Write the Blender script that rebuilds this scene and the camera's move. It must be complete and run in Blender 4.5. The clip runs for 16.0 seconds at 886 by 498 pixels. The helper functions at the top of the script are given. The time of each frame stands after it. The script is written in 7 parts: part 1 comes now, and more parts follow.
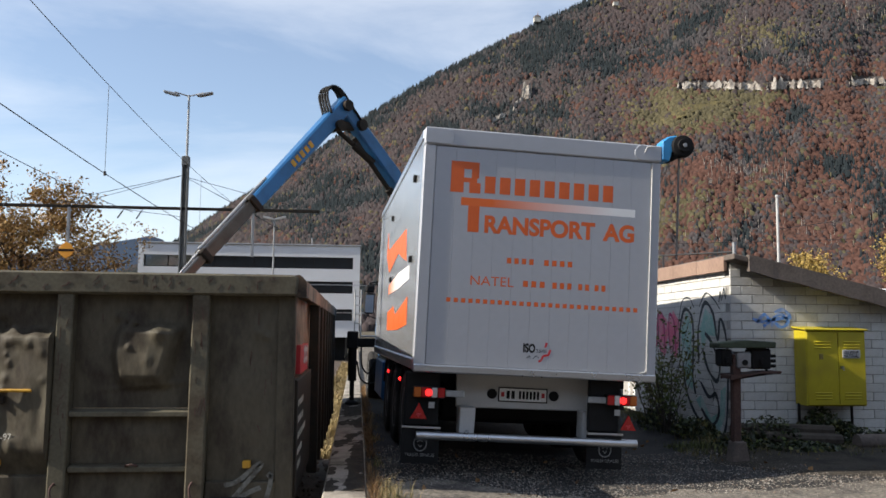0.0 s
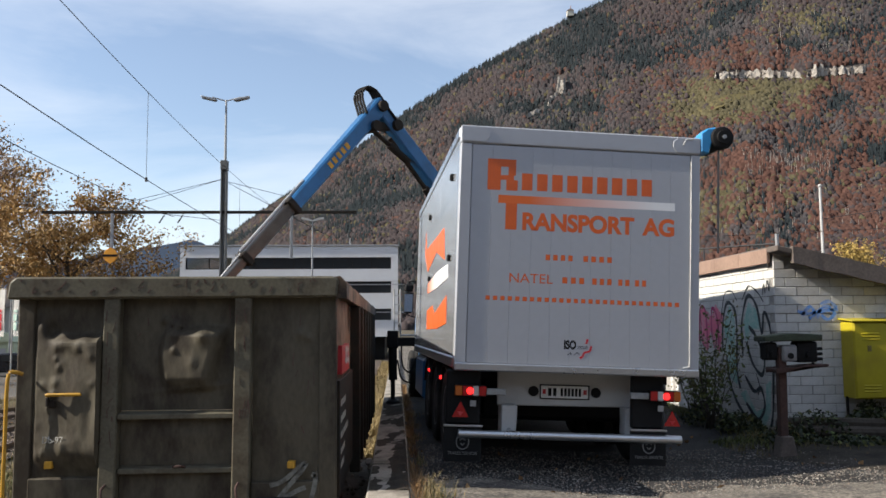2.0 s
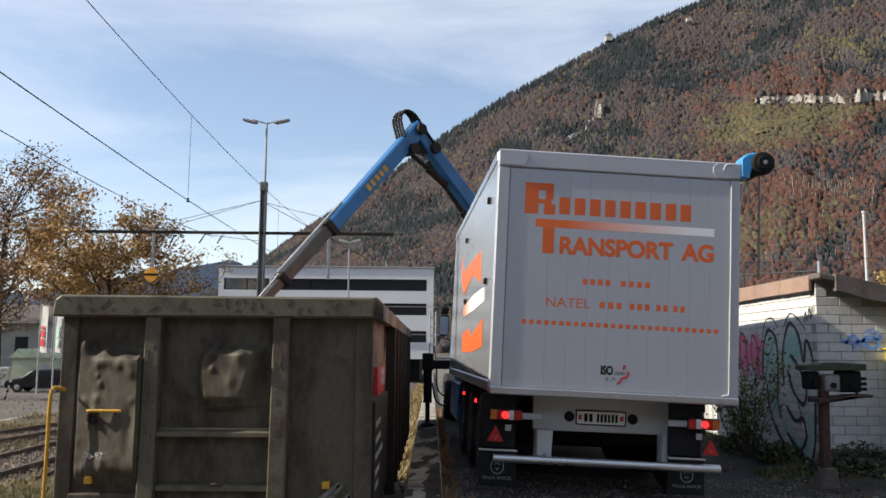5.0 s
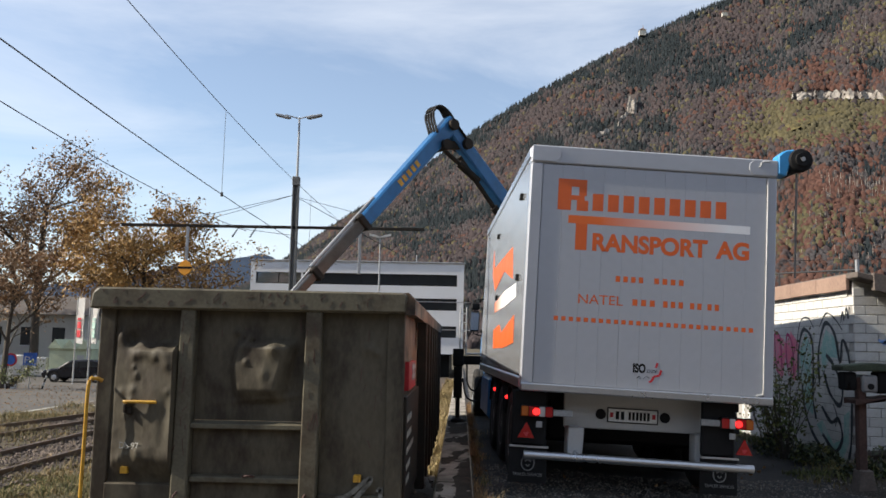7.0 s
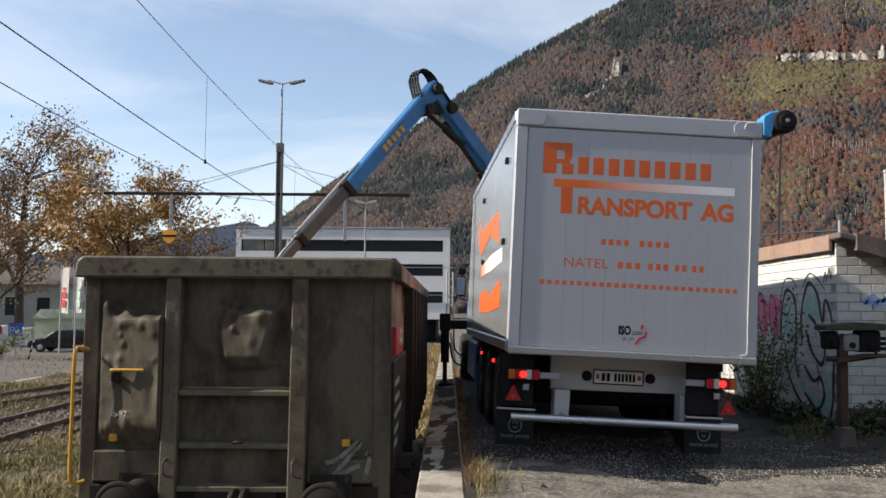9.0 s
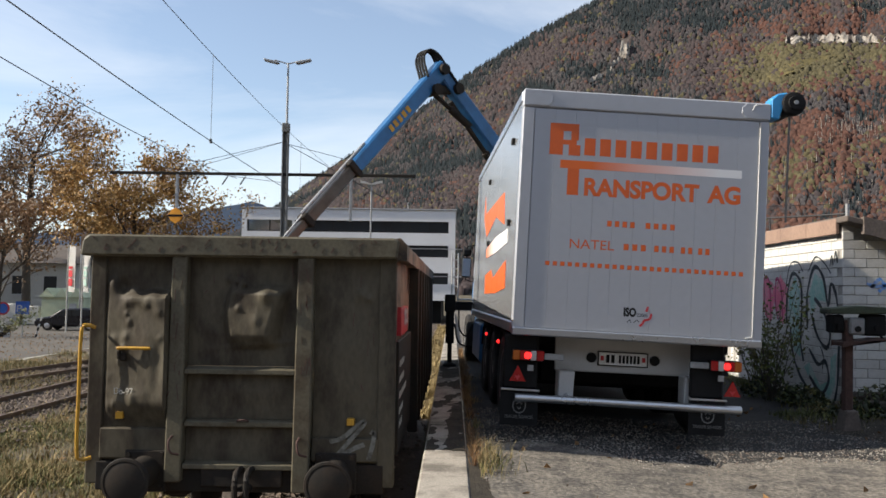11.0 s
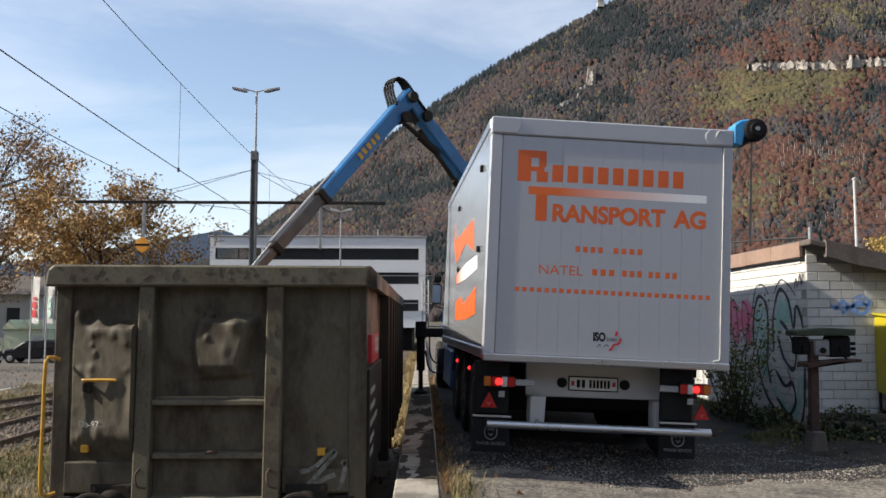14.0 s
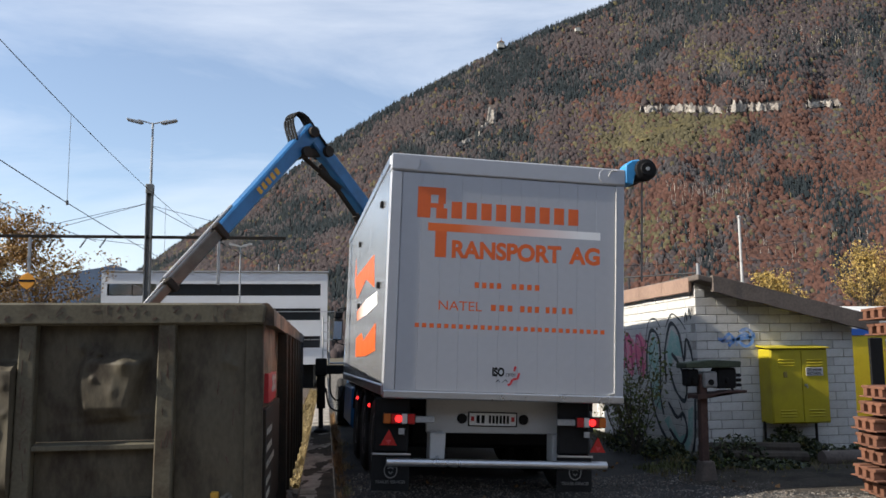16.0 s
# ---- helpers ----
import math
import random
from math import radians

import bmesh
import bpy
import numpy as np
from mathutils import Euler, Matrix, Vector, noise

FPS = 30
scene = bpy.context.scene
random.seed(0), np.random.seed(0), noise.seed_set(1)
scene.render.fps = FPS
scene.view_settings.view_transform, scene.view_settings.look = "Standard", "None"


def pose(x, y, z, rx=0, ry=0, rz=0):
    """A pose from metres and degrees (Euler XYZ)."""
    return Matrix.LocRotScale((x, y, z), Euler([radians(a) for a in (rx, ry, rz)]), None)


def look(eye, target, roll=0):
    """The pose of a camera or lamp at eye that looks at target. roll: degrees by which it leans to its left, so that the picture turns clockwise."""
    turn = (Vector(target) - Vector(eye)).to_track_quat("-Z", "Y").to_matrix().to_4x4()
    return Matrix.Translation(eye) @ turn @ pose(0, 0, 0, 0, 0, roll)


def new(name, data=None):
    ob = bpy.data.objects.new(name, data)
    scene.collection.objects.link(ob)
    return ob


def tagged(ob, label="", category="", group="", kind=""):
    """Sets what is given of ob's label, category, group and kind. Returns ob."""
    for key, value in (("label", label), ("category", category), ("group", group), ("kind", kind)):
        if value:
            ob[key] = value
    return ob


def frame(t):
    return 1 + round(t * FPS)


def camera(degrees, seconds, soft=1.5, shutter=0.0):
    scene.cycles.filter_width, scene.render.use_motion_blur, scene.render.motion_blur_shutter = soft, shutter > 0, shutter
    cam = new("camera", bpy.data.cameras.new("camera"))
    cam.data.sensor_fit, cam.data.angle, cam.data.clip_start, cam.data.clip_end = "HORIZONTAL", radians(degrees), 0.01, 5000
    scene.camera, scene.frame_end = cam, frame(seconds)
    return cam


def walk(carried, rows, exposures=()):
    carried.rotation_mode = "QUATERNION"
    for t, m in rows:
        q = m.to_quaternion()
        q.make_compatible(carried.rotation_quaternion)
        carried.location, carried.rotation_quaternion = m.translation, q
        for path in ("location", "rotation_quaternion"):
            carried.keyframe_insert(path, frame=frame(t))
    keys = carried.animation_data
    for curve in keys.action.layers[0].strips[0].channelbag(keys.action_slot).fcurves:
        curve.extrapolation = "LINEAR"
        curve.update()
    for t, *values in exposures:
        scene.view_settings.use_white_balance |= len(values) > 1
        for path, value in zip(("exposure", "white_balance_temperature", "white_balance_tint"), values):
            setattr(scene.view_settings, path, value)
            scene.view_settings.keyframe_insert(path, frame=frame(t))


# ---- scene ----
cam = camera(55.2, 16.0, soft=1.6)
PATH = [
    (0.0, pose(0.037, 0.018, 1.457, 95.469, -0.511, -5.745)),
    (0.5, pose(0.035, 0.020, 1.460, 94.070, -0.011, -5.124)),
    (1.0, pose(0.035, 0.023, 1.463, 93.772, 0.618, -4.895)),
    (1.5, pose(0.033, 0.022, 1.459, 94.390, 0.784, -4.126)),
    (2.0, pose(0.027, 0.014, 1.464, 95.321, 0.469, -3.118)),
    (2.5, pose(0.032, 0.014, 1.459, 96.039, -0.225, -2.896)),
    (3.0, pose(0.026, 0.013, 1.456, 96.486, -1.203, -1.963)),
    (3.5, pose(0.023, 0.033, 1.461, 96.604, -0.978, -1.210)),
    (4.0, pose(0.027, 0.005, 1.460, 96.877, -0.286, -1.386)),
    (6.5, pose(-0.003, -0.008, 1.463, 96.748, -1.150, 0.809)),
    (7.0, pose(-0.002, -0.009, 1.463, 96.535, -1.144, 1.206)),
    (7.5, pose(-0.002, -0.010, 1.461, 96.012, -0.922, 1.286)),
    (8.0, pose(-0.003, -0.004, 1.459, 94.787, -0.482, 0.271)),
    (10.5, pose(-0.003, 0.000, 1.453, 93.627, -0.337, 0.398)),
    (11.0, pose(-0.003, 0.004, 1.449, 92.964, -0.827, 0.657)),
    (11.5, pose(-0.004, 0.000, 1.451, 93.173, -0.900, 0.195)),
    (12.0, pose(-0.006, 0.002, 1.451, 93.386, -0.632, -0.227)),
    (12.5, pose(-0.000, -0.000, 1.450, 93.600, -0.400, -0.200)),
    (13.0, pose(-0.001, -0.003, 1.450, 93.942, -0.368, -0.378)),
    (13.5, pose(0.002, -0.006, 1.452, 94.161, -0.287, -0.711)),
    (14.0, pose(0.001, -0.012, 1.452, 94.768, -0.114, -1.312)),
    (14.5, pose(0.009, -0.009, 1.459, 95.612, 0.106, -2.636)),
    (15.0, pose(0.022, -0.006, 1.462, 96.583, 0.433, -4.652)),
    (15.5, pose(0.032, -0.005, 1.462, 96.984, 0.603, -6.229)),
    (16.0, pose(0.035, -0.010, 1.462, 97.123, 0.565, -7.822)),
]
walk(cam, PATH, [(0, 0.69, 6600, 10), (6.5, 0.70, 6700, 10), (11, 0.71, 6780, 10), (13.5, 0.71, 6700, 10), (16, 0.69, 6550, 10)])

# ---- world and sun ----
SUN_DIR = Vector((-1.0, -0.09, 0.69)).normalized()      # towards the sun
SUN_EL = math.asin(SUN_DIR.z)
world = bpy.data.worlds.new("world")
scene.world = world
world.use_nodes = True
wn, wl = world.node_tree.nodes, world.node_tree.links
wn.clear()
sky = wn.new("ShaderNodeTexSky")
sky.sky_type = "NISHITA"
sky.sun_disc = False
sky.sun_elevation = SUN_EL
sky.sun_rotation = math.atan2(SUN_DIR.x, SUN_DIR.y)
sky.altitude = 570
sky.air_density, sky.dust_density, sky.ozone_density = 1.0, 0.6, 1.6
wco = wn.new("ShaderNodeTexCoord")
wmap = wn.new("ShaderNodeMapping")
wmap.inputs["Scale"].default_value = (1.0, 2.2, 5.0)
wmap.inputs["Rotation"].default_value = (0.25, 0.5, 0.3)
wno = wn.new("ShaderNodeTexNoise")
wno.inputs["Scale"].default_value = 1.5
wno.inputs["Detail"].default_value = 9.0
wno.inputs["Roughness"].default_value = 0.58
wno.inputs["Distortion"].default_value = 0.5
wramp = wn.new("ShaderNodeValToRGB")
wramp.color_ramp.elements[0].position, wramp.color_ramp.elements[1].position = 0.40, 0.75
wramp.color_ramp.elements[0].color = (0.10, 0.10, 0.10, 1)
wramp.color_ramp.elements[1].color = (0.64, 0.64, 0.64, 1)
wmix = wn.new("ShaderNodeMixRGB")
wmix.inputs["Color2"].default_value = (6.4, 6.7, 7.2, 1)     # thin cloud veil
wbg = wn.new("ShaderNodeBackground")
wbg.inputs["Strength"].default_value = 0.110
wout = wn.new("ShaderNodeOutputWorld")
wl.new(wco.outputs["Generated"], wmap.inputs["Vector"])
wl.new(wmap.outputs["Vector"], wno.inputs["Vector"])
wl.new(wno.outputs["Fac"], wramp.inputs["Fac"])
wl.new(wramp.outputs["Color"], wmix.inputs["Fac"])
wl.new(sky.outputs["Color"], wmix.inputs["Color1"])
wl.new(wmix.outputs["Color"], wbg.inputs["Color"])
wl.new(wbg.outputs["Background"], wout.inputs["Surface"])
sun = new("sun", bpy.data.lights.new("sun", "SUN"))
sun.data.energy, sun.data.angle, sun.data.color = 5.0, radians(0.55), (1.0, 0.93, 0.82)
sun.matrix_world = look(SUN_DIR * 50, (0, 0, 0))


# ---- materials ----
def mat(name, base, rough=0.6, metal=0.0, dark=None, stain=0.5, s_big=1.2, s_small=40.0, grain=0.12, bump=0.15,
        bump_d=0.004, edge=(0.45, 0.62), aniso=(1, 1, 1), island=0.0, per_object=0.0):
    """Principled surface with grain, stains of a second colour and fine relief, in metres."""
    m = bpy.data.materials.new(name)
    m.use_nodes = True
    n, l = m.node_tree.nodes, m.node_tree.links
    b = n["Principled BSDF"]
    co = n.new("ShaderNodeTexCoord")
    mp = n.new("ShaderNodeMapping")
    mp.inputs["Scale"].default_value = aniso
    l.new(co.outputs["Object"], mp.inputs["Vector"])
    big, small = n.new("ShaderNodeTexNoise"), n.new("ShaderNodeTexNoise")
    big.inputs["Scale"].default_value, big.inputs["Detail"].default_value = s_big, 7
    big.inputs["Roughness"].default_value = 0.65
    small.inputs["Scale"].default_value, small.inputs["Detail"].default_value = s_small, 4
    for t in (big, small):
        l.new(mp.outputs["Vector"], t.inputs["Vector"])
    ramp = n.new("ShaderNodeMapRange")
    ramp.inputs["From Min"].default_value, ramp.inputs["From Max"].default_value = edge
    ramp.inputs["To Max"].default_value = stain
    l.new(big.outputs["Fac"], ramp.inputs["Value"])
    mix = n.new("ShaderNodeMixRGB")
    d = dark or tuple(c * 0.55 for c in base)
    mix.inputs["Color1"].default_value, mix.inputs["Color2"].default_value = (*base, 1), (*d, 1)
    l.new(ramp.outputs["Result"], mix.inputs["Fac"])
    val = n.new("ShaderNodeMapRange")
    val.inputs["From Min"].default_value, val.inputs["From Max"].default_value = 0.3, 0.7
    val.inputs["To Min"].default_value, val.inputs["To Max"].default_value = 1 - grain, 1 + grain
    l.new(small.outputs["Fac"], val.inputs["Value"])
    hsv = n.new("ShaderNodeHueSaturation")
    l.new(mix.outputs["Color"], hsv.inputs["Color"])
    out = val.outputs["Result"]
    for amount, node, socket in ((island, "ShaderNodeNewGeometry", "Random Per Island"), (per_object, "ShaderNodeObjectInfo", "Random")):
        if amount:
            g = n.new(node)
            r = n.new("ShaderNodeMapRange")
            r.inputs["To Min"].default_value, r.inputs["To Max"].default_value = 1 - amount, 1 + amount
            l.new(g.outputs[socket], r.inputs["Value"])
            mu = n.new("ShaderNodeMath")
            mu.operation = "MULTIPLY"
            l.new(out, mu.inputs[0])
            l.new(r.outputs["Result"], mu.inputs[1])
            out = mu.outputs["Value"]
    l.new(out, hsv.inputs["Value"])
    l.new(hsv.outputs["Color"], b.inputs["Base Color"])
    rr = n.new("ShaderNodeMapRange")
    rr.inputs["To Min"].default_value, rr.inputs["To Max"].default_value = max(0.03, rough - 0.12), min(1, rough + 0.12)
    l.new(big.outputs["Fac"], rr.inputs["Value"])
    l.new(rr.outputs["Result"], b.inputs["Roughness"])
    b.inputs["Metallic"].default_value = metal
    if bump:
        bp = n.new("ShaderNodeBump")
        bp.inputs["Strength"].default_value, bp.inputs["Distance"].default_value = bump, bump_d
        l.new(small.outputs["Fac"], bp.inputs["Height"])
        l.new(bp.outputs["Normal"], b.inputs["Normal"])
    return m


def glow(name, colour, strength):
    m = mat(name, colour, 0.25, grain=0.02, bump=0)
    b = m.node_tree.nodes["Principled BSDF"]
    b.inputs["Emission Color"].default_value, b.inputs["Emission Strength"].default_value = (*colour, 1), strength
    return m


def glass(name, tint=(0.02, 0.025, 0.03)):
    m = mat(name, tint, 0.08, grain=0.02, bump=0, stain=0.2)
    m.node_tree.nodes["Principled BSDF"].inputs["IOR"].default_value = 1.5
    return m


M = {}
M["concrete"] = mat("concrete", (0.290, 0.262, 0.222), 0.9, dark=(0.105, 0.092, 0.075), stain=0.9, s_big=2.2, s_small=55, grain=0.22, bump=0.5, bump_d=0.006)
# asphalt: colour deepened for the shade round the truck
M["asphalt"] = mat("asphalt", (0.0397, 0.0384, 0.0371), 0.92, dark=(0.0205, 0.0198, 0.0192), stain=0.9, s_big=0.9, s_small=60, grain=0.35, bump=0.7, bump_d=0.01)
M["grass_soil"] = mat("grass_soil", (0.0788, 0.0638, 0.0323), 0.95, dark=(0.0450, 0.0338, 0.0225), stain=0.9, s_big=0.8, s_small=24, grain=0.4, bump=0.8, bump_d=0.03)
M["ballast"] = mat("ballast", (0.0800, 0.0600, 0.0464), 0.95, dark=(0.0440, 0.0336, 0.0264), stain=0.8, s_big=1.5, s_small=30, grain=0.5, bump=0.9, bump_d=0.03)
M["wagon"] = mat("wagon_paint", (0.086, 0.075, 0.053), 0.66, dark=(0.033, 0.025, 0.018), stain=0.9, s_big=2.6, s_small=30, grain=0.12, bump=0.25, bump_d=0.006, aniso=(1, 1, 0.45))
M["wagon_side"] = mat("wagon_side_paint", (0.155, 0.105, 0.068), 0.65, dark=(0.032, 0.026, 0.022), stain=0.95, s_big=2.0, s_small=20, grain=0.15, bump=0.4, bump_d=0.01)
M["rim"] = mat("wagon_rim_paint", (0.105, 0.095, 0.068), 0.5, dark=(0.045, 0.028, 0.018), stain=0.6, s_big=2.6, s_small=35, grain=0.15, bump=0.3, edge=(0.5, 0.66))
M["dark_steel"] = mat("dark_steel", (0.018, 0.016, 0.014), 0.75, metal=0.0, dark=(0.035, 0.024, 0.017), s_big=5)
M["rust"] = mat("rusty_steel", (0.20, 0.085, 0.04), 0.75, metal=0.2, dark=(0.09, 0.04, 0.025), s_big=6, s_small=50, grain=0.25, bump=0.4)
M["yellow"] = mat("yellow_paint", (0.5, 0.27, 0.02), 0.5, dark=(0.28, 0.14, 0.025), s_big=8, stain=0.5)
M["panel"] = mat("silver_panel", (0.41, 0.425, 0.46), 0.42, metal=0.25, dark=(0.375, 0.388, 0.422), s_big=0.7, s_small=12, grain=0.02, bump=0.02, stain=0.5)
M["alu"] = mat("brushed_aluminium", (0.55, 0.57, 0.60), 0.3, metal=0.9, dark=(0.45, 0.46, 0.48), s_big=1.5, s_small=60, grain=0.04, bump=0.03, aniso=(1, 0.2, 1))
M["white"] = mat("white_paint", (0.4576, 0.4576, 0.4502), 0.45, dark=(0.3395, 0.3321, 0.3173), s_big=1.5, stain=0.4, grain=0.03, bump=0.03)
M["clear_glass"] = mat("clear_glass", (0.75, 0.8, 0.82), 0.05, grain=0.01, bump=0)
M["clear_glass"].node_tree.nodes["Principled BSDF"].inputs["Transmission Weight"].default_value = 1.0
M["clear_glass"].node_tree.nodes["Principled BSDF"].inputs["IOR"].default_value = 1.2
M["cloth"] = mat("white_cloth", (0.74, 0.73, 0.71), 0.8, dark=(0.62, 0.61, 0.6), s_big=2, s_small=60, grain=0.04, bump=0.05)
M["black"] = mat("black_plastic", (0.0084, 0.0084, 0.0090), 0.7, s_big=4, grain=0.1, bump=0.1)
M["rubber"] = mat("tyre_rubber", (0.022, 0.021, 0.02), 0.85, dark=(0.06, 0.055, 0.05), s_big=5, grain=0.15)
M["blue"] = mat("crane_blue", (0.0150, 0.1150, 0.2900), 0.35, dark=(0.0110, 0.0700, 0.1700), s_big=2.5, stain=0.6, grain=0.05, bump=0.05)
M["block"] = mat("white_brick", (0.5950, 0.5865, 0.5610), 0.85, dark=(0.3910, 0.3740, 0.3400), stain=0.55, s_big=1.6, s_small=45, grain=0.08, bump=0.25, per_object=0.09)
M["mortar"] = mat("mortar", (0.36, 0.345, 0.32), 0.95, s_big=3, grain=0.15, bump=0.4)
M["facade"] = mat("facade_white", (0.72, 0.73, 0.74), 0.7, dark=(0.62, 0.63, 0.64), s_big=0.25, s_small=8, grain=0.02, bump=0.05)
M["glass"] = glass("window_glass")
M["road"] = mat("road_asphalt", (0.082, 0.074, 0.064), 0.92, dark=(0.048, 0.044, 0.04), stain=0.8, s_big=0.35, s_small=14, grain=0.18, bump=0.3, bump_d=0.01)
M["rail"] = mat("rail_steel", (0.11, 0.08, 0.06), 0.5, metal=0.5, dark=(0.16, 0.09, 0.05), s_big=2)
M["sleeper"] = mat("old_sleeper", (0.10, 0.08, 0.065), 0.9, dark=(0.06, 0.045, 0.035), s_big=4, per_object=0.25)
M["orange"] = mat("orange_film", (0.66, 0.118, 0.022), 0.4, dark=(0.56, 0.098, 0.022), s_big=3, grain=0.03, bump=0)
M["red_film"] = mat("red_film", (0.50, 0.025, 0.035), 0.4, grain=0.05, bump=0)
M["tail_red"] = glow("tail_light_red", (0.85, 0.02, 0.02), 1.6)
M["lens_red"] = mat("red_lens", (0.35, 0.012, 0.012), 0.2, grain=0.03, bump=0)
M["lens_amber"] = mat("amber_lens", (0.42, 0.11, 0.02), 0.2, grain=0.03, bump=0)
M["chips"] = mat("wood_chips", (0.50, 0.37, 0.21), 0.95, dark=(0.30, 0.20, 0.10), s_big=9, s_small=70, grain=0.4, bump=0.6, bump_d=0.02, island=0.3)
M["grab"] = mat("worn_grab_steel", (0.30, 0.20, 0.12), 0.5, metal=0.5, dark=(0.12, 0.07, 0.045), s_big=4, s_small=40, grain=0.2, bump=0.2)
M["chalk"] = mat("chalk_mark", (0.17, 0.17, 0.15), 0.9, dark=(0.07, 0.065, 0.055), s_big=14, stain=0.9, grain=0.2)
M["lettering"] = mat("pale_lettering", (0.42, 0.41, 0.37), 0.7, dark=(0.2, 0.19, 0.16), s_big=12, stain=0.7)
M["galv"] = mat("galvanised_steel", (0.33, 0.34, 0.35), 0.5, metal=0.6, dark=(0.22, 0.23, 0.24), s_big=3)


def fading(name, x0, x1, axis):
    """A film that fades from orange to white along one axis."""
    m = mat(name, (0.72, 0.14, 0.025), 0.4, bump=0, grain=0.02)
    n, l = m.node_tree.nodes, m.node_tree.links
    co, sep, mr, mx = n.new("ShaderNodeTexCoord"), n.new("ShaderNodeSeparateXYZ"), n.new("ShaderNodeMapRange"), n.new("ShaderNodeMixRGB")
    l.new(co.outputs["Object"], sep.inputs["Vector"])
    l.new(sep.outputs[axis], mr.inputs["Value"])
    mr.inputs["From Min"].default_value, mr.inputs["From Max"].default_value = x0, x1
    mx.inputs["Color1"].default_value, mx.inputs["Color2"].default_value = (0.72, 0.14, 0.025, 1), (0.8, 0.8, 0.8, 1)
    l.new(mr.outputs["Result"], mx.inputs["Fac"])
    l.new(mx.outputs["Color"], n["Principled BSDF"].inputs["Base Color"])
    return m


M["brown_fascia"] = mat("brown_fascia", (0.30, 0.20, 0.15), 0.8, dark=(0.2, 0.13, 0.10), s_big=2, s_small=30, grain=0.12)
M["dark_fascia"] = mat("weathered_fascia", (0.13, 0.105, 0.09), 0.85, dark=(0.085, 0.07, 0.06), s_big=3, s_small=30, grain=0.2)
M["cab_yellow"] = mat("cabinet_yellow", (0.4250, 0.3485, 0.0153), 0.42, dark=(0.2805, 0.2125, 0.0213), s_big=2.5, s_small=20, grain=0.05, stain=0.5, edge=(0.5, 0.7))
M["green_dark"] = mat("mossy_dark_green", (0.045, 0.06, 0.035), 0.8, dark=(0.03, 0.028, 0.02), s_big=8, s_small=60, grain=0.3)
M["spray_black"] = mat("black_spray", (0.02, 0.025, 0.03), 0.6, dark=(0.05, 0.07, 0.07), s_big=9, bump=0)
M["spray_teal"] = mat("teal_spray", (0.28, 0.50, 0.45), 0.7, dark=(0.5, 0.58, 0.54), s_big=5, stain=0.9, bump=0)
M["spray_pink"] = mat("pink_spray", (0.72, 0.16, 0.26), 0.7, dark=(0.62, 0.35, 0.38), s_big=6, stain=0.8, bump=0)
M["spray_blue"] = mat("blue_spray", (0.12, 0.30, 0.72), 0.7, dark=(0.4, 0.5, 0.7), s_big=9, stain=0.9, bump=0)
M["beam_rust"] = mat("orange_rust", (0.15, 0.062, 0.034), 0.8, dark=(0.075, 0.034, 0.024), s_big=5, s_small=60, grain=0.2, per_object=0.2)
M["bark"] = mat("bark", (0.0650, 0.0525, 0.0400), 0.95, dark=(0.0350, 0.0275, 0.0225), s_big=3, s_small=20, grain=0.25, bump=0.6, bump_d=0.02, aniso=(1, 1, 0.3))
M["leaf_brown"] = mat("autumn_leaf", (0.3, 0.19, 0.1), 0.75, dark=(0.17, 0.1, 0.058), s_big=0.9, stain=0.9, grain=0.2, bump=0, island=0.45)
M["leaf_gold"] = mat("golden_leaf", (0.36, 0.215, 0.065), 0.75, dark=(0.2, 0.115, 0.043), s_big=0.9, stain=0.8, grain=0.2, bump=0, island=0.4)
M["leaf_yellow"] = mat("yellow_leaf", (0.38, 0.26, 0.065), 0.75, dark=(0.22, 0.16, 0.05), s_big=1.0, stain=0.7, grain=0.2, bump=0, island=0.4)
M["leaf_green"] = mat("green_leaf", (0.10, 0.13, 0.035), 0.7, dark=(0.16, 0.10, 0.03), s_big=3, stain=0.7, grain=0.2, bump=0, island=0.5)
M["leaf_ivy"] = mat("ivy_leaf", (0.0272, 0.0388, 0.0136), 0.6, dark=(0.0170, 0.0238, 0.0102), s_big=4, stain=0.7, grain=0.2, bump=0, island=0.5)
M["straw"] = mat("dry_grass", (0.27, 0.2, 0.092), 0.9, dark=(0.14, 0.115, 0.048), s_big=2.5, stain=0.9, grain=0.2, bump=0, island=0.45)
M["grass"] = mat("green_grass", (0.0788, 0.0900, 0.0255), 0.9, dark=(0.1650, 0.1312, 0.0600), s_big=1.2, stain=0.9, grain=0.2, bump=0, island=0.5)
M["litter"] = mat("fallen_leaf", (0.2310, 0.1330, 0.0560), 0.9, dark=(0.1260, 0.0630, 0.0280), s_big=3, stain=0.9, grain=0.2, bump=0, island=0.5)
M["pebble"] = mat("pebble", (0.24, 0.22, 0.19), 0.9, dark=(0.085, 0.078, 0.068), s_big=3, stain=0.9, grain=0.2, bump=0, island=0.4)
M["stone"] = mat("ballast_stone", (0.1360, 0.1040, 0.0800), 0.9, dark=(0.0640, 0.0480, 0.0400), s_big=3, stain=0.9, grain=0.2, bump=0, island=0.45)
# mountain floor and woods: colours greyed and blued with the haze of distance
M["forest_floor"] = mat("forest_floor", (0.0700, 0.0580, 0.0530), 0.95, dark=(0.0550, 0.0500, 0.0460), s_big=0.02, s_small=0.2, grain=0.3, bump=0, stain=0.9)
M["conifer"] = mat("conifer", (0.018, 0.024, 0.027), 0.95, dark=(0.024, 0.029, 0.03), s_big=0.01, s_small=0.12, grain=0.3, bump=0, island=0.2)
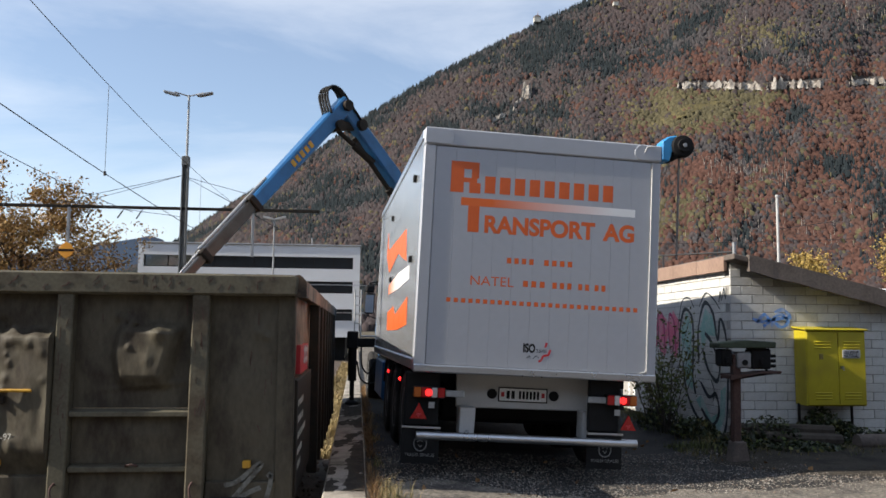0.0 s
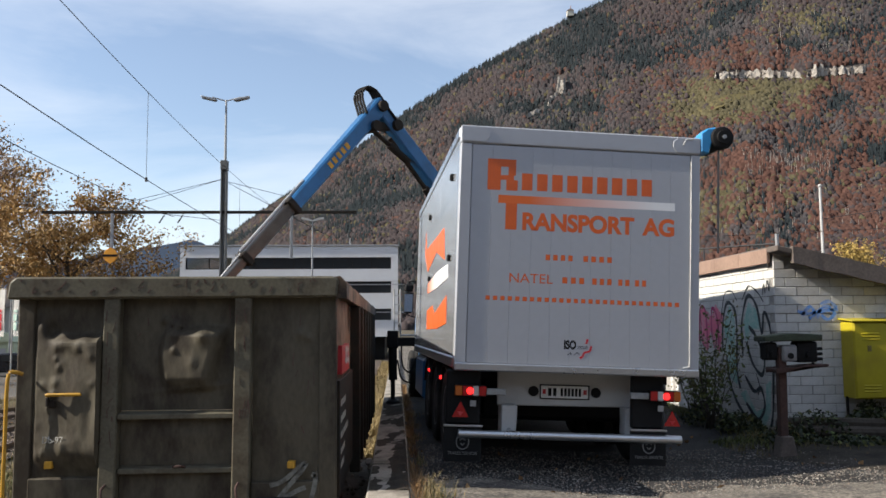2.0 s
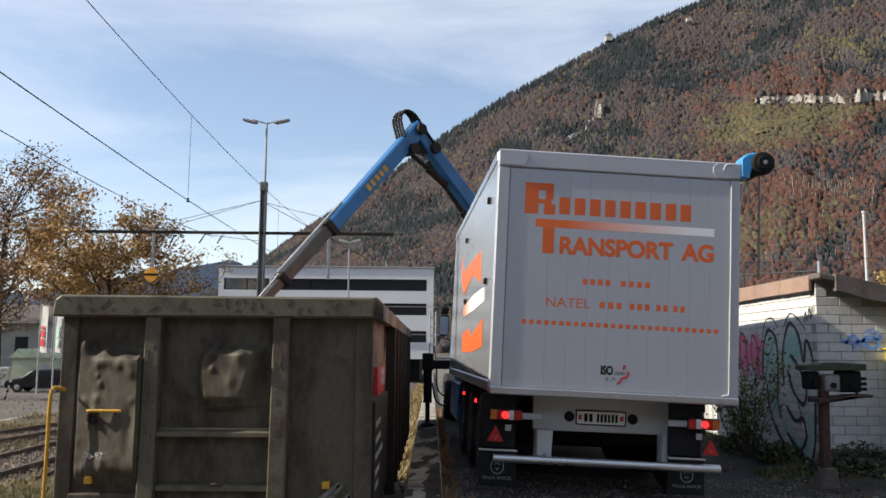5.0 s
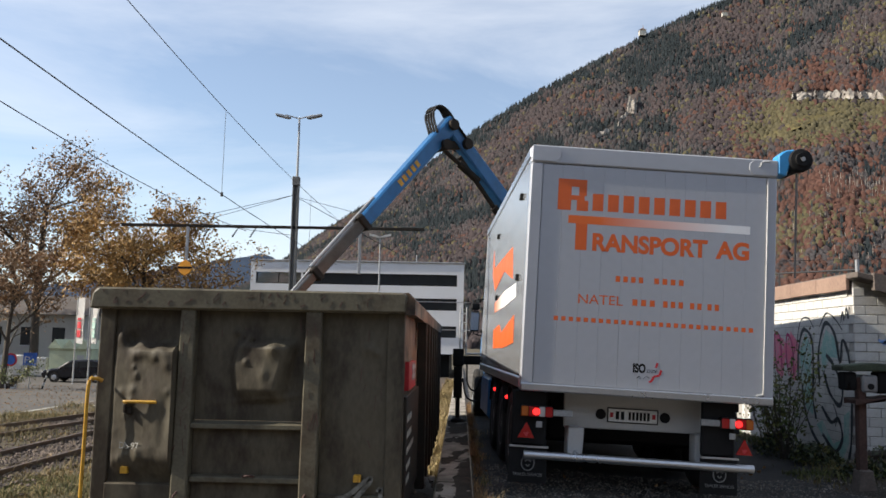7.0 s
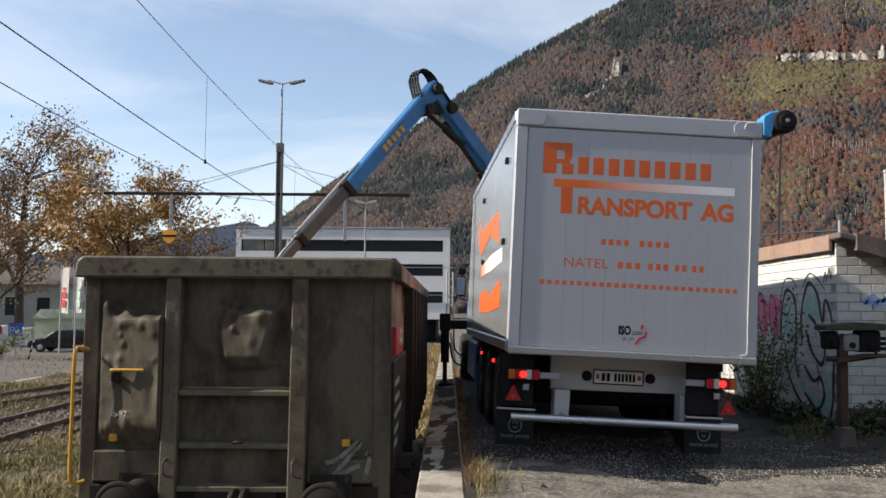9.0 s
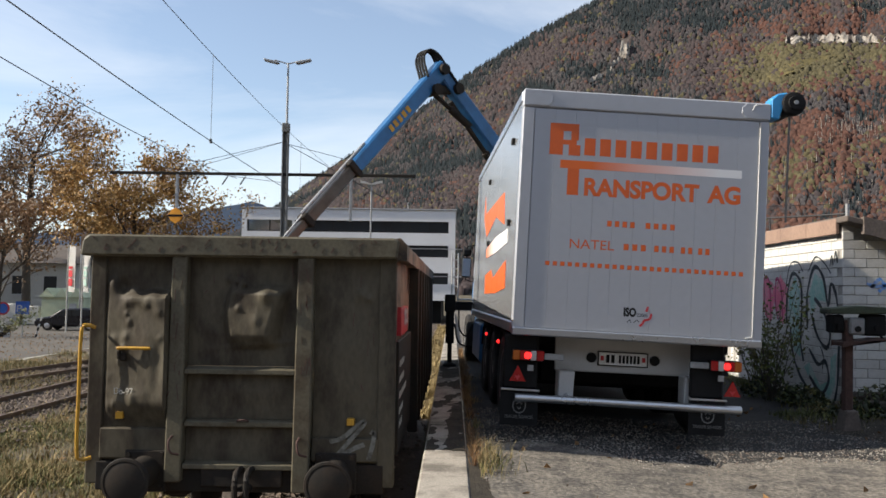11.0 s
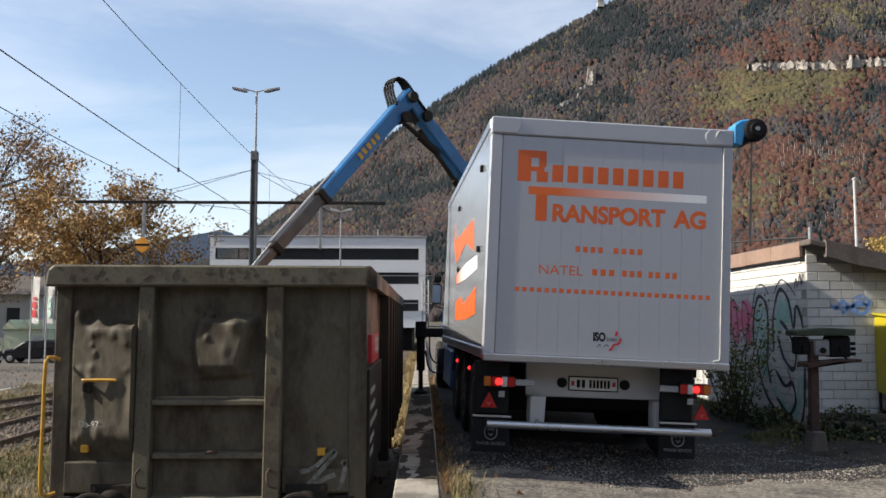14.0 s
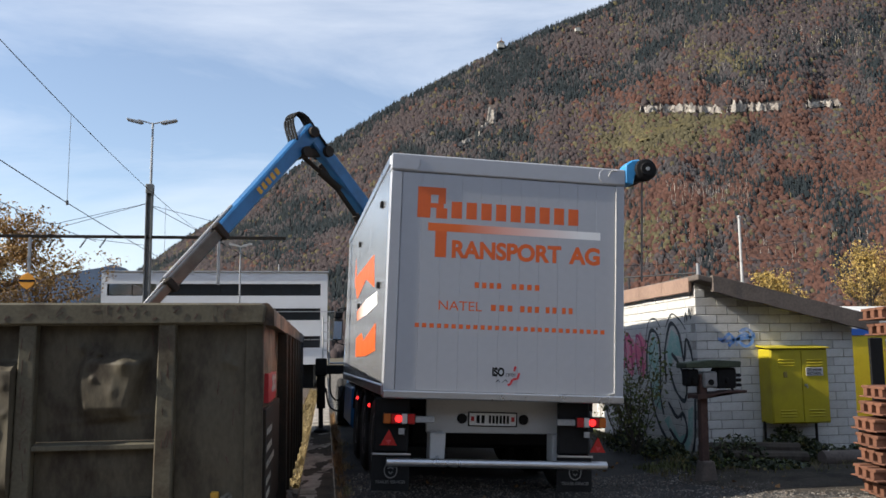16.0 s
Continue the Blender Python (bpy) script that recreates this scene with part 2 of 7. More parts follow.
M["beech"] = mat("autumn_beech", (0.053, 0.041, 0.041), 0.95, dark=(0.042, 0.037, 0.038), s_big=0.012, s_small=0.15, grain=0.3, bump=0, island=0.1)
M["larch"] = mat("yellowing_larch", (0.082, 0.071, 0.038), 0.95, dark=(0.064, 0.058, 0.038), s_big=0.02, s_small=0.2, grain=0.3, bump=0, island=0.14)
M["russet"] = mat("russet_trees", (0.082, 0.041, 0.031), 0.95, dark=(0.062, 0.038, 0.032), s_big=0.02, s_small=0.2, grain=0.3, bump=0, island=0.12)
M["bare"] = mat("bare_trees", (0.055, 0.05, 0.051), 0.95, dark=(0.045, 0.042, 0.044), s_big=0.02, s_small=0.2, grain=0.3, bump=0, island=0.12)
M["pale_stem"] = mat("pale_stem", (0.30, 0.265, 0.23), 0.9, dark=(0.2, 0.17, 0.15), s_big=0.05, s_small=0.5, bump=0, island=0.3)
M["meadow"] = mat("hill_meadow", (0.105, 0.088, 0.04), 0.95, dark=(0.078, 0.064, 0.032), s_big=0.02, s_small=0.3, grain=0.2, bump=0)
M["cliff"] = mat("limestone_cliff", (0.3, 0.275, 0.245), 0.95, dark=(0.14, 0.12, 0.105), s_big=0.05, s_small=0.5, grain=0.3, bump=0.3, stain=0.9, aniso=(1, 1, 0.3))
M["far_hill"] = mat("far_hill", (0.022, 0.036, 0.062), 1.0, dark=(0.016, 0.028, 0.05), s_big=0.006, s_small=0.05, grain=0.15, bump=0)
M["car_black"] = mat("car_paint_black", (0.012, 0.013, 0.018), 0.2, grain=0.02, bump=0, stain=0.2)
M["cream"] = mat("cream_render", (0.4500, 0.4350, 0.3900), 0.8, dark=(0.3600, 0.3450, 0.3150), s_big=0.6, s_small=10, grain=0.04, bump=0.1)
M["pale_green"] = mat("pale_green_boards", (0.50, 0.55, 0.38), 0.7, dark=(0.4, 0.44, 0.3), s_big=1.2, grain=0.06)
M["sign_blue"] = mat("sign_blue", (0.02, 0.10, 0.42), 0.45, bump=0, grain=0.03)
M["rail_yellow"] = mat("rail_vehicle_yellow", (0.70, 0.52, 0.03), 0.4, dark=(0.55, 0.4, 0.03), s_big=2, grain=0.04)
M["cable"] = mat("cable", (0.03, 0.03, 0.032), 0.6, grain=0.05, bump=0)
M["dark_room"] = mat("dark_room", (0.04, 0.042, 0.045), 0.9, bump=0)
M["sign_orange"] = mat("sign_orange", (0.85, 0.36, 0.03), 0.5, dark=(0.7, 0.28, 0.03), bump=0, grain=0.04)
M["spray_pinkline"] = mat("dark_pink_spray", (0.45, 0.05, 0.16), 0.7, bump=0)
M["cab_dark"] = mat("rusty_yellow", (0.25, 0.19, 0.04), 0.6, s_big=12)
M["rust_dark"] = mat("dark_rust", (0.075, 0.038, 0.03), 0.8, dark=(0.04, 0.025, 0.02), s_big=6, s_small=50, grain=0.25)
M["pale_roof"] = mat("pale_train_roof", (0.55, 0.55, 0.53), 0.5, dark=(0.42, 0.42, 0.40), s_big=1.0)
M["brown_dark"] = mat("dark_roof_tiles", (0.075, 0.06, 0.05), 0.8, s_big=1.5, s_small=8, grain=0.2)
M["mast"] = mat("mast_grey", (0.16, 0.165, 0.165), 0.6, metal=0.3, dark=(0.10, 0.10, 0.10), s_big=2)
M["dirt"] = mat("damp_dirt", (0.0480, 0.0400, 0.0304), 0.95, dark=(0.0240, 0.0208, 0.0160), stain=0.9, s_big=2.5, s_small=40, grain=0.4, bump=0.7, bump_d=0.02)
# gravel: colour paled for ground in sunlight
M["gravel"] = mat("pale_gravel", (0.14, 0.124, 0.102), 0.95, dark=(0.05, 0.045, 0.04), stain=0.9, s_big=2.4, s_small=26, grain=0.65, bump=1.0, bump_d=0.02)
M["flap_print"] = mat("flap_print", (0.17, 0.17, 0.165), 0.7, s_big=10)
M["fade"] = fading("fading_film", -0.55, 0.8, "X")
M["fade_side"] = fading("fading_film_side", 4.0, 2.2, "Y")
M["side_alu"] = mat("glossy_silver_side", (0.42, 0.435, 0.455), 0.24, metal=0.6, dark=(0.36, 0.375, 0.4), s_big=0.8, s_small=2.5, grain=0.02, bump=0.06, bump_d=0.02)
M["blue_light"] = mat("bright_blue_paint", (0.0280, 0.2520, 0.5460), 0.35, dark=(0.0210, 0.1680, 0.3850), s_big=2.5, stain=0.5, grain=0.05, bump=0.05)
M["strap"] = mat("grey_webbing", (0.16, 0.15, 0.14), 0.9, s_big=6)
M["plate"] = mat("plate_white", (0.72, 0.72, 0.70), 0.4, s_big=6, stain=0.2, bump=0)
M["ext"] = mat("bare_steel", (0.075, 0.065, 0.055), 0.38, metal=0.7, dark=(0.04, 0.032, 0.027), s_big=4)
M["mirror"] = mat("mirror_glass", (0.8, 0.82, 0.85), 0.04, metal=1.0, grain=0.0, bump=0, stain=0.0)


for k in ("conifer", "beech", "larch", "russet", "bare", "forest_floor", "cliff", "meadow", "far_hill"):
    M[k].node_tree.nodes["Principled BSDF"].inputs["Specular IOR Level"].default_value = 0.15
for k in ("black", "rubber", "wagon", "wagon_side", "dark_steel", "asphalt", "dirt", "rim"):
    M[k].node_tree.nodes["Principled BSDF"].inputs["Specular IOR Level"].default_value = 0.22


# ---- building blocks ----
def box(bm, x0, x1, y0, y1, z0, z1, c=0.0):
    """A box between limits, its edges chamfered by c."""
    v = bmesh.ops.create_cube(bm, size=1.0, matrix=Matrix.LocRotScale(((x0 + x1) / 2, (y0 + y1) / 2, (z0 + z1) / 2), None, (abs(x1 - x0), abs(y1 - y0), abs(z1 - z0))))["verts"]
    if c:
        e = list({e for w in v for e in w.link_edges})
        bmesh.ops.bevel(bm, geom=e, offset=c, segments=1, affect="EDGES", clamp_overlap=True)
    return bm


def rod(bm, p, q, r, seg=10, r2=None, caps=True):
    """A round bar from p to q."""
    p, q = Vector(p), Vector(q)
    d = q - p
    m = Matrix.Translation((p + q) / 2) @ d.to_track_quat("Z", "Y").to_matrix().to_4x4()
    bmesh.ops.create_cone(bm, cap_ends=caps, segments=seg, radius1=r, radius2=r if r2 is None else r2, depth=d.length, matrix=m)
    return bm


def beam(bm, p, q, w, h, c=0.0, up=(0, 0, 1), w2=None, h2=None):
    """A rectangular bar from p to q, w wide and h high, tapering to w2 x h2."""
    p, q = Vector(p), Vector(q)
    f = (q - p).normalized()
    s = f.cross(Vector(up)).normalized()
    u = s.cross(f)
    vs = []
    for o, ww, hh in ((p, w, h), (q, w2 or w, h2 or h)):
        vs += [bm.verts.new(o + s * a * ww / 2 + u * b * hh / 2) for a, b in ((-1, -1), (1, -1), (1, 1), (-1, 1))]
    fs = [bm.faces.new([vs[i] for i in k]) for k in ((3, 2, 1, 0), (4, 5, 6, 7), (0, 1, 5, 4), (1, 2, 6, 5), (2, 3, 7, 6), (3, 0, 4, 7))]
    if c:
        bmesh.ops.bevel(bm, geom=list({e for g in fs for e in g.edges}), offset=c, segments=1, affect="EDGES", clamp_overlap=True)
    return bm


def tube(bm, pts, r, seg=8):
    """A bent round bar through points."""
    pts = [Vector(p) for p in pts]
    rings = []
    ref = Vector((0.3, 0.2, 1)).normalized()
    for i, p in enumerate(pts):
        f = (pts[min(i + 1, len(pts) - 1)] - pts[max(i - 1, 0)]).normalized()
        s = f.cross(ref)
        s = s.normalized() if s.length > 1e-3 else f.orthogonal().normalized()
        u = s.cross(f)
        rings.append([bm.verts.new(p + (s * math.cos(2 * math.pi * k / seg) + u * math.sin(2 * math.pi * k / seg)) * r) for k in range(seg)])
    for a, b in zip(rings, rings[1:]):
        for k in range(seg):
            bm.faces.new((a[k], a[(k + 1) % seg], b[(k + 1) % seg], b[k]))
    bm.faces.new(rings[0][::-1])
    bm.faces.new(rings[-1])
    return bm


def arc(pts, n=6):
    """A smooth line through points (Catmull-Rom)."""
    p = [Vector(a) for a in pts]
    p = [p[0] * 2 - p[1]] + p + [p[-1] * 2 - p[-2]]
    out = []
    for a, b, c, d in zip(p, p[1:], p[2:], p[3:]):
        for i in range(n):
            t = i / n
            out.append(0.5 * ((2 * b) + (c - a) * t + (2 * a - 5 * b + 4 * c - d) * t * t + (3 * b - a - 3 * c + d) * t ** 3))
    return out + [p[-2]]


def prism(bm, outline, axis, a, b, c=0.0):
    """An outline of 2D points pushed along an axis (0 x, 1 y, 2 z) from a to b."""
    def at(p, d):
        q = list(p)
        q.insert(axis, d)
        return bm.verts.new(q)
    lo, hi = [at(p, a) for p in outline], [at(p, b) for p in outline]
    n = len(lo)
    fs = [bm.faces.new(lo), bm.faces.new(hi[::-1])] + [bm.faces.new((lo[i], hi[i], hi[(i + 1) % n], lo[(i + 1) % n])) for i in range(n)]
    bmesh.ops.recalc_face_normals(bm, faces=fs)
    if c:
        bmesh.ops.bevel(bm, geom=list({e for g in fs for e in g.edges}), offset=c, segments=1, affect="EDGES", clamp_overlap=True)
    return bm


def mesh_of(name, bm, material, smooth=False):
    bmesh.ops.recalc_face_normals(bm, faces=bm.faces[:])
    me = bpy.data.meshes.new(name)
    bm.to_mesh(me)
    bm.free()
    me.materials.append(material)
    if smooth:
        me.shade_smooth()
        me.set_sharp_from_angle(angle=radians(35))
    return me


def part(name, bm, material, parent, label="", smooth=False, kind=""):
    ob = new(name, mesh_of(name, bm, material, smooth))
    ob.parent = parent
    return tagged(ob, label=label, kind=kind)


def thing(name, label, category, m=None, group="", kind=""):
    ob = new(name)
    ob.empty_display_size = 0.2
    if m is not None:
        ob.matrix_world = m
    return tagged(ob, label, category, group, kind)


def solo(name, bm, material, label, category, group="", kind="", smooth=False):
    return tagged(new(name, mesh_of(name, bm, material, smooth)), label, category, group, kind)


def B():
    return bmesh.new()

def lathe(bm, prof, centre, axis=0, seg=32):
    """A profile of (radius, along) turned round an axis through centre."""
    rings = []
    for r, a in prof:
        ring = []
        for k in range(seg):
            u, w = r * math.cos(2 * math.pi * k / seg), r * math.sin(2 * math.pi * k / seg)
            p = [u, w]
            p.insert(axis, a)
            ring.append(bm.verts.new(Vector(p) + Vector(centre)))
        rings.append(ring)
    for a, b in zip(rings, rings[1:]):
        for k in range(seg):
            bm.faces.new((a[k], a[(k + 1) % seg], b[(k + 1) % seg], b[k]))
    bm.faces.new(rings[0])
    bm.faces.new(rings[-1][::-1])
    return bm


def glyphs(words, size, bold):
    """The mesh of some words in the built-in font, and its first and last x."""
    cu = bpy.data.curves.new("glyphs", "FONT")
    cu.body, cu.size, cu.extrude, cu.offset = words, size, 0.001, bold
    tmp = new("glyphs", cu)
    bpy.context.view_layer.update()
    me = bpy.data.meshes.new_from_object(tmp.evaluated_get(bpy.context.evaluated_depsgraph_get()))
    bpy.data.objects.remove(tmp)
    xs = [v.co.x for v in me.vertices]
    return me, min(xs), max(xs)


def lettering(name, words, size, at, material, parent, width=None, rot=(90, 0, 0), label="", bold=0.0):
    """Words with the built-in font, each letter a thin mesh; width: metres to fill."""
    _, first, last = glyphs(words, size, bold)
    k = width / (last - first) if width else 1.0
    for i, c in enumerate(words):
        if c == " ":
            continue
        me, a, b = glyphs(c, size, bold)
        shift = glyphs(words[:i + 1], size, bold)[2] - b - first
        for v in me.vertices:
            v.co.x = (v.co.x + shift) * k
        me.name = name
        me.materials.clear()
        me.materials.append(material)
        ob = new(name, me)
        ob.parent = parent
        ob.matrix_local = pose(*at, *rot)
        tagged(ob, label=label)


def bar_parts(parent, material, x0, x1, z0, z1, y, n, gap=0.25, name="letter_bar"):
    """A line of writing as n plain bars, each a part."""
    p = (x1 - x0) / n
    bm = B()
    box(bm, p * gap / 2, p - p * gap / 2, y - 0.003, y, z0, z1)
    me = mesh_of(name, bm, material)
    for i in range(n):
        o = new(name, me)
        o.parent = parent
        o.location.x = x0 + p * i


def bars(bm, x0, x1, z0, z1, y, n, gap=0.25, heights=(1.0,), d=0.003, axis=1):
    """A line of n plain bars standing for writing, between x0 and x1."""
    p = (x1 - x0) / n
    for i in range(n):
        h = heights[i % len(heights)]
        a, b = x0 + p * i + p * gap / 2, x0 + p * (i + 1) - p * gap / 2
        if axis == 1:
            box(bm, a, b, y - d, y, z0, z0 + (z1 - z0) * h)
        else:
            box(bm, y, y + d, a, b, z0, z0 + (z1 - z0) * h)
    return bm


RAIL = -1.15


def smooth01(s):
    s = max(0.0, min(1.0, s))
    return s * s * (3 - 2 * s)


def yard_z(x, y):
    """Height of the gravel yard: it falls a little away from the kerb."""
    z = -0.012 - 0.125 * smooth01((x - 0.25) / 2.6) + 0.1 * smooth01((x - 3.6) / 1.6)
    return z + 0.02 * noise.noise(Vector((x * 0.5, y * 0.5, 0))) + 0.008 * noise.noise(Vector((x * 2.1, y * 2.1, 3)))


# ---- ground, yard, kerb, tracks ----
def sheet(x0, x1, y0, y1, step, height, name, material, label, category, kind="structure"):
    nx, ny = max(1, round((x1 - x0) / step)), max(1, round((y1 - y0) / step))
    vs = [(x0 + (x1 - x0) * i / nx, y0 + (y1 - y0) * j / ny) for j in range(ny + 1) for i in range(nx + 1)]
    me = bpy.data.meshes.new(name)
    me.from_pydata([(x, y, height(x, y)) for x, y in vs], [], [(j * (nx + 1) + i, j * (nx + 1) + i + 1, (j + 1) * (nx + 1) + i + 1, (j + 1) * (nx + 1) + i) for j in range(ny) for i in range(nx)])
    me.materials.append(material)
    me.shade_smooth()
    return tagged(new(name, me), label, category, kind=kind)


# one sheet to the horizon, cut out where the finer sheets lie
bm = B()
cuts_x, cuts_y = (-2600, -400, -70, -0.25, 60, 400, 2600), (-1500, -60, 90, 400, 4600)
for i in range(6):
    for j in range(4):
        if cuts_y[j] == -60 and cuts_x[i] in (-70, -0.25):
            continue
        f = [bm.verts.new((x, y, -1.33 if cuts_x[i] < -0.3 else -1.2)) for x, y in ((cuts_x[i], cuts_y[j]), (cuts_x[i + 1], cuts_y[j]), (cuts_x[i + 1], cuts_y[j + 1]), (cuts_x[i], cuts_y[j + 1]))]
        bm.faces.new(f)
solo("ground", bm, M["grass_soil"], "dry autumn valley ground reaching to the mountains", "ground", kind="structure")


def low_z(x, y):
    """The railway side: flat, with a shallow swell of soil between tracks."""
    return -1.33 + 0.05 * noise.noise(Vector((x * 0.35, y * 0.35, 7))) + 0.02 * noise.noise(Vector((x * 1.7, y * 1.7, 2)))


sheet(-16.5, -0.25, -12, 36, 0.33, low_z, "ground_trackside", M["grass_soil"], "trackside soil with dry grass and leaves", "ground")
sheet(-70, -16.5, -60, 90, 2.0, lambda x, y: -1.30, "road", M["road"], "worn grey asphalt road and parking ground", "road")
sheet(-16.5, -0.25, 36, 90, 1.5, lambda x, y: -1.31, "ground_far_track", M["ballast"], "gravelly ground between the far tracks", "ground")
sheet(-16.5, -0.25, -60, -12, 2.0, lambda x, y: -1.31, "ground_back", M["grass_soil"], "trackside soil behind the viewer", "ground")
sheet(0.15, 14, 2, 24, 0.2, yard_z, "yard", M["asphalt"], "worn asphalt yard strewn with fine gravel", "yard")
# the far yard takes the paler colour to stand for sunlight on it
sheet(0.15, 60, 23.5, 90, 3.0, lambda x, y: -0.11, "yard_far", M["gravel"], "pale dusty yard beyond the truck", "yard")
sheet(0.15, 60, -60, 2.5, 3.0, lambda x, y: -0.16, "yard_back", M["asphalt"], "worn asphalt yard behind the viewer", "yard")
sheet(13.5, 60, 2, 24, 3.0, lambda x, y: -0.11, "yard_side", M["asphalt"], "worn asphalt yard beside the sheds", "yard")

kerb = thing("kerb", "weathered concrete loading kerb along the siding", "kerb", kind="structure")
y = -12.0
k = 0
while y < 62:
    ln = 1.95 + 0.1 * math.sin(k * 3.1)
    bm = B()
    box(bm, -0.25, 0.15, y + 0.012, y + ln - 0.012, -1.5, 0.004 * math.sin(k * 1.7), 0.018)
    part("kerb_stone", bm, M["concrete"], kerb)
    y += ln
    k += 1


bm = B()       # soil gathered along the kerb
y = 3.0
edge = []
while y < 24:
    edge.append((0.30 + 0.16 * noise.noise(Vector((y * 0.9, 0, 3))) + 0.06 * noise.noise(Vector((y * 4, 0, 3))), y))
    y += 0.15
prev = None
for x, y in edge:
    row = [bm.verts.new((0.15, y, yard_z(0.15, y) + 0.012)), bm.verts.new(((0.15 + x) / 2, y, yard_z((0.15 + x) / 2, y) + 0.014)), bm.verts.new((x, y, yard_z(x, y) + 0.001))]
    if prev:
        for a in (0, 1):
            bm.faces.new((prev[a], prev[a + 1], row[a + 1], row[a]))
    prev = row
solo("soil_strip", bm, M["dirt"], "dark soil gathered along the kerb", "soil", kind="structure", smooth=True)
bm = B()       # soil and rotten leaves on the kerb; their dark also paints the wagon's shadow
prev = None
for j in range(150):
    y = 7.9 + 10.6 * j / 149
    row = []
    for i in range(9):
        x = -0.235 + 0.37 * i / 8
        d = noise.noise(Vector((x * 5, y * 1.3, 4))) + 0.6 * noise.noise(Vector((x * 14, y * 6, 9))) + 0.25 * (i - 4) / 4
        row.append(bm.verts.new((x, y, 0.0035 + 0.016 * max(-0.6, min(0.8, d - 0.28 + 0.15 * smooth01((y - 8.2) / 1.5))))))
    if prev:
        for i in range(8):
            bm.faces.new((prev[i], prev[i + 1], row[i + 1], row[i]))
    prev = row
solo("kerb_dirt", bm, M["dirt"], "thin patches of soil and rotten leaves on the kerb", "soil", kind="structure", smooth=True)
bm = B()       # gravel on the near yard, its paleness painting the sunlight short of the shadow
rows = []
for j in range(60):
    y = 2.05 + 6.5 * j / 59
    row = []
    for i in range(70):
        x = 0.3 + 7.2 * i / 69
        far = 8.3 + 0.7 * noise.noise(Vector((x * 0.7, 1, 0))) + 0.35 * noise.noise(Vector((x * 2.6, 4, 0)))
        yy = 2.05 + (far - 2.05) * j / 59
        row.append(bm.verts.new((x, yy, yard_z(x, yy) + 0.007 * smooth01((far - yy) / 0.5) + 0.001 + 0.004 * noise.noise(Vector((x * 9, yy * 9, 2))))))
    rows.append(row)
for a, b in zip(rows, rows[1:]):
    for i in range(69):
        bm.faces.new((a[i], a[i + 1], b[i + 1], b[i]))
solo("gravel_spread", bm, M["gravel"], "pale dusty gravel spread over the yard", "gravel", kind="structure", smooth=True)
bm = B()       # bare earth in front of the hut
ring = []
for i in range(48):
    a = 2 * math.pi * i / 48
    r = 1 + 0.18 * noise.noise(Vector((math.cos(a) * 2, math.sin(a) * 2, 5)))
    ring.append((6.9 + 2.6 * r * math.cos(a), 10.1 + 1.65 * r * math.sin(a)))
c = [[bm.verts.new((6.9 + (x - 6.9) * k / 8, 10.1 + (y - 10.1) * k / 8, yard_z(6.9 + (x - 6.9) * k / 8, 10.1 + (y - 10.1) * k / 8) + 0.004 + 0.02 * (1 - k / 8))) for x, y in ring] for k in range(1, 9)]
for p0, p1 in zip(c, c[1:]):
    for i in range(48):
        bm.faces.new((p0[i], p0[(i + 1) % 48], p1[(i + 1) % 48], p1[i]))
bm.faces.new(c[0])
solo("earth_patch", bm, M["dirt"], "patch of bare earth in front of the hut", "earth", kind="structure", smooth=True)


def track(name, p, q, label, gauge=1.435):
    """A straight track from p to q: two rails on sleepers."""
    p, q = Vector((*p, RAIL)), Vector((*q, RAIL))
    t = thing(name, label, "track", kind="structure")
    f = (q - p).normalized()
    s = f.cross(Vector((0, 0, 1)))
    for side in (-1, 1):
        a, b = p + s * side * (gauge / 2 + 0.035), q + s * side * (gauge / 2 + 0.035)
        bm = B()
        for w, z0, z1 in ((0.07, -0.04, 0.0), (0.022, -0.13, -0.035), (0.13, -0.155, -0.13)):
            beam(bm, a + Vector((0, 0, (z0 + z1) / 2)), b + Vector((0, 0, (z0 + z1) / 2)), w, z1 - z0)
        part("rail", bm, M["rail"], t)
    bm = B()
    box(bm, -0.12, 0.12, -1.25, 1.25, -0.10, 0.03, 0.012)
    me = mesh_of("sleeper", bm, M["sleeper"])
    d = 0.4
    ang = math.atan2(f.y, f.x)
    while d < min((q - p).length, 46):
        o = new("sleeper", me)
        o.parent = t
        o.matrix_local = Matrix.Translation(p + f * d + Vector((0, 0, -0.185))) @ Matrix.Rotation(ang, 4, "Z")
        d += 0.62
    return t


track("track_siding", (-1.95, -8), (-1.95, 60), "rusty siding track under the freight wagon")
track("track_middle", (-9.9, -6), (-9.75, 60), "disused track half sunk in dry grass")
track("track_outer", (-17.2, -6), (-10.2, 48), "outer track beside the road, in dark ballast")
for x0, x1, nm in ((-11.2, -8.4, "middle"), (-3.3, -0.5, "siding")):
    sheet(x0, x1, -8, 60, 0.28, lambda x, y: -1.285 + 0.03 * noise.noise(Vector((x * 6, y * 6, 1))) + 0.02 * noise.noise(Vector((x * 2, y * 2, 4))), "ballast_" + nm, M["ballast"], "rusty brown ballast stones under the track", "ballast")

# ---- freight wagon ----
WX0, WX1, WY0, WY1 = -3.37, -0.53, 7.95, 18.1
wagon = thing("freight_wagon", "grey-green open freight wagon, dented and rusty, on the siding", "wagon")


def bumps(places):
    def f(x, z):
        d = 0.0
        for px, pz, sx, sz, h in places:
            d += 1.7 * h * math.exp(-((x - px) / sx) ** 2 - ((z - pz) / sz) ** 2)
        return d
    return f


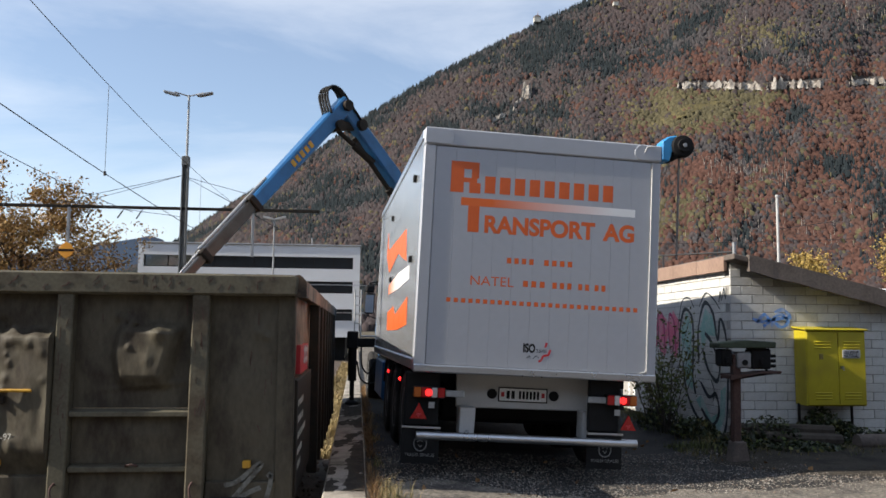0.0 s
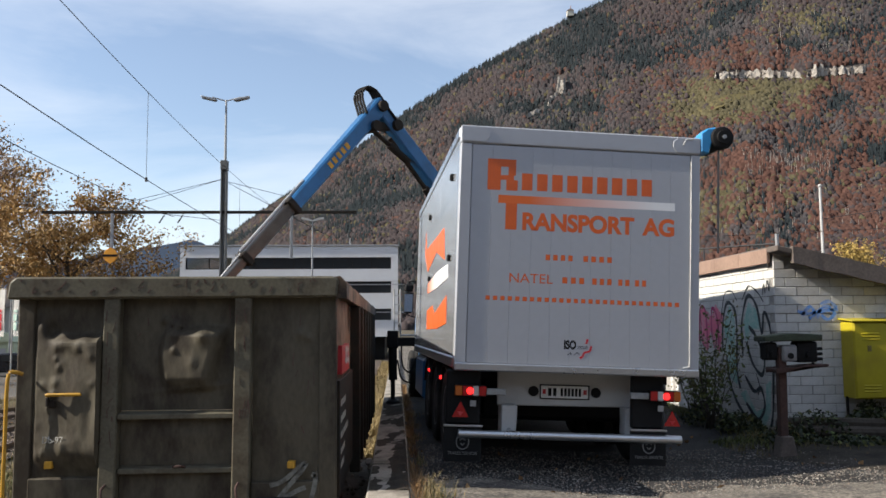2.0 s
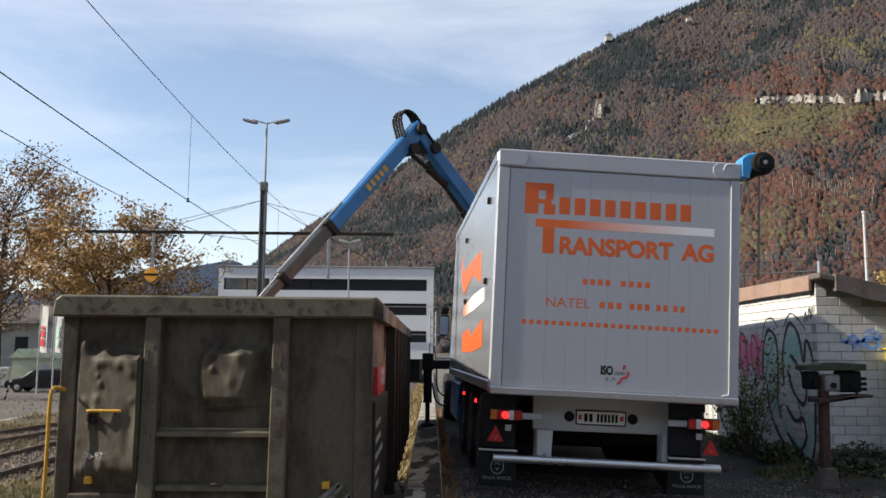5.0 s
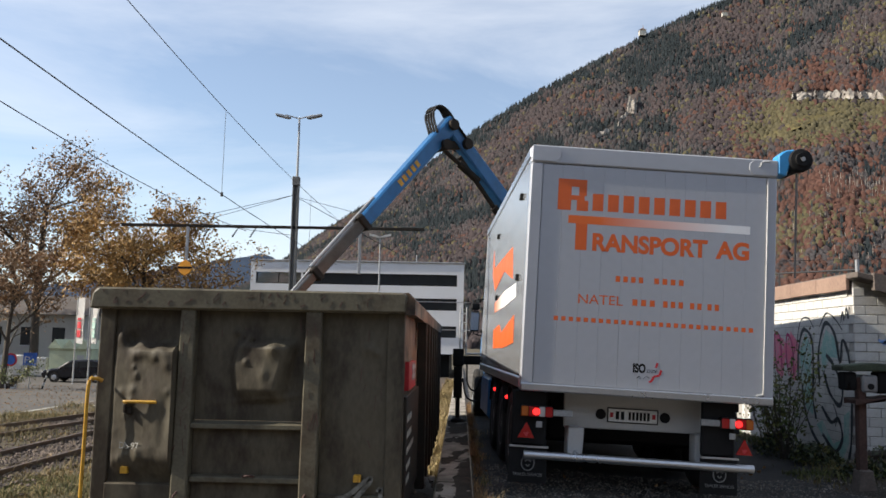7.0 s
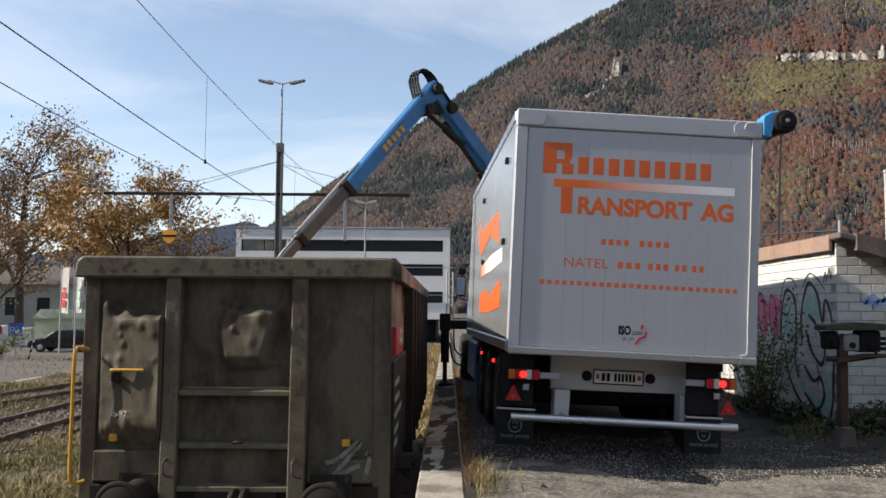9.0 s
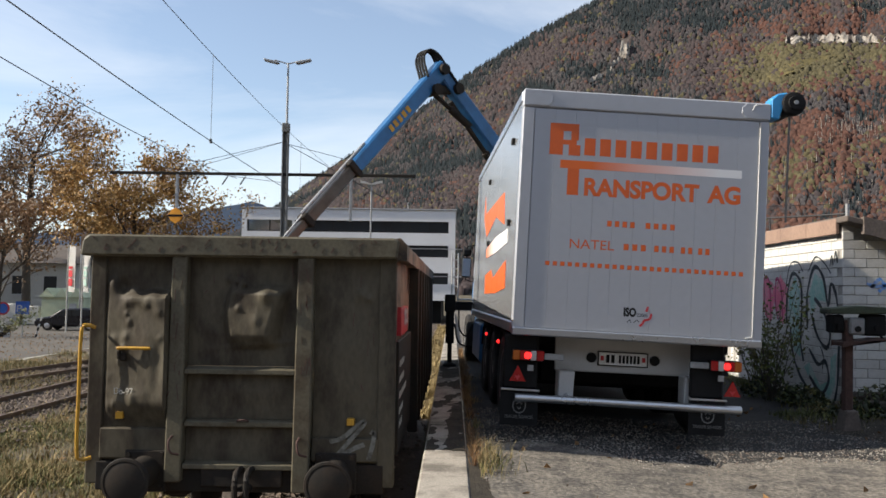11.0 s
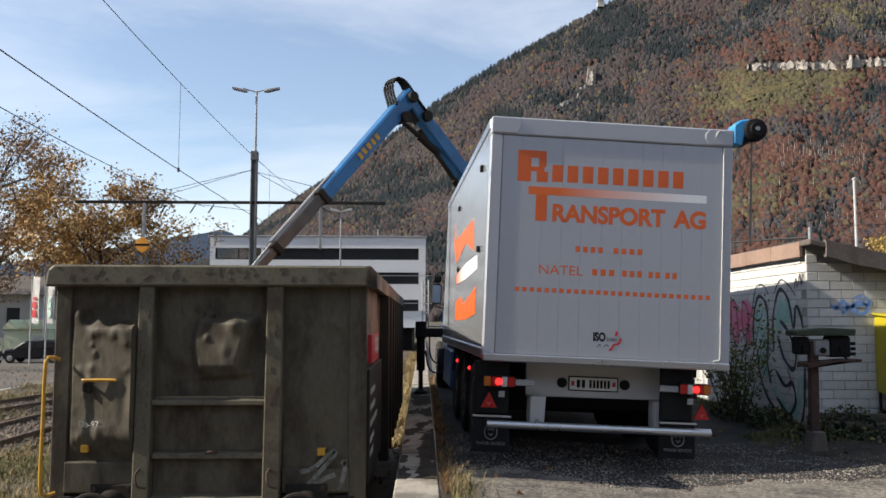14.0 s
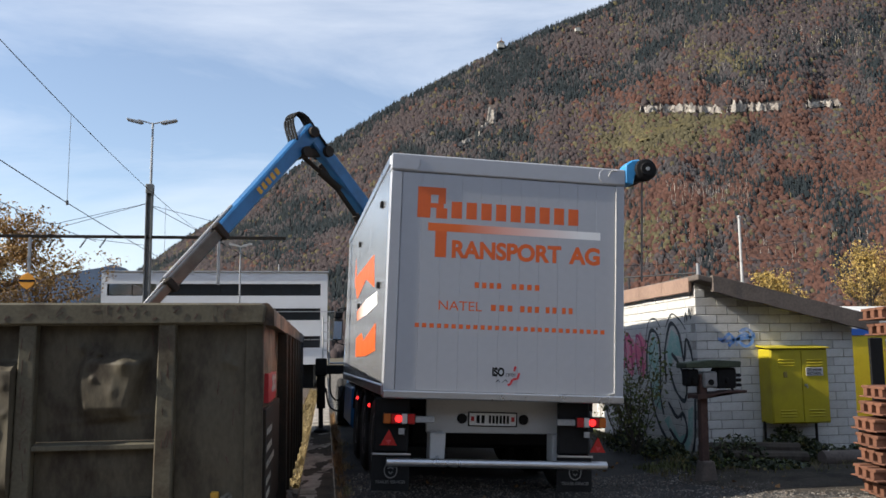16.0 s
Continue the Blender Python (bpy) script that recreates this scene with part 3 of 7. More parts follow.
def crumple(x, z, amount, scale):
    """Sharp-edged folds, as in sheet steel beaten from inside."""
    a = noise.noise(Vector((x * scale, z * scale * 0.7, 3.1)))
    b = noise.noise(Vector((x * scale * 2.1 + 5, z * scale * 1.6, 8.3)))
    return amount * ((1 - abs(a) * 2.2) * 0.7 + (1 - abs(b) * 2.2) * 0.35)


def dented(name, x0, x1, z0, z1, f, material, parent, rough=0.006, label=""):
    """A sheet panel of the end wall, pushed out in dents."""
    bm = B()
    n = 90
    g = [[None] * (n + 1) for _ in range(n + 1)]
    for i in range(n + 1):
        for j in range(n + 1):
            x, z = x0 + (x1 - x0) * i / n, z0 + (z1 - z0) * j / n
            e = min(i, n - i, 6) / 6 * min(j, n - j, 6) / 6
            d = f(x, z) + rough * noise.noise(Vector((x * 4, z * 4, 5))) + rough * 0.5 * noise.noise(Vector((x * 11, z * 11, 9)))
            g[i][j] = bm.verts.new((x, WY0 - d * e, z))
    for i in range(n):
        for j in range(n):
            bm.faces.new((g[i][j], g[i + 1][j], g[i + 1][j + 1], g[i][j + 1]))
    rim = [g[i][0] for i in range(n + 1)] + [g[n][j] for j in range(1, n + 1)] + [g[i][n] for i in range(n - 1, -1, -1)] + [g[0][j] for j in range(n - 1, 0, -1)]
    back = [bm.verts.new((v.co.x, WY0 + 0.04, v.co.z)) for v in rim]
    for i in range(len(rim)):
        j = (i + 1) % len(rim)
        bm.faces.new((rim[j], rim[i], back[i], back[j]))
    bm.faces.new(back)
    return part(name, bm, material, parent, label, smooth=True)


rnd = random.Random(4)
left_dents = [(-2.9, 1.36, 0.12, 0.07, 0.03), (-2.72, 1.30, 0.06, 0.10, 0.02), (-2.80, 0.95, 0.10, 0.22, 0.018), (-2.95, 0.45, 0.13, 0.15, 0.02), (-2.70, 0.75, 0.06, 0.25, -0.02)]
left_dents += [(rnd.uniform(-3.2, -2.66), rnd.uniform(0.3, 1.42), rnd.uniform(0.022, 0.04), rnd.uniform(0.022, 0.045), rnd.uniform(0.010, 0.022)) for _ in range(20)]
mid_dents = [(-2.10, 1.55, 0.03, 0.04, 0.016), (-1.98, 1.50, 0.07, 0.06, 0.035), (-1.94, 1.47, 0.025, 0.02, -0.025), (-2.02, 1.49, 0.02, 0.02, -0.02), (-1.72, 1.42, 0.065, 0.075, 0.035), (-1.99, 1.28, 0.025, 0.03, 0.010), (-1.82, 1.18, 0.04, 0.08, 0.008)]
right_dents = [(-0.85, 1.42, 0.05, 0.05, 0.015), (-0.78, 1.38, 0.03, 0.03, 0.012), (-1.0, 0.9, 0.2, 0.5, 0.012)]
left_bumps = bumps(left_dents)


def left_sheet(x, z):
    lip = 1.46 + 0.05 * noise.noise(Vector((x * 7, 2, 0))) + 0.15 * math.exp(-((x + 3.2) / 0.07) ** 2)
    beaten = smooth01((lip - z) / 0.11) * smooth01((z - 0.12) / 0.3)
    calm = 1 - 0.9 * math.exp(-((x + 3.03) / 0.2) ** 4 - ((z - 0.585) / 0.09) ** 4)
    hole = -0.05 * math.exp(-((x + 3.10) / 0.05) ** 2 - ((z - 1.45) / 0.07) ** 2)
    return hole + beaten * (0.015 + 0.17 * (x + 3.26) / 0.66 + calm * (0.50 * left_bumps(x, z) + crumple(x, z, 0.007, 3.2)))


def middle_sheet(x, z):
    ramp = 0.075 * smooth01((x + 2.14 - 0.03 * math.sin(z * 9)) / 0.09) + 0.06 * max(0.0, min(1.0, (x + 2.12) / 0.46))
    push = ramp * (1 - smooth01((x + 1.68 - 0.06 * math.sin(z * 5)) / 0.14)) * smooth01((1.52 - z) / 0.12) * smooth01((z - 0.88) / 0.16)
    crease = 0.02 * math.exp(-((z - 0.93 - 0.1 * (x + 1.9)) / 0.03) ** 2) * math.exp(-((x + 1.8) / 0.3) ** 2)
    return push + crease + bumps(mid_dents)(x, z) + crumple(x, z, 0.004, 4.2)


dented("end_panel", -3.26, -2.60, -0.14, 1.76, left_sheet, M["wagon"], wagon, 0.006, "badly dented steel panel")
dented("end_panel", -2.47, -1.43, 0.74, 1.76, middle_sheet, M["wagon"], wagon, 0.004, "steel panel with two punched bulges")
dented("end_panel", -2.47, -1.43, 0.25, 0.72, bumps([(-1.9, 0.5, 0.3, 0.1, 0.01)]), M["wagon"], wagon)
dented("end_panel", -2.47, -1.43, -0.14, 0.23, bumps([]), M["wagon"], wagon)
dented("end_panel", -1.29, -0.67, -0.14, 1.76, bumps(right_dents), M["wagon"], wagon)
for x0, x1, z0, z1 in ((-2.61, -2.47, -0.32, 1.76), (-1.44, -1.29, -0.40, 1.76)):
    bm = B()
    prism(bm, [(x0 - 0.02, z0), (x1 - 0.01, z0), (x1, z1), (x0, z1)], 1, 7.83, 8.0, 0.012)
    part("stanchion", bm, M["rim"], wagon, "upright steel post, scraped")
for x0, x1 in ((-3.40, -3.25), (-0.69, -0.53)):
    bm = B()
    box(bm, x0, x1, 7.925, 8.06, -0.36, 1.76, 0.012)
    part("corner_post", bm, M["wagon"], wagon)
bm = B()   # rim: bent plate, sloping in at both ends
prism(bm, [(-3.46, 1.75), (-0.52, 1.755), (-0.50, 1.92), (-0.54, 1.945), (-3.38, 1.95), (-3.44, 1.90)], 1, 7.80, 8.02, 0.018)
part("rim", bm, M["rim"], wagon, "scratched top rim", smooth=False)
for sx, x0, x1 in ((-1, -3.47, -3.28), (1, -0.62, -0.43)):
    bm = B()
    n = 26
    prev = None
    for i in range(n + 1):
        y = 7.84 + (WY1 - 7.84) * i / n
        dz, dx = 0.02 * noise.noise(Vector((i * 0.7, sx, 0))), 0.02 * noise.noise(Vector((i * 0.6, 5, sx)))
        ring = [bm.verts.new((x + dx, y, z + dz)) for x, z in ((x0, 1.76), (x1, 1.74), (x1 + (0 if sx > 0 else -0.03), 1.88), ((x0 + x1) / 2 + 0.03 * sx, 1.95), (x0, 1.93))]
        if prev:
            for k in range(5):
                bm.faces.new((prev[k], prev[(k + 1) % 5], ring[(k + 1) % 5], ring[k]))
        else:
            bm.faces.new(ring)
        prev = ring
    bm.faces.new(prev)
    part("side_rim", bm, M["wagon_side"], wagon, "bent side rim worn to rust", smooth=True)
    bm = B()
    xs = -0.56 if sx > 0 else -3.36
    n = 60
    col = [[bm.verts.new((xs + sx * (0.03 * noise.noise(Vector((i * 0.35, j * 0.9, sx))) + 0.03 * math.exp(-((i - 6) / 5) ** 2) * smooth01(j / 6)), 8.03 + (WY1 - 8.03) * i / n, -0.1 + 1.87 * j / 8)) for j in range(9)] for i in range(n + 1)]
    inn = [[bm.verts.new((xs - sx * 0.05, 8.03 + (WY1 - 8.03) * i / n, -0.1 + 1.87 * j / 8)) for j in (0, 8)] for i in (0, n)]
    for i in range(n):
        for j in range(8):
            bm.faces.new((col[i][j], col[i + 1][j], col[i + 1][j + 1], col[i][j + 1]))
    bm.faces.new((inn[0][0], inn[1][0], inn[1][1], inn[0][1]))
    part("side_wall", bm, M["wagon_side"], wagon, "dented side sheet worn to rust", smooth=True)
    for i in range(8):
        yy = 10.5 + i * 1.02
        bm = B()
        xo = xs + sx * 0.02
        prism(bm, [(yy - 0.09, -0.25), (yy + 0.09, -0.25), (yy + 0.07, 1.75), (yy - 0.07, 1.75)], 0, xo, xo + sx * 0.12, 0.012)
        part("side_post", bm, M["dark_steel"], wagon)
bm = B()
box(bm, WX0, WX1, WY1 - 0.06, WY1, -0.1, 1.94, 0.01)
part("far_end_wall", bm, M["wagon"], wagon)
bm = B()
box(bm, WX0 + 0.05, WX1 - 0.05, 8.0, WY1 - 0.06, -0.14, -0.06)
part("wagon_floor", bm, M["dark_steel"], wagon)
for z, d in ((0.72, 0.11), (0.235, 0.075), (-0.15, 0.10)):     # ledges across the middle bay
    bm = B()
    prism(bm, [(7.97, z + 0.015), (7.95 - d, z - 0.004), (7.95 - d, z - 0.05), (7.97, z - 0.06)], 0, -2.47, -1.43, 0.006)
    part("ledge", bm, M["rim"], wagon, "steel ledge with bare worn edge")
for x0, x1, z in ((-3.26, -2.61, 0.165), (-1.29, -0.68, 0.10)):
    bm = B()
    prism(bm, [(7.97, z), (7.90, z - 0.012), (7.90, -0.12), (7.97, -0.13)], 0, x0, x1, 0.008)
    part("foot_plate", bm, M["wagon"], wagon)
bm = B()
box(bm, -3.30, -0.62, 7.92, 8.16, -0.42, -0.15, 0.012)
box(bm, -2.30, -1.55, 7.86, 7.93, -0.36, -0.17, 0.01)
for x in (-2.6, -1.3):
    box(bm, x - 0.12, x + 0.12, 8.1, WY1 - 0.1, -0.5, -0.16, 0.01)
part("headstock", bm, M["dark_steel"], wagon, "dark end beam of the underframe")
for bx in (-2.82, -1.06):
    buf = B()
    lathe(buf, [(0.13, 7.96), (0.15, 7.90), (0.135, 7.86), (0.135, 7.66), (0.145, 7.65), (0.145, 7.60), (0.10, 7.58), (0.10, 7.42)], (bx, 0, -0.23), 1, 24)
    box(buf, bx - 0.19, bx + 0.19, 7.88, 7.93, -0.42, -0.04, 0.01)
    buf = part("buffer", buf, M["dark_steel"], wagon, "greasy steel buffer", smooth=True)
    bm = B()
    lathe(bm, [(0.06, 7.44), (0.20, 7.425), (0.212, 7.405), (0.205, 7.388), (0.185, 7.384), (0.178, 7.390), (0.12, 7.372), (0.02, 7.366)], (bx, 0, -0.23), 1, 28)
    part("buffer_head", bm, M["dark_steel"], buf, smooth=True)
    for ax, az in ((-0.15, -0.38), (0.15, -0.38), (-0.15, -0.08), (0.15, -0.08)):
        bm = B()
        lathe(bm, [(0.024, 7.855), (0.024, 7.885)], (bx + ax, 0, az), 1, 6)
        part("bolt", bm, M["dark_steel"], buf)
bm = B()
for dx in (-0.05, 0.05):
    tube(bm, arc([(-1.87 + dx, 7.93, -0.2), (-1.87 + dx, 7.72, -0.18), (-1.87 + dx, 7.62, -0.25), (-1.87 + dx, 7.63, -0.42), (-1.87 + dx * 0.6, 7.67, -0.55)], 4), 0.028)
rod(bm, (-1.96, 7.67, -0.32), (-1.78, 7.67, -0.32), 0.03)
part("coupling", bm, M["dark_steel"], wagon, "hanging screw coupling", smooth=True)
bm = B()
tube(bm, arc([(-3.33, 7.9, 1.08), (-3.39, 7.86, 1.10), (-3.435, 7.84, 1.04), (-3.44, 7.84, 0.5), (-3.44, 7.84, -0.05), (-3.40, 7.86, -0.13), (-3.33, 7.9, -0.12)], 5), 0.017)
part("handrail", bm, M["yellow"], wagon, "yellow upright handrail", smooth=True)
bm = B()
tube(bm, arc([(-3.08, 7.95, 0.88), (-3.08, 7.82, 0.895), (-3.05, 7.80, 0.90), (-2.82, 7.80, 0.90), (-2.78, 7.82, 0.89), (-2.76, 7.95, 0.80)], 4), 0.015)
g = part("grab_handle", bm, M["yellow"], wagon, "yellow grab handle", smooth=True)
for x, z in ((-3.05, 0.815), (-2.74, 0.79)):
    bm = B()
    box(bm, x - 0.03, x + 0.03, 7.84, 7.95, z - 0.035, z + 0.035, 0.01)
    box(bm, x - 0.045, x - 0.02, 7.82, 7.86, z - 0.02, z + 0.06, 0.006)
    part("bracket", bm, M["dark_steel"], g)
for x, z in ((-3.075, 0.275), (-0.93, 0.245)):
    bm = B()
    box(bm, x - 0.034, x + 0.034, 7.87, 7.95, z - 0.032, z + 0.032, 0.006)
    part("yellow_block", bm, M["yellow"], wagon, "small yellow marker block")
for x, z in ((-2.53, 0.0), (-1.36, 0.0)):
    bm = B()
    tube(bm, arc([(x - 0.03, 7.83, z + 0.1), (x - 0.04, 7.76, z + 0.06), (x - 0.02, 7.75, z - 0.03), (x + 0.04, 7.8, z - 0.06)], 4), 0.011)
    part("lashing_hook", bm, M["rust_dark"], wagon, smooth=True)
bm = B()
tube(bm, arc([(-1.98, 7.9, 0.235), (-1.96, 7.85, 0.25), (-1.9, 7.85, 0.252), (-1.88, 7.9, 0.235)], 4), 0.012)
part("lashing_hook", bm, M["rust_dark"], wagon, smooth=True)
rnd = random.Random(33)
bm = B()
for _ in range(46):
    x, z = rnd.uniform(-3.35, -0.62), rnd.uniform(1.78, 1.92)
    dx, dz = rnd.gauss(0.02, 0.025), rnd.uniform(0.015, 0.06)
    z2 = min(1.925, z + dz)
    beam(bm, (x, 7.7985, z), (x + dx, 7.7985, z2), 0.004, rnd.uniform(0.003, 0.011), up=(1, 0, 0.2))
part("rim_scratch", bm, M["rust_dark"], wagon, "dark rusty scratches on the rim", kind="stuff")
bm = B()
for _ in range(40):
    x, z = rnd.choice((rnd.uniform(-2.40, -1.5), rnd.uniform(-1.25, -0.72), rnd.uniform(-2.60, -2.49), rnd.uniform(-1.42, -1.31))), rnd.uniform(0.3, 1.7)
    y = 7.828 if -2.61 < x < -2.47 or -1.44 < x < -1.29 else 7.938
    beam(bm, (x, y, z), (x + rnd.gauss(0, 0.02), y, z - rnd.uniform(0.02, 0.16)), 0.004, rnd.uniform(0.003, 0.010), up=(1, 0, 0.2))
part("sheet_scratch", bm, M["rust_dark"], wagon, "rusty scrapes on the end sheets", kind="stuff")
lettering("letter", "Db-97", 0.085, (-3.13, 7.880, 0.47), M["lettering"], wagon, 0.2, (90, 0, -14.4), label="faded white letter")
bm = B()   # chalk scrawl on the end sheet
for pts in ([(-1.12, 0.06), (-1.0, 0.10), (-0.86, 0.22), (-0.80, 0.25), (-0.84, 0.18), (-0.98, 0.02), (-1.05, -0.08), (-0.9, 0.0), (-0.8, 0.04)], [(-0.74, 0.13), (-0.71, 0.16), (-0.72, 0.05), (-0.76, -0.1)]):
    bm = B()
    pp = arc([(x, 0, z) for x, z in pts], 6)
    for a, b in zip(pp, pp[1:]):
        beam(bm, (a.x, 7.895, a.z), (b.x, 7.895, b.z), 0.004, 0.042, up=(0.3, 0, 1))
    part("chalk_mark", bm, M["chalk"], wagon, "white chalk scrawl")
side = -0.508
bm = B()
box(bm, side - 0.05, side + 0.004, 8.06, 10.35, -0.08, 0.98, 0.006)
part("dark_panel", bm, M["dark_steel"], wagon, "blackened lower side panel with white writing")
bm = B()
box(bm, side - 0.05, side, 8.4, 9.6, 1.02, 1.30)
part("red_panel", bm, M["red_film"], wagon, "red square emblem plate")
bm = B()
for y0, y1, z0, z1 in ((8.9, 9.5, 1.22, 1.26), (8.9, 9.5, 1.12, 1.16), (9.0, 9.1, 1.1, 1.28), (9.3, 9.4, 1.1, 1.28)):
    box(bm, side, side + 0.006, y0, y1, z0, z1)
part("emblem", bm, M["white"], wagon, "white emblem shape")
bm = B()
for z0, z1, n in ((0.73, 0.81, 6), (0.58, 0.66, 6), (0.43, 0.51, 9), (0.28, 0.35, 5), (0.15, 0.21, 4)):
    bars(bm, 8.15, 8.15 + 0.13 * n, z0, z0 + 0.06, -0.502, n, 0.45, axis=0)
part("writing_bars", bm, M["lettering"], wagon, "rows of faded white writing", kind="stuff")
for yy in (9.6, 16.4):           # running gear
    for xx in (-2.72, -1.18):
        bm = B()
        lathe(bm, [(0.10, -0.09), (0.43, -0.07), (0.46, -0.05), (0.47, 0.0), (0.46, 0.06), (0.43, 0.07), (0.10, 0.09)], (xx, yy, RAIL + 0.46), 0, 32)
        part("wheel", bm, M["dark_steel"], wagon, smooth=True)
    bm = B()
    rod(bm, (-3.1, yy, RAIL + 0.46), (-0.8, yy, RAIL + 0.46), 0.08, 14)
    for xx in (-3.02, -0.88):
        box(bm, xx - 0.11, xx + 0.11, yy - 0.14, yy + 0.14, RAIL + 0.3, RAIL + 0.66, 0.03)
        box(bm, xx - 0.05, xx + 0.05, yy - 0.6, yy + 0.6, RAIL + 0.62, RAIL + 0.72, 0.02)
        for s in (-0.55, 0.55):
            box(bm, xx - 0.05, xx + 0.05, yy + s - 0.06, yy + s + 0.06, RAIL + 0.68, -0.35, 0.01)
    part("axle_set", bm, M["dark_steel"], wagon)

# wood chips in the wagon
bm = B()
n = 46
g = [[bm.verts.new((WX0 + 0.06 + 2.72 * i / n, 8.02 + 10.0 * j / n, -0.05 + 0.55 + 0.25 * noise.noise(Vector((i * 0.11, j * 0.2, 2))) + 0.04 * noise.noise(Vector((i * 0.9, j * 0.9, 4))) - 0.35 * math.exp(-((j - 26) / 7) ** 2))) for j in range(n + 1)] for i in range(n + 1)]
for i in range(n):
    for j in range(n):
        bm.faces.new((g[i][j], g[i + 1][j], g[i + 1][j + 1], g[i][j + 1]))
solo("wood_chips", bm, M["chips"], "loose heap of pale wood chips in the wagon", "wood chips", kind="stuff", smooth=True)

# ---- truck ----
truck = thing("truck", "silver box truck with orange lettering, blue cab and chassis", "truck", pose(1.85, 8.75, 0, 0, 2.5, 2.2))
HX, FY, Z0, Z1 = 1.29, 6.7, 1.0, 3.53
door = B()
box(door, -1.17, 1.19, 0.045, 0.075, 1.06, 3.34)
door = part("rear_door", door, M["panel"], truck, "silver rear door of upright planks")
n, x0, x1 = 11, -1.165, 1.185
p = (x1 - x0) / n
bm = B()
box(bm, -p / 2 + 0.0003, p / 2 - 0.0003, 0.012, 0.05, 1.065, 3.335, 0.0022)
me = mesh_of("plank", bm, M["panel"])
for i in range(n):
    o = new("plank", me)
    o.parent = door
    o.location.x = x0 + p * (i + 0.5)
for a, b in ((-HX, -1.17), (1.19, HX)):
    bm = B()
    box(bm, a, b, 0.002, 0.12, Z0, 3.34, 0.008)
    part("corner_post", bm, M["panel"], truck)
bm = B()
box(bm, -HX, HX, -0.004, 0.14, 3.345, Z1, 0.012)
part("header", bm, M["panel"], truck, "silver top beam over the door")
for s in (-1, 1):
    bm = B()
    prism(bm, [(s * 1.288, 3.36), (s * 1.03, 3.36), (s * 0.99, 3.41), (s * 0.99, 3.47), (s * 1.04, 3.52), (s * 1.288, 3.52)], 1, -0.013, -0.004, 0.003)
    part("corner_cap", bm, M["panel"], truck)
bm = B()
box(bm, -HX, HX, -0.02, 0.12, Z0 - 0.02, 1.06, 0.012)
part("bottom_rail", bm, M["alu"], truck, "bright aluminium bottom rail")
bm = B()
tube(bm, arc([(1.195, 0.0, 3.32), (1.196, 0.0, 2.5), (1.19, 0.0, 1.5), (1.19, 0.0, 1.13), (1.17, 0.0, 1.085), (1.12, 0.0, 1.075)], 5), 0.009, 6)
part("door_seal", bm, M["white"], truck, "white door seal", smooth=True)
bm = B()
tube(bm, arc([(1.10, -0.014, 3.44), (1.13, -0.014, 3.50), (1.20, -0.014, 3.505)], 3), 0.008, 6)
part("door_seal", bm, M["white"], truck, "white door seal", smooth=True)
for s in (-1, 1):           # side walls of smooth upright panels
    wall = B()
    box(wall, s * 1.24, s * 1.275, 0.12, FY, Z0 + 0.02, Z1 - 0.03)
    wall = part("side_wall", wall, M["side_alu"], truck, "glossy silver side wall")
    bm = B()
    k = 9
    q = (FY - 0.14) / k
    box(bm, min(s * 1.276, s * HX), max(s * 1.276, s * HX), 0.0015, q - 0.0015, Z0 + 0.12, Z1 - 0.12, 0.002)
    me = mesh_of("panel", bm, M["side_alu"])
    for i in range(k):
        o = new("panel", me)
        o.parent = wall
        o.location.y = 0.13 + q * i
        o.rotation_euler.z = radians(0.12 * math.sin(i * 2.3))
    for z0, z1 in ((Z0, Z0 + 0.115), (Z1 - 0.115, Z1)):
        bm = B()
        box(bm, min(s * 1.24, s * 1.3), max(s * 1.24, s * 1.3), 0.11, FY, z0, z1, 0.012)
        part("side_rail", bm, M["alu"], truck)
for y, z in ((0.74, 3.1), (3.85, 3.05), (0.77, 2.19), (3.6, 2.12)):
    bm = B()
    box(bm, -1.325, -1.288, y - 0.05, y + 0.05, z - 0.035, z + 0.035, 0.006)
    part("latch", bm, M["black"], truck, "small black side latch")
bm = B()
box(bm, -HX, HX, FY - 0.06, FY, Z0, Z1, 0.01)
part("front_wall", bm, M["panel"], truck)
bm = B()
box(bm, -1.24, 1.24, 0.1, FY - 0.05, Z0 - 0.02, Z0 + 0.05)
part("box_floor", bm, M["dark_steel"], truck)
# orange graphics on the side
bm = B()
for poly in ([(4.75, 2.93), (4.45, 2.62), (1.58, 2.63), (1.4, 2.22), (2.6, 2.42), (4.1, 2.25), (4.75, 2.55)], [(1.0, 1.78), (0.95, 1.46), (2.2, 1.40), (3.9, 1.39), (4.0, 1.66), (3.0, 1.72), (2.6, 1.60)]):
    prism(bm, poly, 0, -1.296, -1.2915)
part("side_graphic", bm, M["orange"], truck, "orange arrow graphics")
bm = B()
prism(bm, [(1.0, 2.14), (0.93, 1.98), (2.4, 1.93), (3.95, 1.92), (4.0, 2.06), (2.4, 2.14)], 0, -1.296, -1.2915)
part("side_stripe", bm, M["fade_side"], truck, "stripe fading from orange to white")
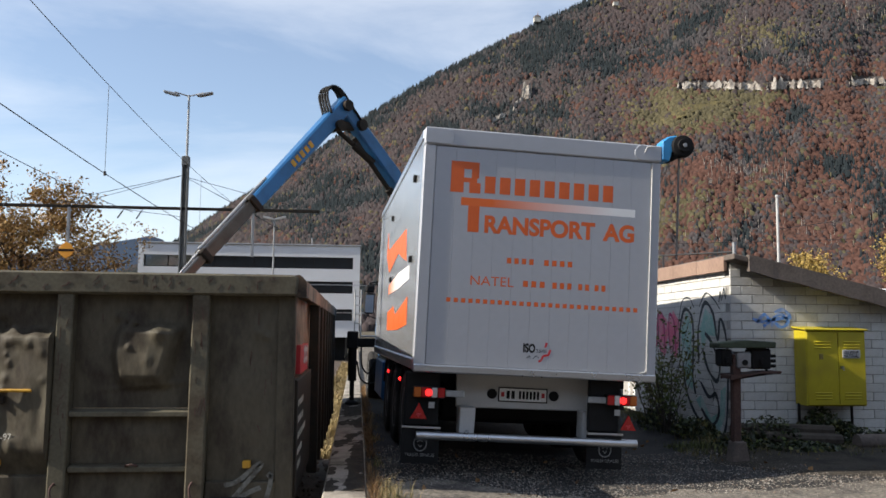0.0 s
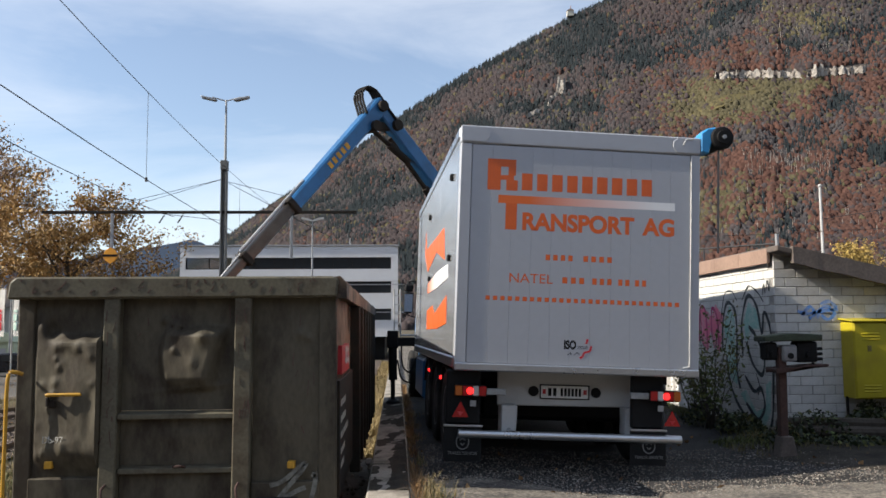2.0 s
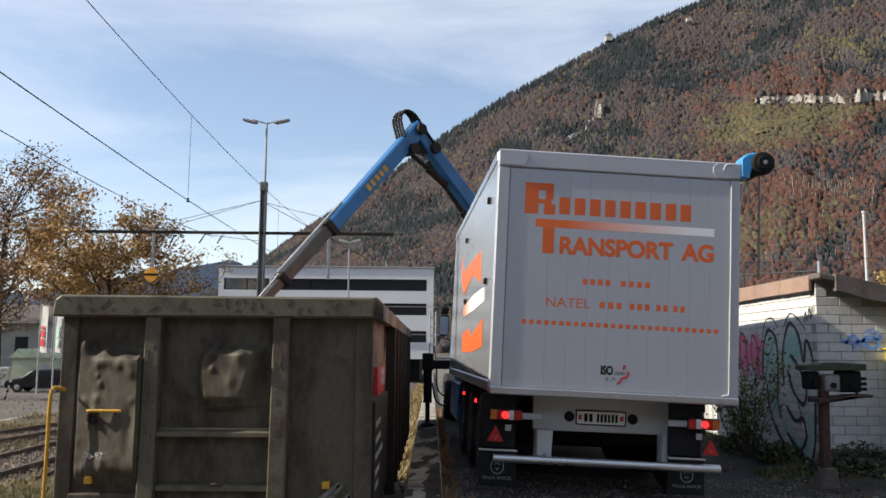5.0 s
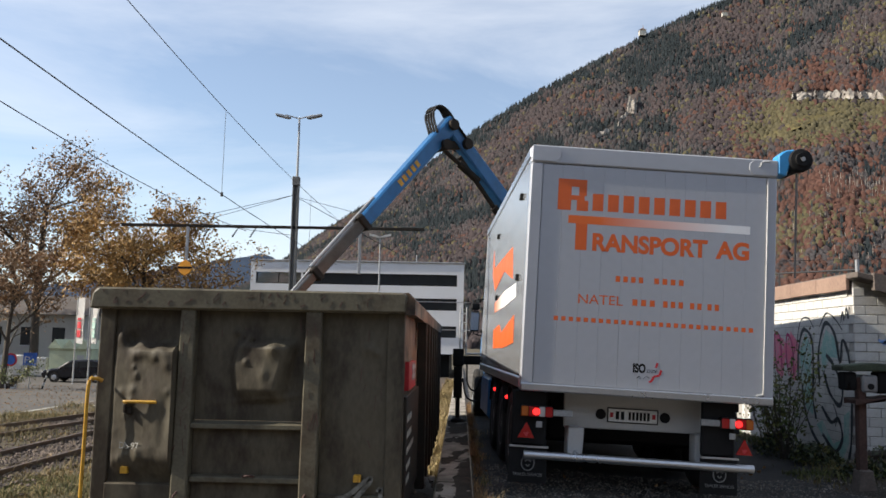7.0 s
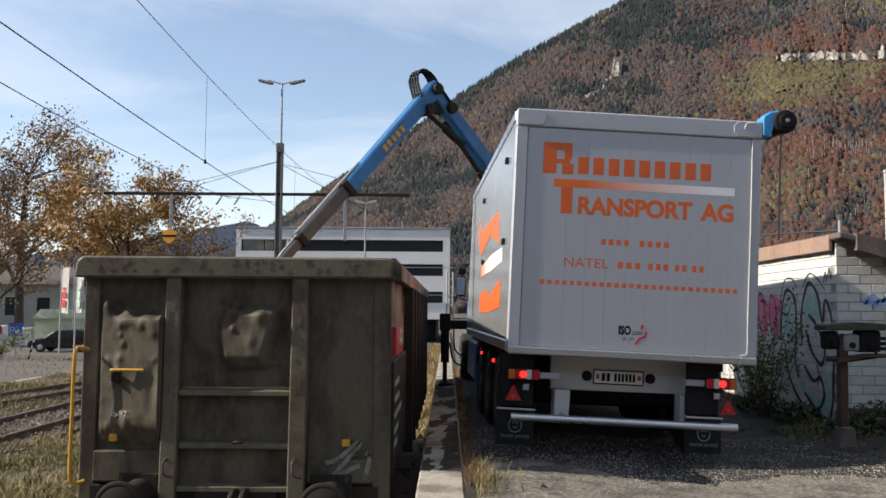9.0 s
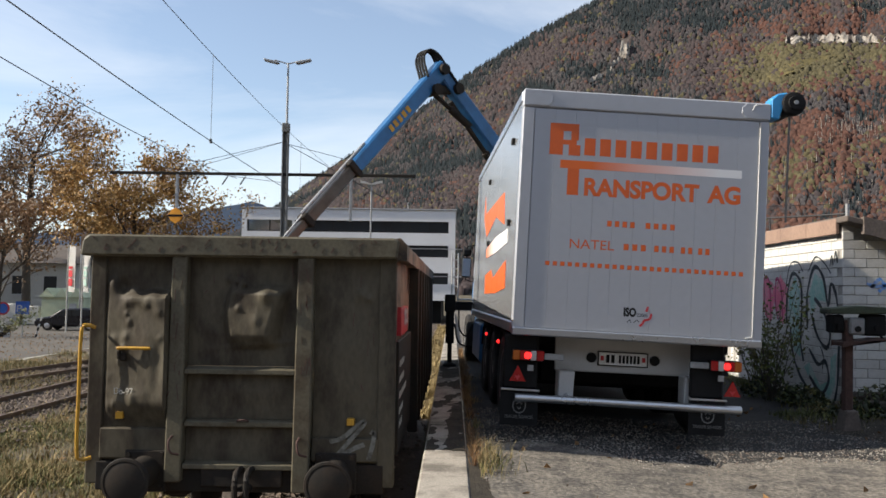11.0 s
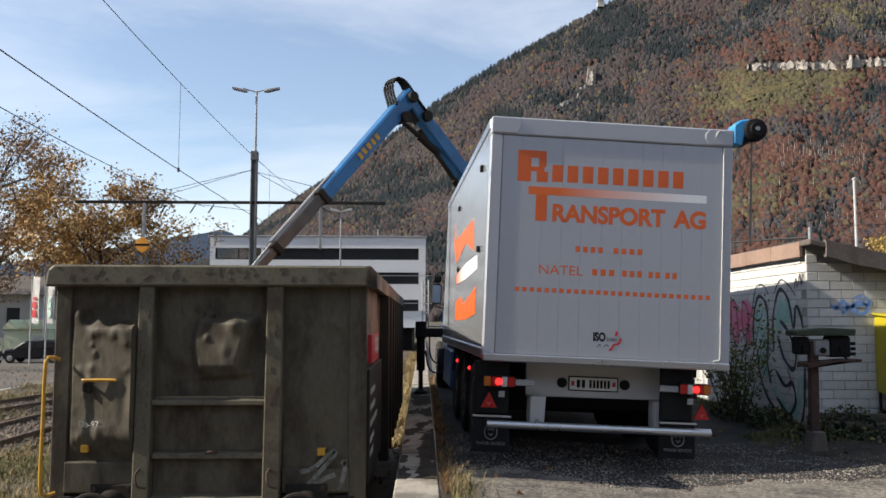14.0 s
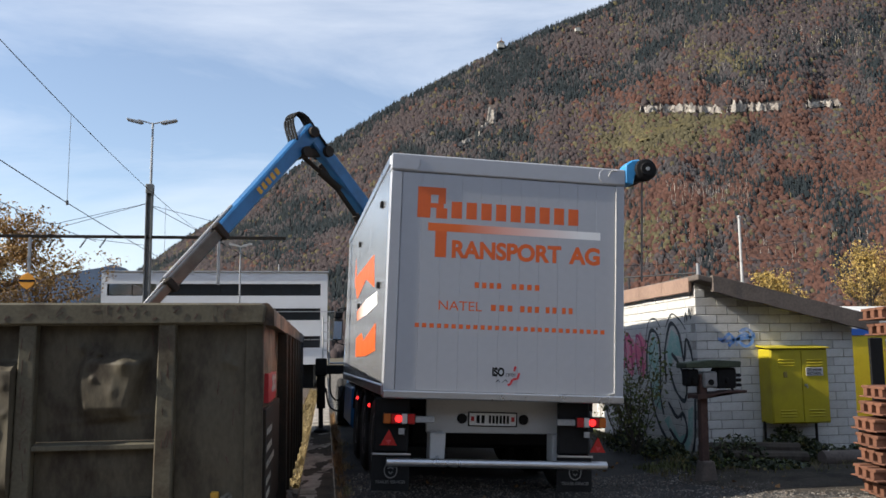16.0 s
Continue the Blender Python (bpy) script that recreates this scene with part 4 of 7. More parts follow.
# rear lettering as plain shapes
Y = 0.0145
bm = B()
box(bm, -1.0, -0.86, Y - 0.003, Y, 2.86, 3.19)
box(bm, -0.86, -0.70, Y - 0.003, Y, 3.11, 3.19)
box(bm, -0.78, -0.70, Y - 0.003, Y, 3.02, 3.11)
box(bm, -0.86, -0.72, Y - 0.003, Y, 2.97, 3.02)
box(bm, -0.80, -0.68, Y - 0.003, Y, 2.86, 2.97)
part("initial_block", bm, M["orange"], truck, "large orange block shape")
bm = B()
box(bm, -0.80, -0.68, Y - 0.003, Y, 2.45, 2.725)
part("initial_block", bm, M["orange"], truck, "large orange block shape")
bm = B()
box(bm, -0.88, 1.02, Y - 0.003, Y, 2.725, 2.81)
part("fading_stripe", bm, M["fade"], truck, "stripe fading from orange to white")
for a, b, z0, z1, k, g in ((-0.66, 0.79, 2.87, 3.05, 9, 0.30), (-0.38, -0.06, 2.145, 2.205, 4, 0.42), (0.02, 0.36, 2.145, 2.205, 4, 0.42),
                           (-0.20, 0.07, 1.91, 1.975, 3, 0.42), (0.12, 0.36, 1.91, 1.975, 3, 0.42), (0.40, 0.55, 1.91, 1.975, 2, 0.42), (0.58, 0.73, 1.91, 1.975, 2, 0.42), (-1.0, 1.09, 1.71, 1.755, 27, 0.42)):
    bar_parts(truck, M["orange"], a, b, z0, z1, Y, k, g)
for words, x, w in (("RANSPORT", -0.62, 1.20), ("AG", 0.665, 0.35)):
    lettering("letter", words, 0.245, (x, Y - 0.002, 2.46), M["orange"], truck, w, label="bold orange letter", bold=0.010)
lettering("letter", "NATEL", 0.14, (-0.74, Y - 0.002, 1.90), M["orange"], truck, 0.46, label="orange lettering")
lettering("letter", "ISO", 0.12, (-0.15, Y - 0.002, 1.235), M["black"], truck, 0.13, label="black letter", bold=0.006)
lettering("letter", "22000", 0.05, (-0.01, Y - 0.002, 1.235), M["black"], truck, 0.11)
bm = B()
for a, b in (((0.05, 1.16), (0.065, 1.20)), ((0.065, 1.20), (0.125, 1.215)), ((0.125, 1.215), (0.14, 1.27)), ((0.085, 1.29), (0.10, 1.34)), ((0.02, 1.14), (0.05, 1.16))):
    beam(bm, (a[0], Y - 0.002, a[1]), (b[0], Y - 0.002, b[1]), 0.004, 0.022)
part("emblem", bm, M["red_film"], truck, "red broken cross emblem")
bm = B()
for a, b in (((-0.11, 1.17), (-0.08, 1.20)), ((-0.08, 1.20), (-0.07, 1.17)), ((-0.04, 1.17), (-0.01, 1.2)), ((-0.01, 1.2), (0.02, 1.18))):
    bm = B()
    beam(bm, (a[0], Y - 0.002, a[1]), (b[0], Y - 0.002, b[1]), 0.003, 0.006)
    part("pen_stroke", bm, M["black"], truck)
# tarpaulin roller at the upper corner
bm = B()
prism(bm, [(1.29, 3.38), (1.38, 3.36), (1.42, 3.50), (1.50, 3.60), (1.46, 3.66), (1.36, 3.64), (1.29, 3.58)], 1, -0.02, 0.16, 0.015)
part("roller_bracket", bm, M["blue_light"], truck, "bright blue roller bracket")
bm = B()
lathe(bm, [(0.03, -0.09), (0.07, -0.09), (0.075, -0.07), (0.115, -0.06), (0.125, -0.03), (0.125, 0.02), (0.10, 0.05), (0.10, 0.45), (0.04, 0.47)], (1.52, 0, 3.54), 1, 28)
part("tarpaulin_roll", bm, M["black"], truck, "black drum of the tarpaulin roller", smooth=True)
bm = B()
lathe(bm, [(0.022, -0.10), (0.022, -0.088)], (1.52, 0, 3.54), 1, 20)
part("roll_end", bm, M["galv"], truck)
bm = B()
box(bm, 1.49, 1.512, 0.02, 0.024, 2.3, 3.46)
part("strap", bm, M["strap"], truck, "hanging grey webbing strap")
# rear underride and lamps
bm = B()
prism(bm, [(-0.76, 1.0), (0.72, 1.0), (0.72, 0.61), (-0.75, 0.60)], 1, 0.5, 0.53, 0.01)
part("rear_panel", bm, M["white"], truck, "white panel carrying the number plate")
for x in (-0.65, 0.69):
    bm = B()
    prism(bm, [(x - 0.085, 0.62), (x + 0.085, 0.62), (x + 0.075, 0.33), (x - 0.085, 0.33)], 1, 0.3, 0.52, 0.01)
    part("bumper_bracket", bm, M["white"], truck)
bm = B()
rod(bm, (-1.21, 0.1, 0.335), (1.14, 0.1, 0.325), 0.042, 20)
for x in (-0.65, 0.69):
    rod(bm, (x, 0.1, 0.335), (x, 0.34, 0.36), 0.03, 10)
part("bumper_bar", bm, M["alu"], truck, "dull aluminium bumper tube", smooth=True)
plate = B()
box(plate, -0.28, 0.245, 0.485, 0.502, 0.69, 0.825, 0.004)
plate = part("number_plate", plate, M["plate"], truck, "white number plate in a dark frame")
bm = B()
bars(bm, -0.21, -0.10, 0.715, 0.80, 0.484, 2, 0.35)
bars(bm, -0.07, 0.17, 0.715, 0.80, 0.484, 6, 0.35)
part("plate_bars", bm, M["black"], plate)
for x in (-0.262, 0.19):
    bm = B()
    box(bm, x, x + 0.036, 0.481, 0.484, 0.735, 0.785)
    part("plate_shield", bm, M["red_film"], plate)
bm = B()
for a, b, c, d in ((-0.29, 0.255, 0.68, 0.69), (-0.29, 0.255, 0.825, 0.835)):
    box(bm, a, b, 0.48, 0.503, c, d)
for a in (-0.29, 0.245):
    box(bm, a, a + 0.01, 0.48, 0.503, 0.68, 0.835)
part("plate_frame", bm, M["black"], plate)
for x in (-0.36, 0.33):
    bm = B()
    lathe(bm, [(0.045, 0.475), (0.055, 0.485), (0.055, 0.51)], (x, 0, 0.76), 1, 16)
    part("plate_lamp", bm, M["black"], truck, smooth=True)
for s, xa, xb in ((-1, -1.26, -0.93), (1, 1.12, 0.79)):
    lamp = B()
    box(lamp, min(xa, xb), max(xa, xb), 0.07, 0.16, 0.715, 0.83, 0.012)
    lamp = part("tail_light", lamp, M["black"], truck, "tail light cluster, lit red")
    w = (xb - xa)
    for f0, f1, m in ((0.0, 0.22, "lens_amber"), (0.23, 0.55, "lens_red"), (0.56, 0.74, "white"), (0.75, 0.98, "lens_red")):
        bm = B()
        a, b = xa + w * f0, xa + w * f1
        box(bm, min(a, b), max(a, b), 0.055, 0.075, 0.722, 0.822, 0.008)
        part("lens", bm, M[m], lamp)
    bm = B()
    c = xa + w * 0.46
    lathe(bm, [(0.01, 0.045), (0.032, 0.047), (0.04, 0.06)], (c, 0, 0.772), 1, 14)
    part("lit_bulb", bm, M["tail_red"], lamp, "lit red lamp", smooth=True)
    bm = B()
    box(bm, min(xb, xb - s * 0.2), max(xb, xb - s * 0.2), 0.09, 0.13, 0.735, 0.80, 0.006)
    part("lamp_bracket", bm, M["galv"], truck)
    bm = B()
    tx, tz = (-1.20, 0.59) if s < 0 else (1.03, 0.55)
    prism(bm, [(tx - 0.085, tz - 0.085), (tx + 0.085, tz - 0.085), (tx, tz + 0.075)], 1, 0.06, 0.075)
    tri = part("reflector_triangle", bm, M["lens_red"], truck, "red triangular reflector")
    bm = B()
    prism(bm, [(tx - 0.03, tz - 0.03), (tx + 0.03, tz - 0.03), (tx, tz - 0.075)], 1, 0.056, 0.0605)
    part("triangle_core", bm, M["red_film"], tri)
    bm = B()
    rx = -1.07 if s < 0 else 0.91
    box(bm, rx - 0.03, rx + 0.03, 0.07, 0.08, 0.615, 0.675)
    part("reflector", bm, M["galv"], truck)
    fx0, fx1 = (-1.36, -0.97) if s < 0 else (0.60, 0.98)
    flap = B()
    m0 = bmesh.ops.create_grid(flap, x_segments=8, y_segments=8, size=0.5)["verts"]
    for v in m0:
        u, w2 = v.co.x + 0.5, v.co.y + 0.5
        v.co = Vector((fx0 + (fx1 - fx0) * u, 0.12 + 0.012 * math.sin(u * 5 + s) - 0.02 * (1 - w2), 0.06 + 0.35 * w2))
    bmesh.ops.solidify(flap, geom=flap.faces[:], thickness=0.008)
    flap = part("mudflap", flap, M["black"], truck, "black rubber mudflap with pale print")
    bm = B()
    box(bm, fx0, fx1 + 0.01, 0.09, 0.12, 0.405, 0.425, 0.004)
    part("flap_strip", bm, M["alu"], flap)
    cx = (fx0 + fx1) / 2
    lettering("letter", "TRAILER SERVICES", 0.045, (cx - 0.15, 0.083, 0.125), M["flap_print"], flap, 0.30, label="pale printed lettering")
    bm = B()
    tube(bm, arc([(cx + 0.065 * math.sin(a * math.pi / 4), 0.082, 0.255 + 0.075 * math.cos(a * math.pi / 4)) for a in range(9)], 3), 0.006, 5)
    tube(bm, [(cx - 0.03, 0.082, 0.27), (cx, 0.082, 0.29), (cx + 0.03, 0.082, 0.27)], 0.006, 5)
    tube(bm, [(cx - 0.02, 0.082, 0.24), (cx, 0.082, 0.22), (cx + 0.02, 0.082, 0.24)], 0.006, 5)
    part("flap_mark", bm, M["flap_print"], flap, "round pale mark")
    bm = B()      # black guard behind the lamp
    box(bm, fx0 + 0.02, fx1 - 0.01, 0.16, 0.22, 0.42, 0.98, 0.02)
    part("wing_panel", bm, M["black"], truck)
for y in (1.4, 3.2):     # small side marker lamps
    bm = B()
    lathe(bm, [(0.005, -1.31), (0.02, -1.30), (0.025, -1.28)], (0, y, 0.83), 0, 10)
    part("marker_lamp", bm, M["tail_red"], truck, "lit red side marker lamp")
bm = B()
for x in (-0.42, 0.42):
    box(bm, x - 0.05, x + 0.05, 0.55, 11.2, 0.62, 0.96, 0.01)
for y in (0.6, 2.0, 3.6, 5.4, 7.4):
    box(bm, -0.4, 0.4, y, y + 0.12, 0.66, 0.92)
box(bm, -1.2, 1.2, 0.7, 0.8, 0.86, 0.99)
for y in (2.6, 4.4, 6.2):
    box(bm, -1.2, 1.2, y, y + 0.1, 0.88, 0.99)
part("chassis", bm, M["black"], truck, "black chassis frame")
# unseen black boxes added to block view and light under the truck
bm = B()
box(bm, -0.85, 0.85, 1.0, 1.2, 0.42, 0.95, 0.03)
part("crossmember", bm, M["black"], truck)
bm = B()
box(bm, -0.8, 0.8, 4.6, 6.4, 0.4, 0.9, 0.05)
part("underbody_tank", bm, M["black"], truck)


def wheel(x, y, parent, side, r=0.5, w=0.34, z=-0.005):
    zc = z - 0.055 + r
    t = B()
    h = w / 2
    prof = [(0.30, -h * 0.9), (0.40, -h), (r - 0.05, -h), (r - 0.012, -h * 0.86)]
    for a in (-0.6, -0.2, 0.2, 0.6):
        prof += [(r, h * (a - 0.14)), (r, h * (a + 0.14)), (r - 0.016, h * (a + 0.15)), (r - 0.016, h * (a + 0.24))]
    prof += [(r - 0.012, h * 0.86), (r - 0.05, h), (0.40, h), (0.30, h * 0.9)]
    lathe(t, prof, (x, y, zc), 0, 40)
    wh = part("wheel", t, M["rubber"], parent, "black road tyre, dusty", smooth=True)
    bm = B()
    lathe(bm, [(0.29, side * -0.02), (0.295, side * h * 0.92), (0.27, side * h * 0.8), (0.20, side * h * 0.4), (0.12, side * h * 0.5), (0.09, side * h * 0.9)], (x, y, zc), 0, 28)
    part("rim", bm, M["galv"], wh, smooth=True)


for y in (1.35, 2.66, 3.97):
    for s in (-1, 1):
        wheel(s * 1.07, y, truck, s)
        bm = B()
        pts = [(y + 0.56 * math.cos(a), 0.45 + 0.54 * math.sin(a)) for a in [math.pi * k / 10 for k in range(1, 10)]]
        pts += [(y + 0.54 * math.cos(a), 0.45 + 0.52 * math.sin(a)) for a in [math.pi * k / 10 for k in range(9, 0, -1)]]
        prism(bm, pts, 0, s * 1.07 - 0.19, s * 1.07 + 0.19)
        part("mudguard", bm, M["black"], truck)
for y in (9.9,):
    for s in (-1, 1):
        wheel(s * 1.05, y, truck, s)
for y in (1.35, 2.66, 3.97, 9.9):
    bm = B()
    rod(bm, (-1.0, y, 0.44), (1.0, y, 0.44), 0.075, 12)
    box(bm, -0.5, 0.5, y - 0.1, y + 0.1, 0.44, 0.66, 0.02)
    part("axle", bm, M["black"], truck)
for s in (-1, 1):
    bm = B()
    box(bm, s * 1.2 - 0.06, s * 1.2 + 0.06, 4.75, 6.6, 0.28, 0.95, 0.06)
    part("side_skirt", bm, M["blue"], truck, "blue side fairing")
# cab
cab = B()
prism(cab, [(8.85, 0.55), (11.1, 0.5), (11.25, 1.4), (11.0, 2.75), (10.6, 3.05), (9.0, 3.05), (8.85, 2.9)], 0, -1.03, 1.03, 0.06)
cab = part("cab", cab, M["blue"], truck, "blue driver's cab")
bm = B()
prism(bm, [(11.245, 1.5), (11.03, 2.7), (11.05, 2.72), (11.27, 1.5)], 0, -0.95, 0.95)
part("windscreen", bm, M["glass"], cab)
for s in (-1, 1):
    bm = B()
    prism(bm, [(9.9, 1.75), (11.0, 1.7), (10.85, 2.5), (9.9, 2.55)], 0, s * 1.025, s * 1.038)
    part("side_window", bm, M["glass"], cab)
    bm = B()
    box(bm, s * 1.25 - 0.11, s * 1.25 + 0.11, 10.3, 10.42, 1.75, 2.2, 0.035)
    box(bm, s * 1.25 - 0.10, s * 1.25 + 0.10, 10.3, 10.42, 2.23, 2.40, 0.035)
    tube(bm, [(s * 1.0, 10.5, 2.5), (s * 1.25, 10.4, 2.45), (s * 1.25, 10.4, 1.7), (s * 1.0, 10.5, 1.65)], 0.018)
    mir = part("mirror", bm, M["black"], cab, "black wing mirror")
    bm = B()
    box(bm, s * 1.25 - 0.09, s * 1.25 + 0.09, 10.292, 10.298, 1.78, 2.17)
    part("mirror_glass", bm, M["mirror"], mir)
bm = B()    # wood chips in the box
n = 24
g = [[bm.verts.new((-1.22 + 2.44 * i / n, 0.12 + 6.5 * j / n, 2.5 + 0.35 * noise.noise(Vector((i * 0.2, j * 0.3, 8))))) for j in range(n + 1)] for i in range(n + 1)]
for i in range(n):
    for j in range(n):
        bm.faces.new((g[i][j], g[i + 1][j], g[i + 1][j + 1], g[i][j + 1]))
load = part("load", bm, M["chips"], truck, "pale wood chips", smooth=True, kind="stuff")

# ---- loader crane behind the cab ----
crane = thing("loader_crane", "blue hydraulic loader crane with grab, folded over the wagon", "crane")
C0 = Vector((1.62, 16.55, 0.85))           # foot on the chassis
CT, EL, TIP = Vector((1.62, 16.75, 3.25)), Vector((-0.30, 15.30, 5.50)), Vector((-2.80, 13.22, 1.98))
bm = B()
box(bm, 0.75, 2.5, 16.25, 16.95, 0.78, 1.15, 0.03)
part("crane_base", bm, M["black"], crane, "black crane base across the chassis")
bm = B()
beam(bm, (1.62, 16.75, 1.1), CT + Vector((0, 0, 0.15)), 0.42, 0.42, 0.04, up=(0, 1, 0), w2=0.34, h2=0.34)
part("column", bm, M["blue"], crane, "blue slewing column")
d = (EL - CT).normalized()
sd = Vector((0.62, -0.78, 0))
bm = B()
beam(bm, CT, EL - d * 0.05, 0.24, 0.34, 0.03, up=d.cross(sd), w2=0.22, h2=0.26)
part("main_boom", bm, M["blue"], crane, "blue lower boom")
e = (TIP - EL).normalized()
upv = e.cross(sd)
MID = EL + e * 2.72
bm = B()
beam(bm, EL - e * 0.12, MID, 0.24, 0.30, 0.03, up=upv, w2=0.22, h2=0.24)
ob = part("outer_boom", bm, M["blue"], crane, "bright blue outer boom with yellow print")
for i in range(5):          # yellow print on the boom flank
    c = EL + e * (1.15 + 0.13 * i)
    for s in (-1, 1):
        bm = B()
        beam(bm, c + sd.normalized() * s * 0.122 - e * 0.04, c + sd.normalized() * s * 0.122 + e * 0.04, 0.006, 0.12, up=upv)
        part("boom_print", bm, M["yellow"], ob, "yellow block lettering")
bm = B()
beam(bm, MID - e * 0.1, MID + e * 1.25, 0.17, 0.19, 0.02, up=upv)
part("extension", bm, M["ext"], crane, "bare telescopic extension")
bm = B()
beam(bm, MID + e * 1.2, TIP, 0.12, 0.13, 0.015, up=upv)
part("extension_tip", bm, M["ext"], crane)
for c, w, h in ((MID + e * 1.25, 0.22, 0.25), (MID, 0.27, 0.31)):
    bm = B()
    beam(bm, c - e * 0.06, c + e * 0.06, w, h, 0.02, up=upv)
    part("collar", bm, M["dark_steel"], crane)
bm = B()
off = upv * 0.14
rod(bm, MID - e * 0.5 + off, MID + e * 1.25 + off, 0.03, 10)
rod(bm, MID + e * 1.25 + off * 0.8, TIP + off * 0.6, 0.02, 8)
part("extension_ram", bm, M["galv"], crane, smooth=True)
bm = B()       # rams of both booms
a0, a1 = CT + d * 0.35 - d.cross(sd) * 0.32, EL - d * 0.55 - d.cross(sd) * 0.22
rod(bm, a0, (a0 + a1) / 2, 0.075, 14)
rod(bm, (a0 + a1) / 2, a1, 0.045, 12)
b0, b1 = EL - d * 1.15 - d.cross(sd) * 0.20, EL + e * 0.42 - upv * 0.20
rod(bm, b0, b0 + (b1 - b0) * 0.55, 0.07, 14)
rod(bm, b0 + (b1 - b0) * 0.55, b1, 0.042, 12)
part("lifting_ram", bm, M["dark_steel"], crane, "dark hydraulic rams", smooth=True)
bm = B()
for q in (EL, EL - d * 0.45, EL + e * 0.4 - upv * 0.15):
    rod(bm, q - sd * 0.2, q + sd * 0.2, 0.10, 18)
beam(bm, EL - d * 0.45, EL + e * 0.42 - upv * 0.12, 0.12, 0.16, 0.02, up=upv)
part("elbow_joint", bm, M["dark_steel"], crane, smooth=True)
for k in range(4):
    bm = B()
    o = sd.normalized() * (-0.12 + 0.08 * k)
    tube(bm, arc([EL - d * 0.45 + o + Vector((0, 0, 0.1)), EL - d * 0.12 + o + Vector((0.0, 0, 0.12)), EL + o + Vector((-0.10, 0, 0.34 - 0.02 * k)), EL + o + Vector((-0.27, 0, 0.36)), EL + o + Vector((-0.36, 0, 0.20)), EL + e * 0.38 + o + upv * 0.13], 6), 0.025)
    part("hose_loop", bm, M["black"], crane, smooth=True)
bm = B()
box(bm, TIP.x - 0.10, TIP.x + 0.10, TIP.y - 0.09, TIP.y + 0.09, TIP.z - 0.18, TIP.z + 0.16, 0.02)
rod(bm, TIP + Vector((0, 0, 0.02)), TIP + Vector((-0.03, 0, -0.6)), 0.06, 12)
lathe(bm, [(0.05, -0.12), (0.14, -0.1), (0.14, 0.08), (0.05, 0.1)], TIP + Vector((-0.03, 0, -0.72)), 2, 18)
rod(bm, TIP + Vector((-0.06, -0.02, 0.1)), TIP + Vector((-0.16, -0.02, 0.28)), 0.03, 8)
part("rotator", bm, M["dark_steel"], crane, "dark rotator hanging from the boom tip", smooth=True)
for k, (r, w) in enumerate(((0.32, 0.30), (0.26, 0.22), (0.42, 0.26), (0.2, 0.3))):
    bm = B()
    s = -1 if k < 3 else 1
    tube(bm, arc([TIP + Vector((0, 0, 0.15 - 0.04 * k)), TIP + Vector((s * r * 0.8, -0.05, 0.17 - 0.05 * k)), TIP + Vector((s * r * 1.2, -0.08, -0.1)), TIP + Vector((s * r * 0.9, -0.05, -0.3)), TIP + Vector((s * 0.1, 0, -w - 0.25))], 6), 0.014)
    part("hose", bm, M["black"], crane, smooth=True)
# clamshell grab biting into the chips
G = TIP + Vector((-0.05, 0, -0.95))
grab = B()
box(grab, G.x - 0.14, G.x + 0.14, G.y - 0.35, G.y + 0.35, G.z - 0.16, G.z + 0.14, 0.03)
grab = part("grab", grab, M["dark_steel"], crane, "two-shell steel grab, worn to bare metal")
for s in (-1, 1):
    bm = B()
    prof = [(s * 0.10, -0.1), (s * 0.42, -0.02), (s * 0.62, -0.22), (s * 0.66, -0.5), (s * 0.5, -0.78), (s * 0.04, -0.92)]
    inner = [(s * 0.04, -0.88), (s * 0.47, -0.74), (s * 0.62, -0.49), (s * 0.585, -0.24), (s * 0.41, -0.06), (s * 0.10, -0.13)]
    prism(bm, [(G.x + a, G.z + b) for a, b in prof + inner], 1, G.y - 0.62, G.y + 0.62)
    for yy in (-0.63, 0.60):
        prism(bm, [(G.x + a, G.z + b) for a, b in prof], 1, G.y + yy, G.y + yy + 0.03)
    part("shell", bm, M["grab"], grab, "rounded steel shell")
    bm = B()
    rod(bm, G + Vector((s * 0.1, 0, 0.05)), G + Vector((s * 0.45, 0, -0.08)), 0.05, 12)
    part("grab_ram", bm, M["galv"], grab, smooth=True)
# outrigger beside the kerb
bm = B()
beam(bm, (0.9, 16.8, 1.2), (-0.12, 16.8, 1.2), 0.16, 0.17, 0.015)
part("outrigger_beam", bm, M["black"], crane, "black outrigger beam")
bm = B()
box(bm, -0.16, 0.06, 16.7, 16.9, 1.08, 1.42, 0.02)
rod(bm, (-0.05, 16.8, 1.3), (-0.05, 16.8, 0.46), 0.085, 16)
rod(bm, (-0.05, 16.8, 0.5), (-0.05, 16.8, 0.06), 0.045, 12)
lathe(bm, [(0.06, 0.09), (0.13, 0.05), (0.14, 0.008)], (-0.05, 16.8, 0), 2, 18)
part("outrigger_leg", bm, M["black"], crane, "black jack leg standing on the kerb", smooth=True)
bm = B()
tube(bm, arc([(0.12, 16.7, 1.12), (0.14, 16.65, 0.75), (0.28, 16.65, 0.62), (0.42, 16.7, 0.9)], 6), 0.016)
tube(bm, arc([(0.04, 16.7, 0.85), (0.12, 16.65, 0.5), (0.35, 16.65, 0.42), (0.55, 16.7, 0.62)], 6), 0.016)
part("hose", bm, M["black"], crane, smooth=True)
bm = B()
for x in (-0.02, 0.10):
    rod(bm, (x, 17.1, 1.28), (x, 17.1, 2.25), 0.014, 8)
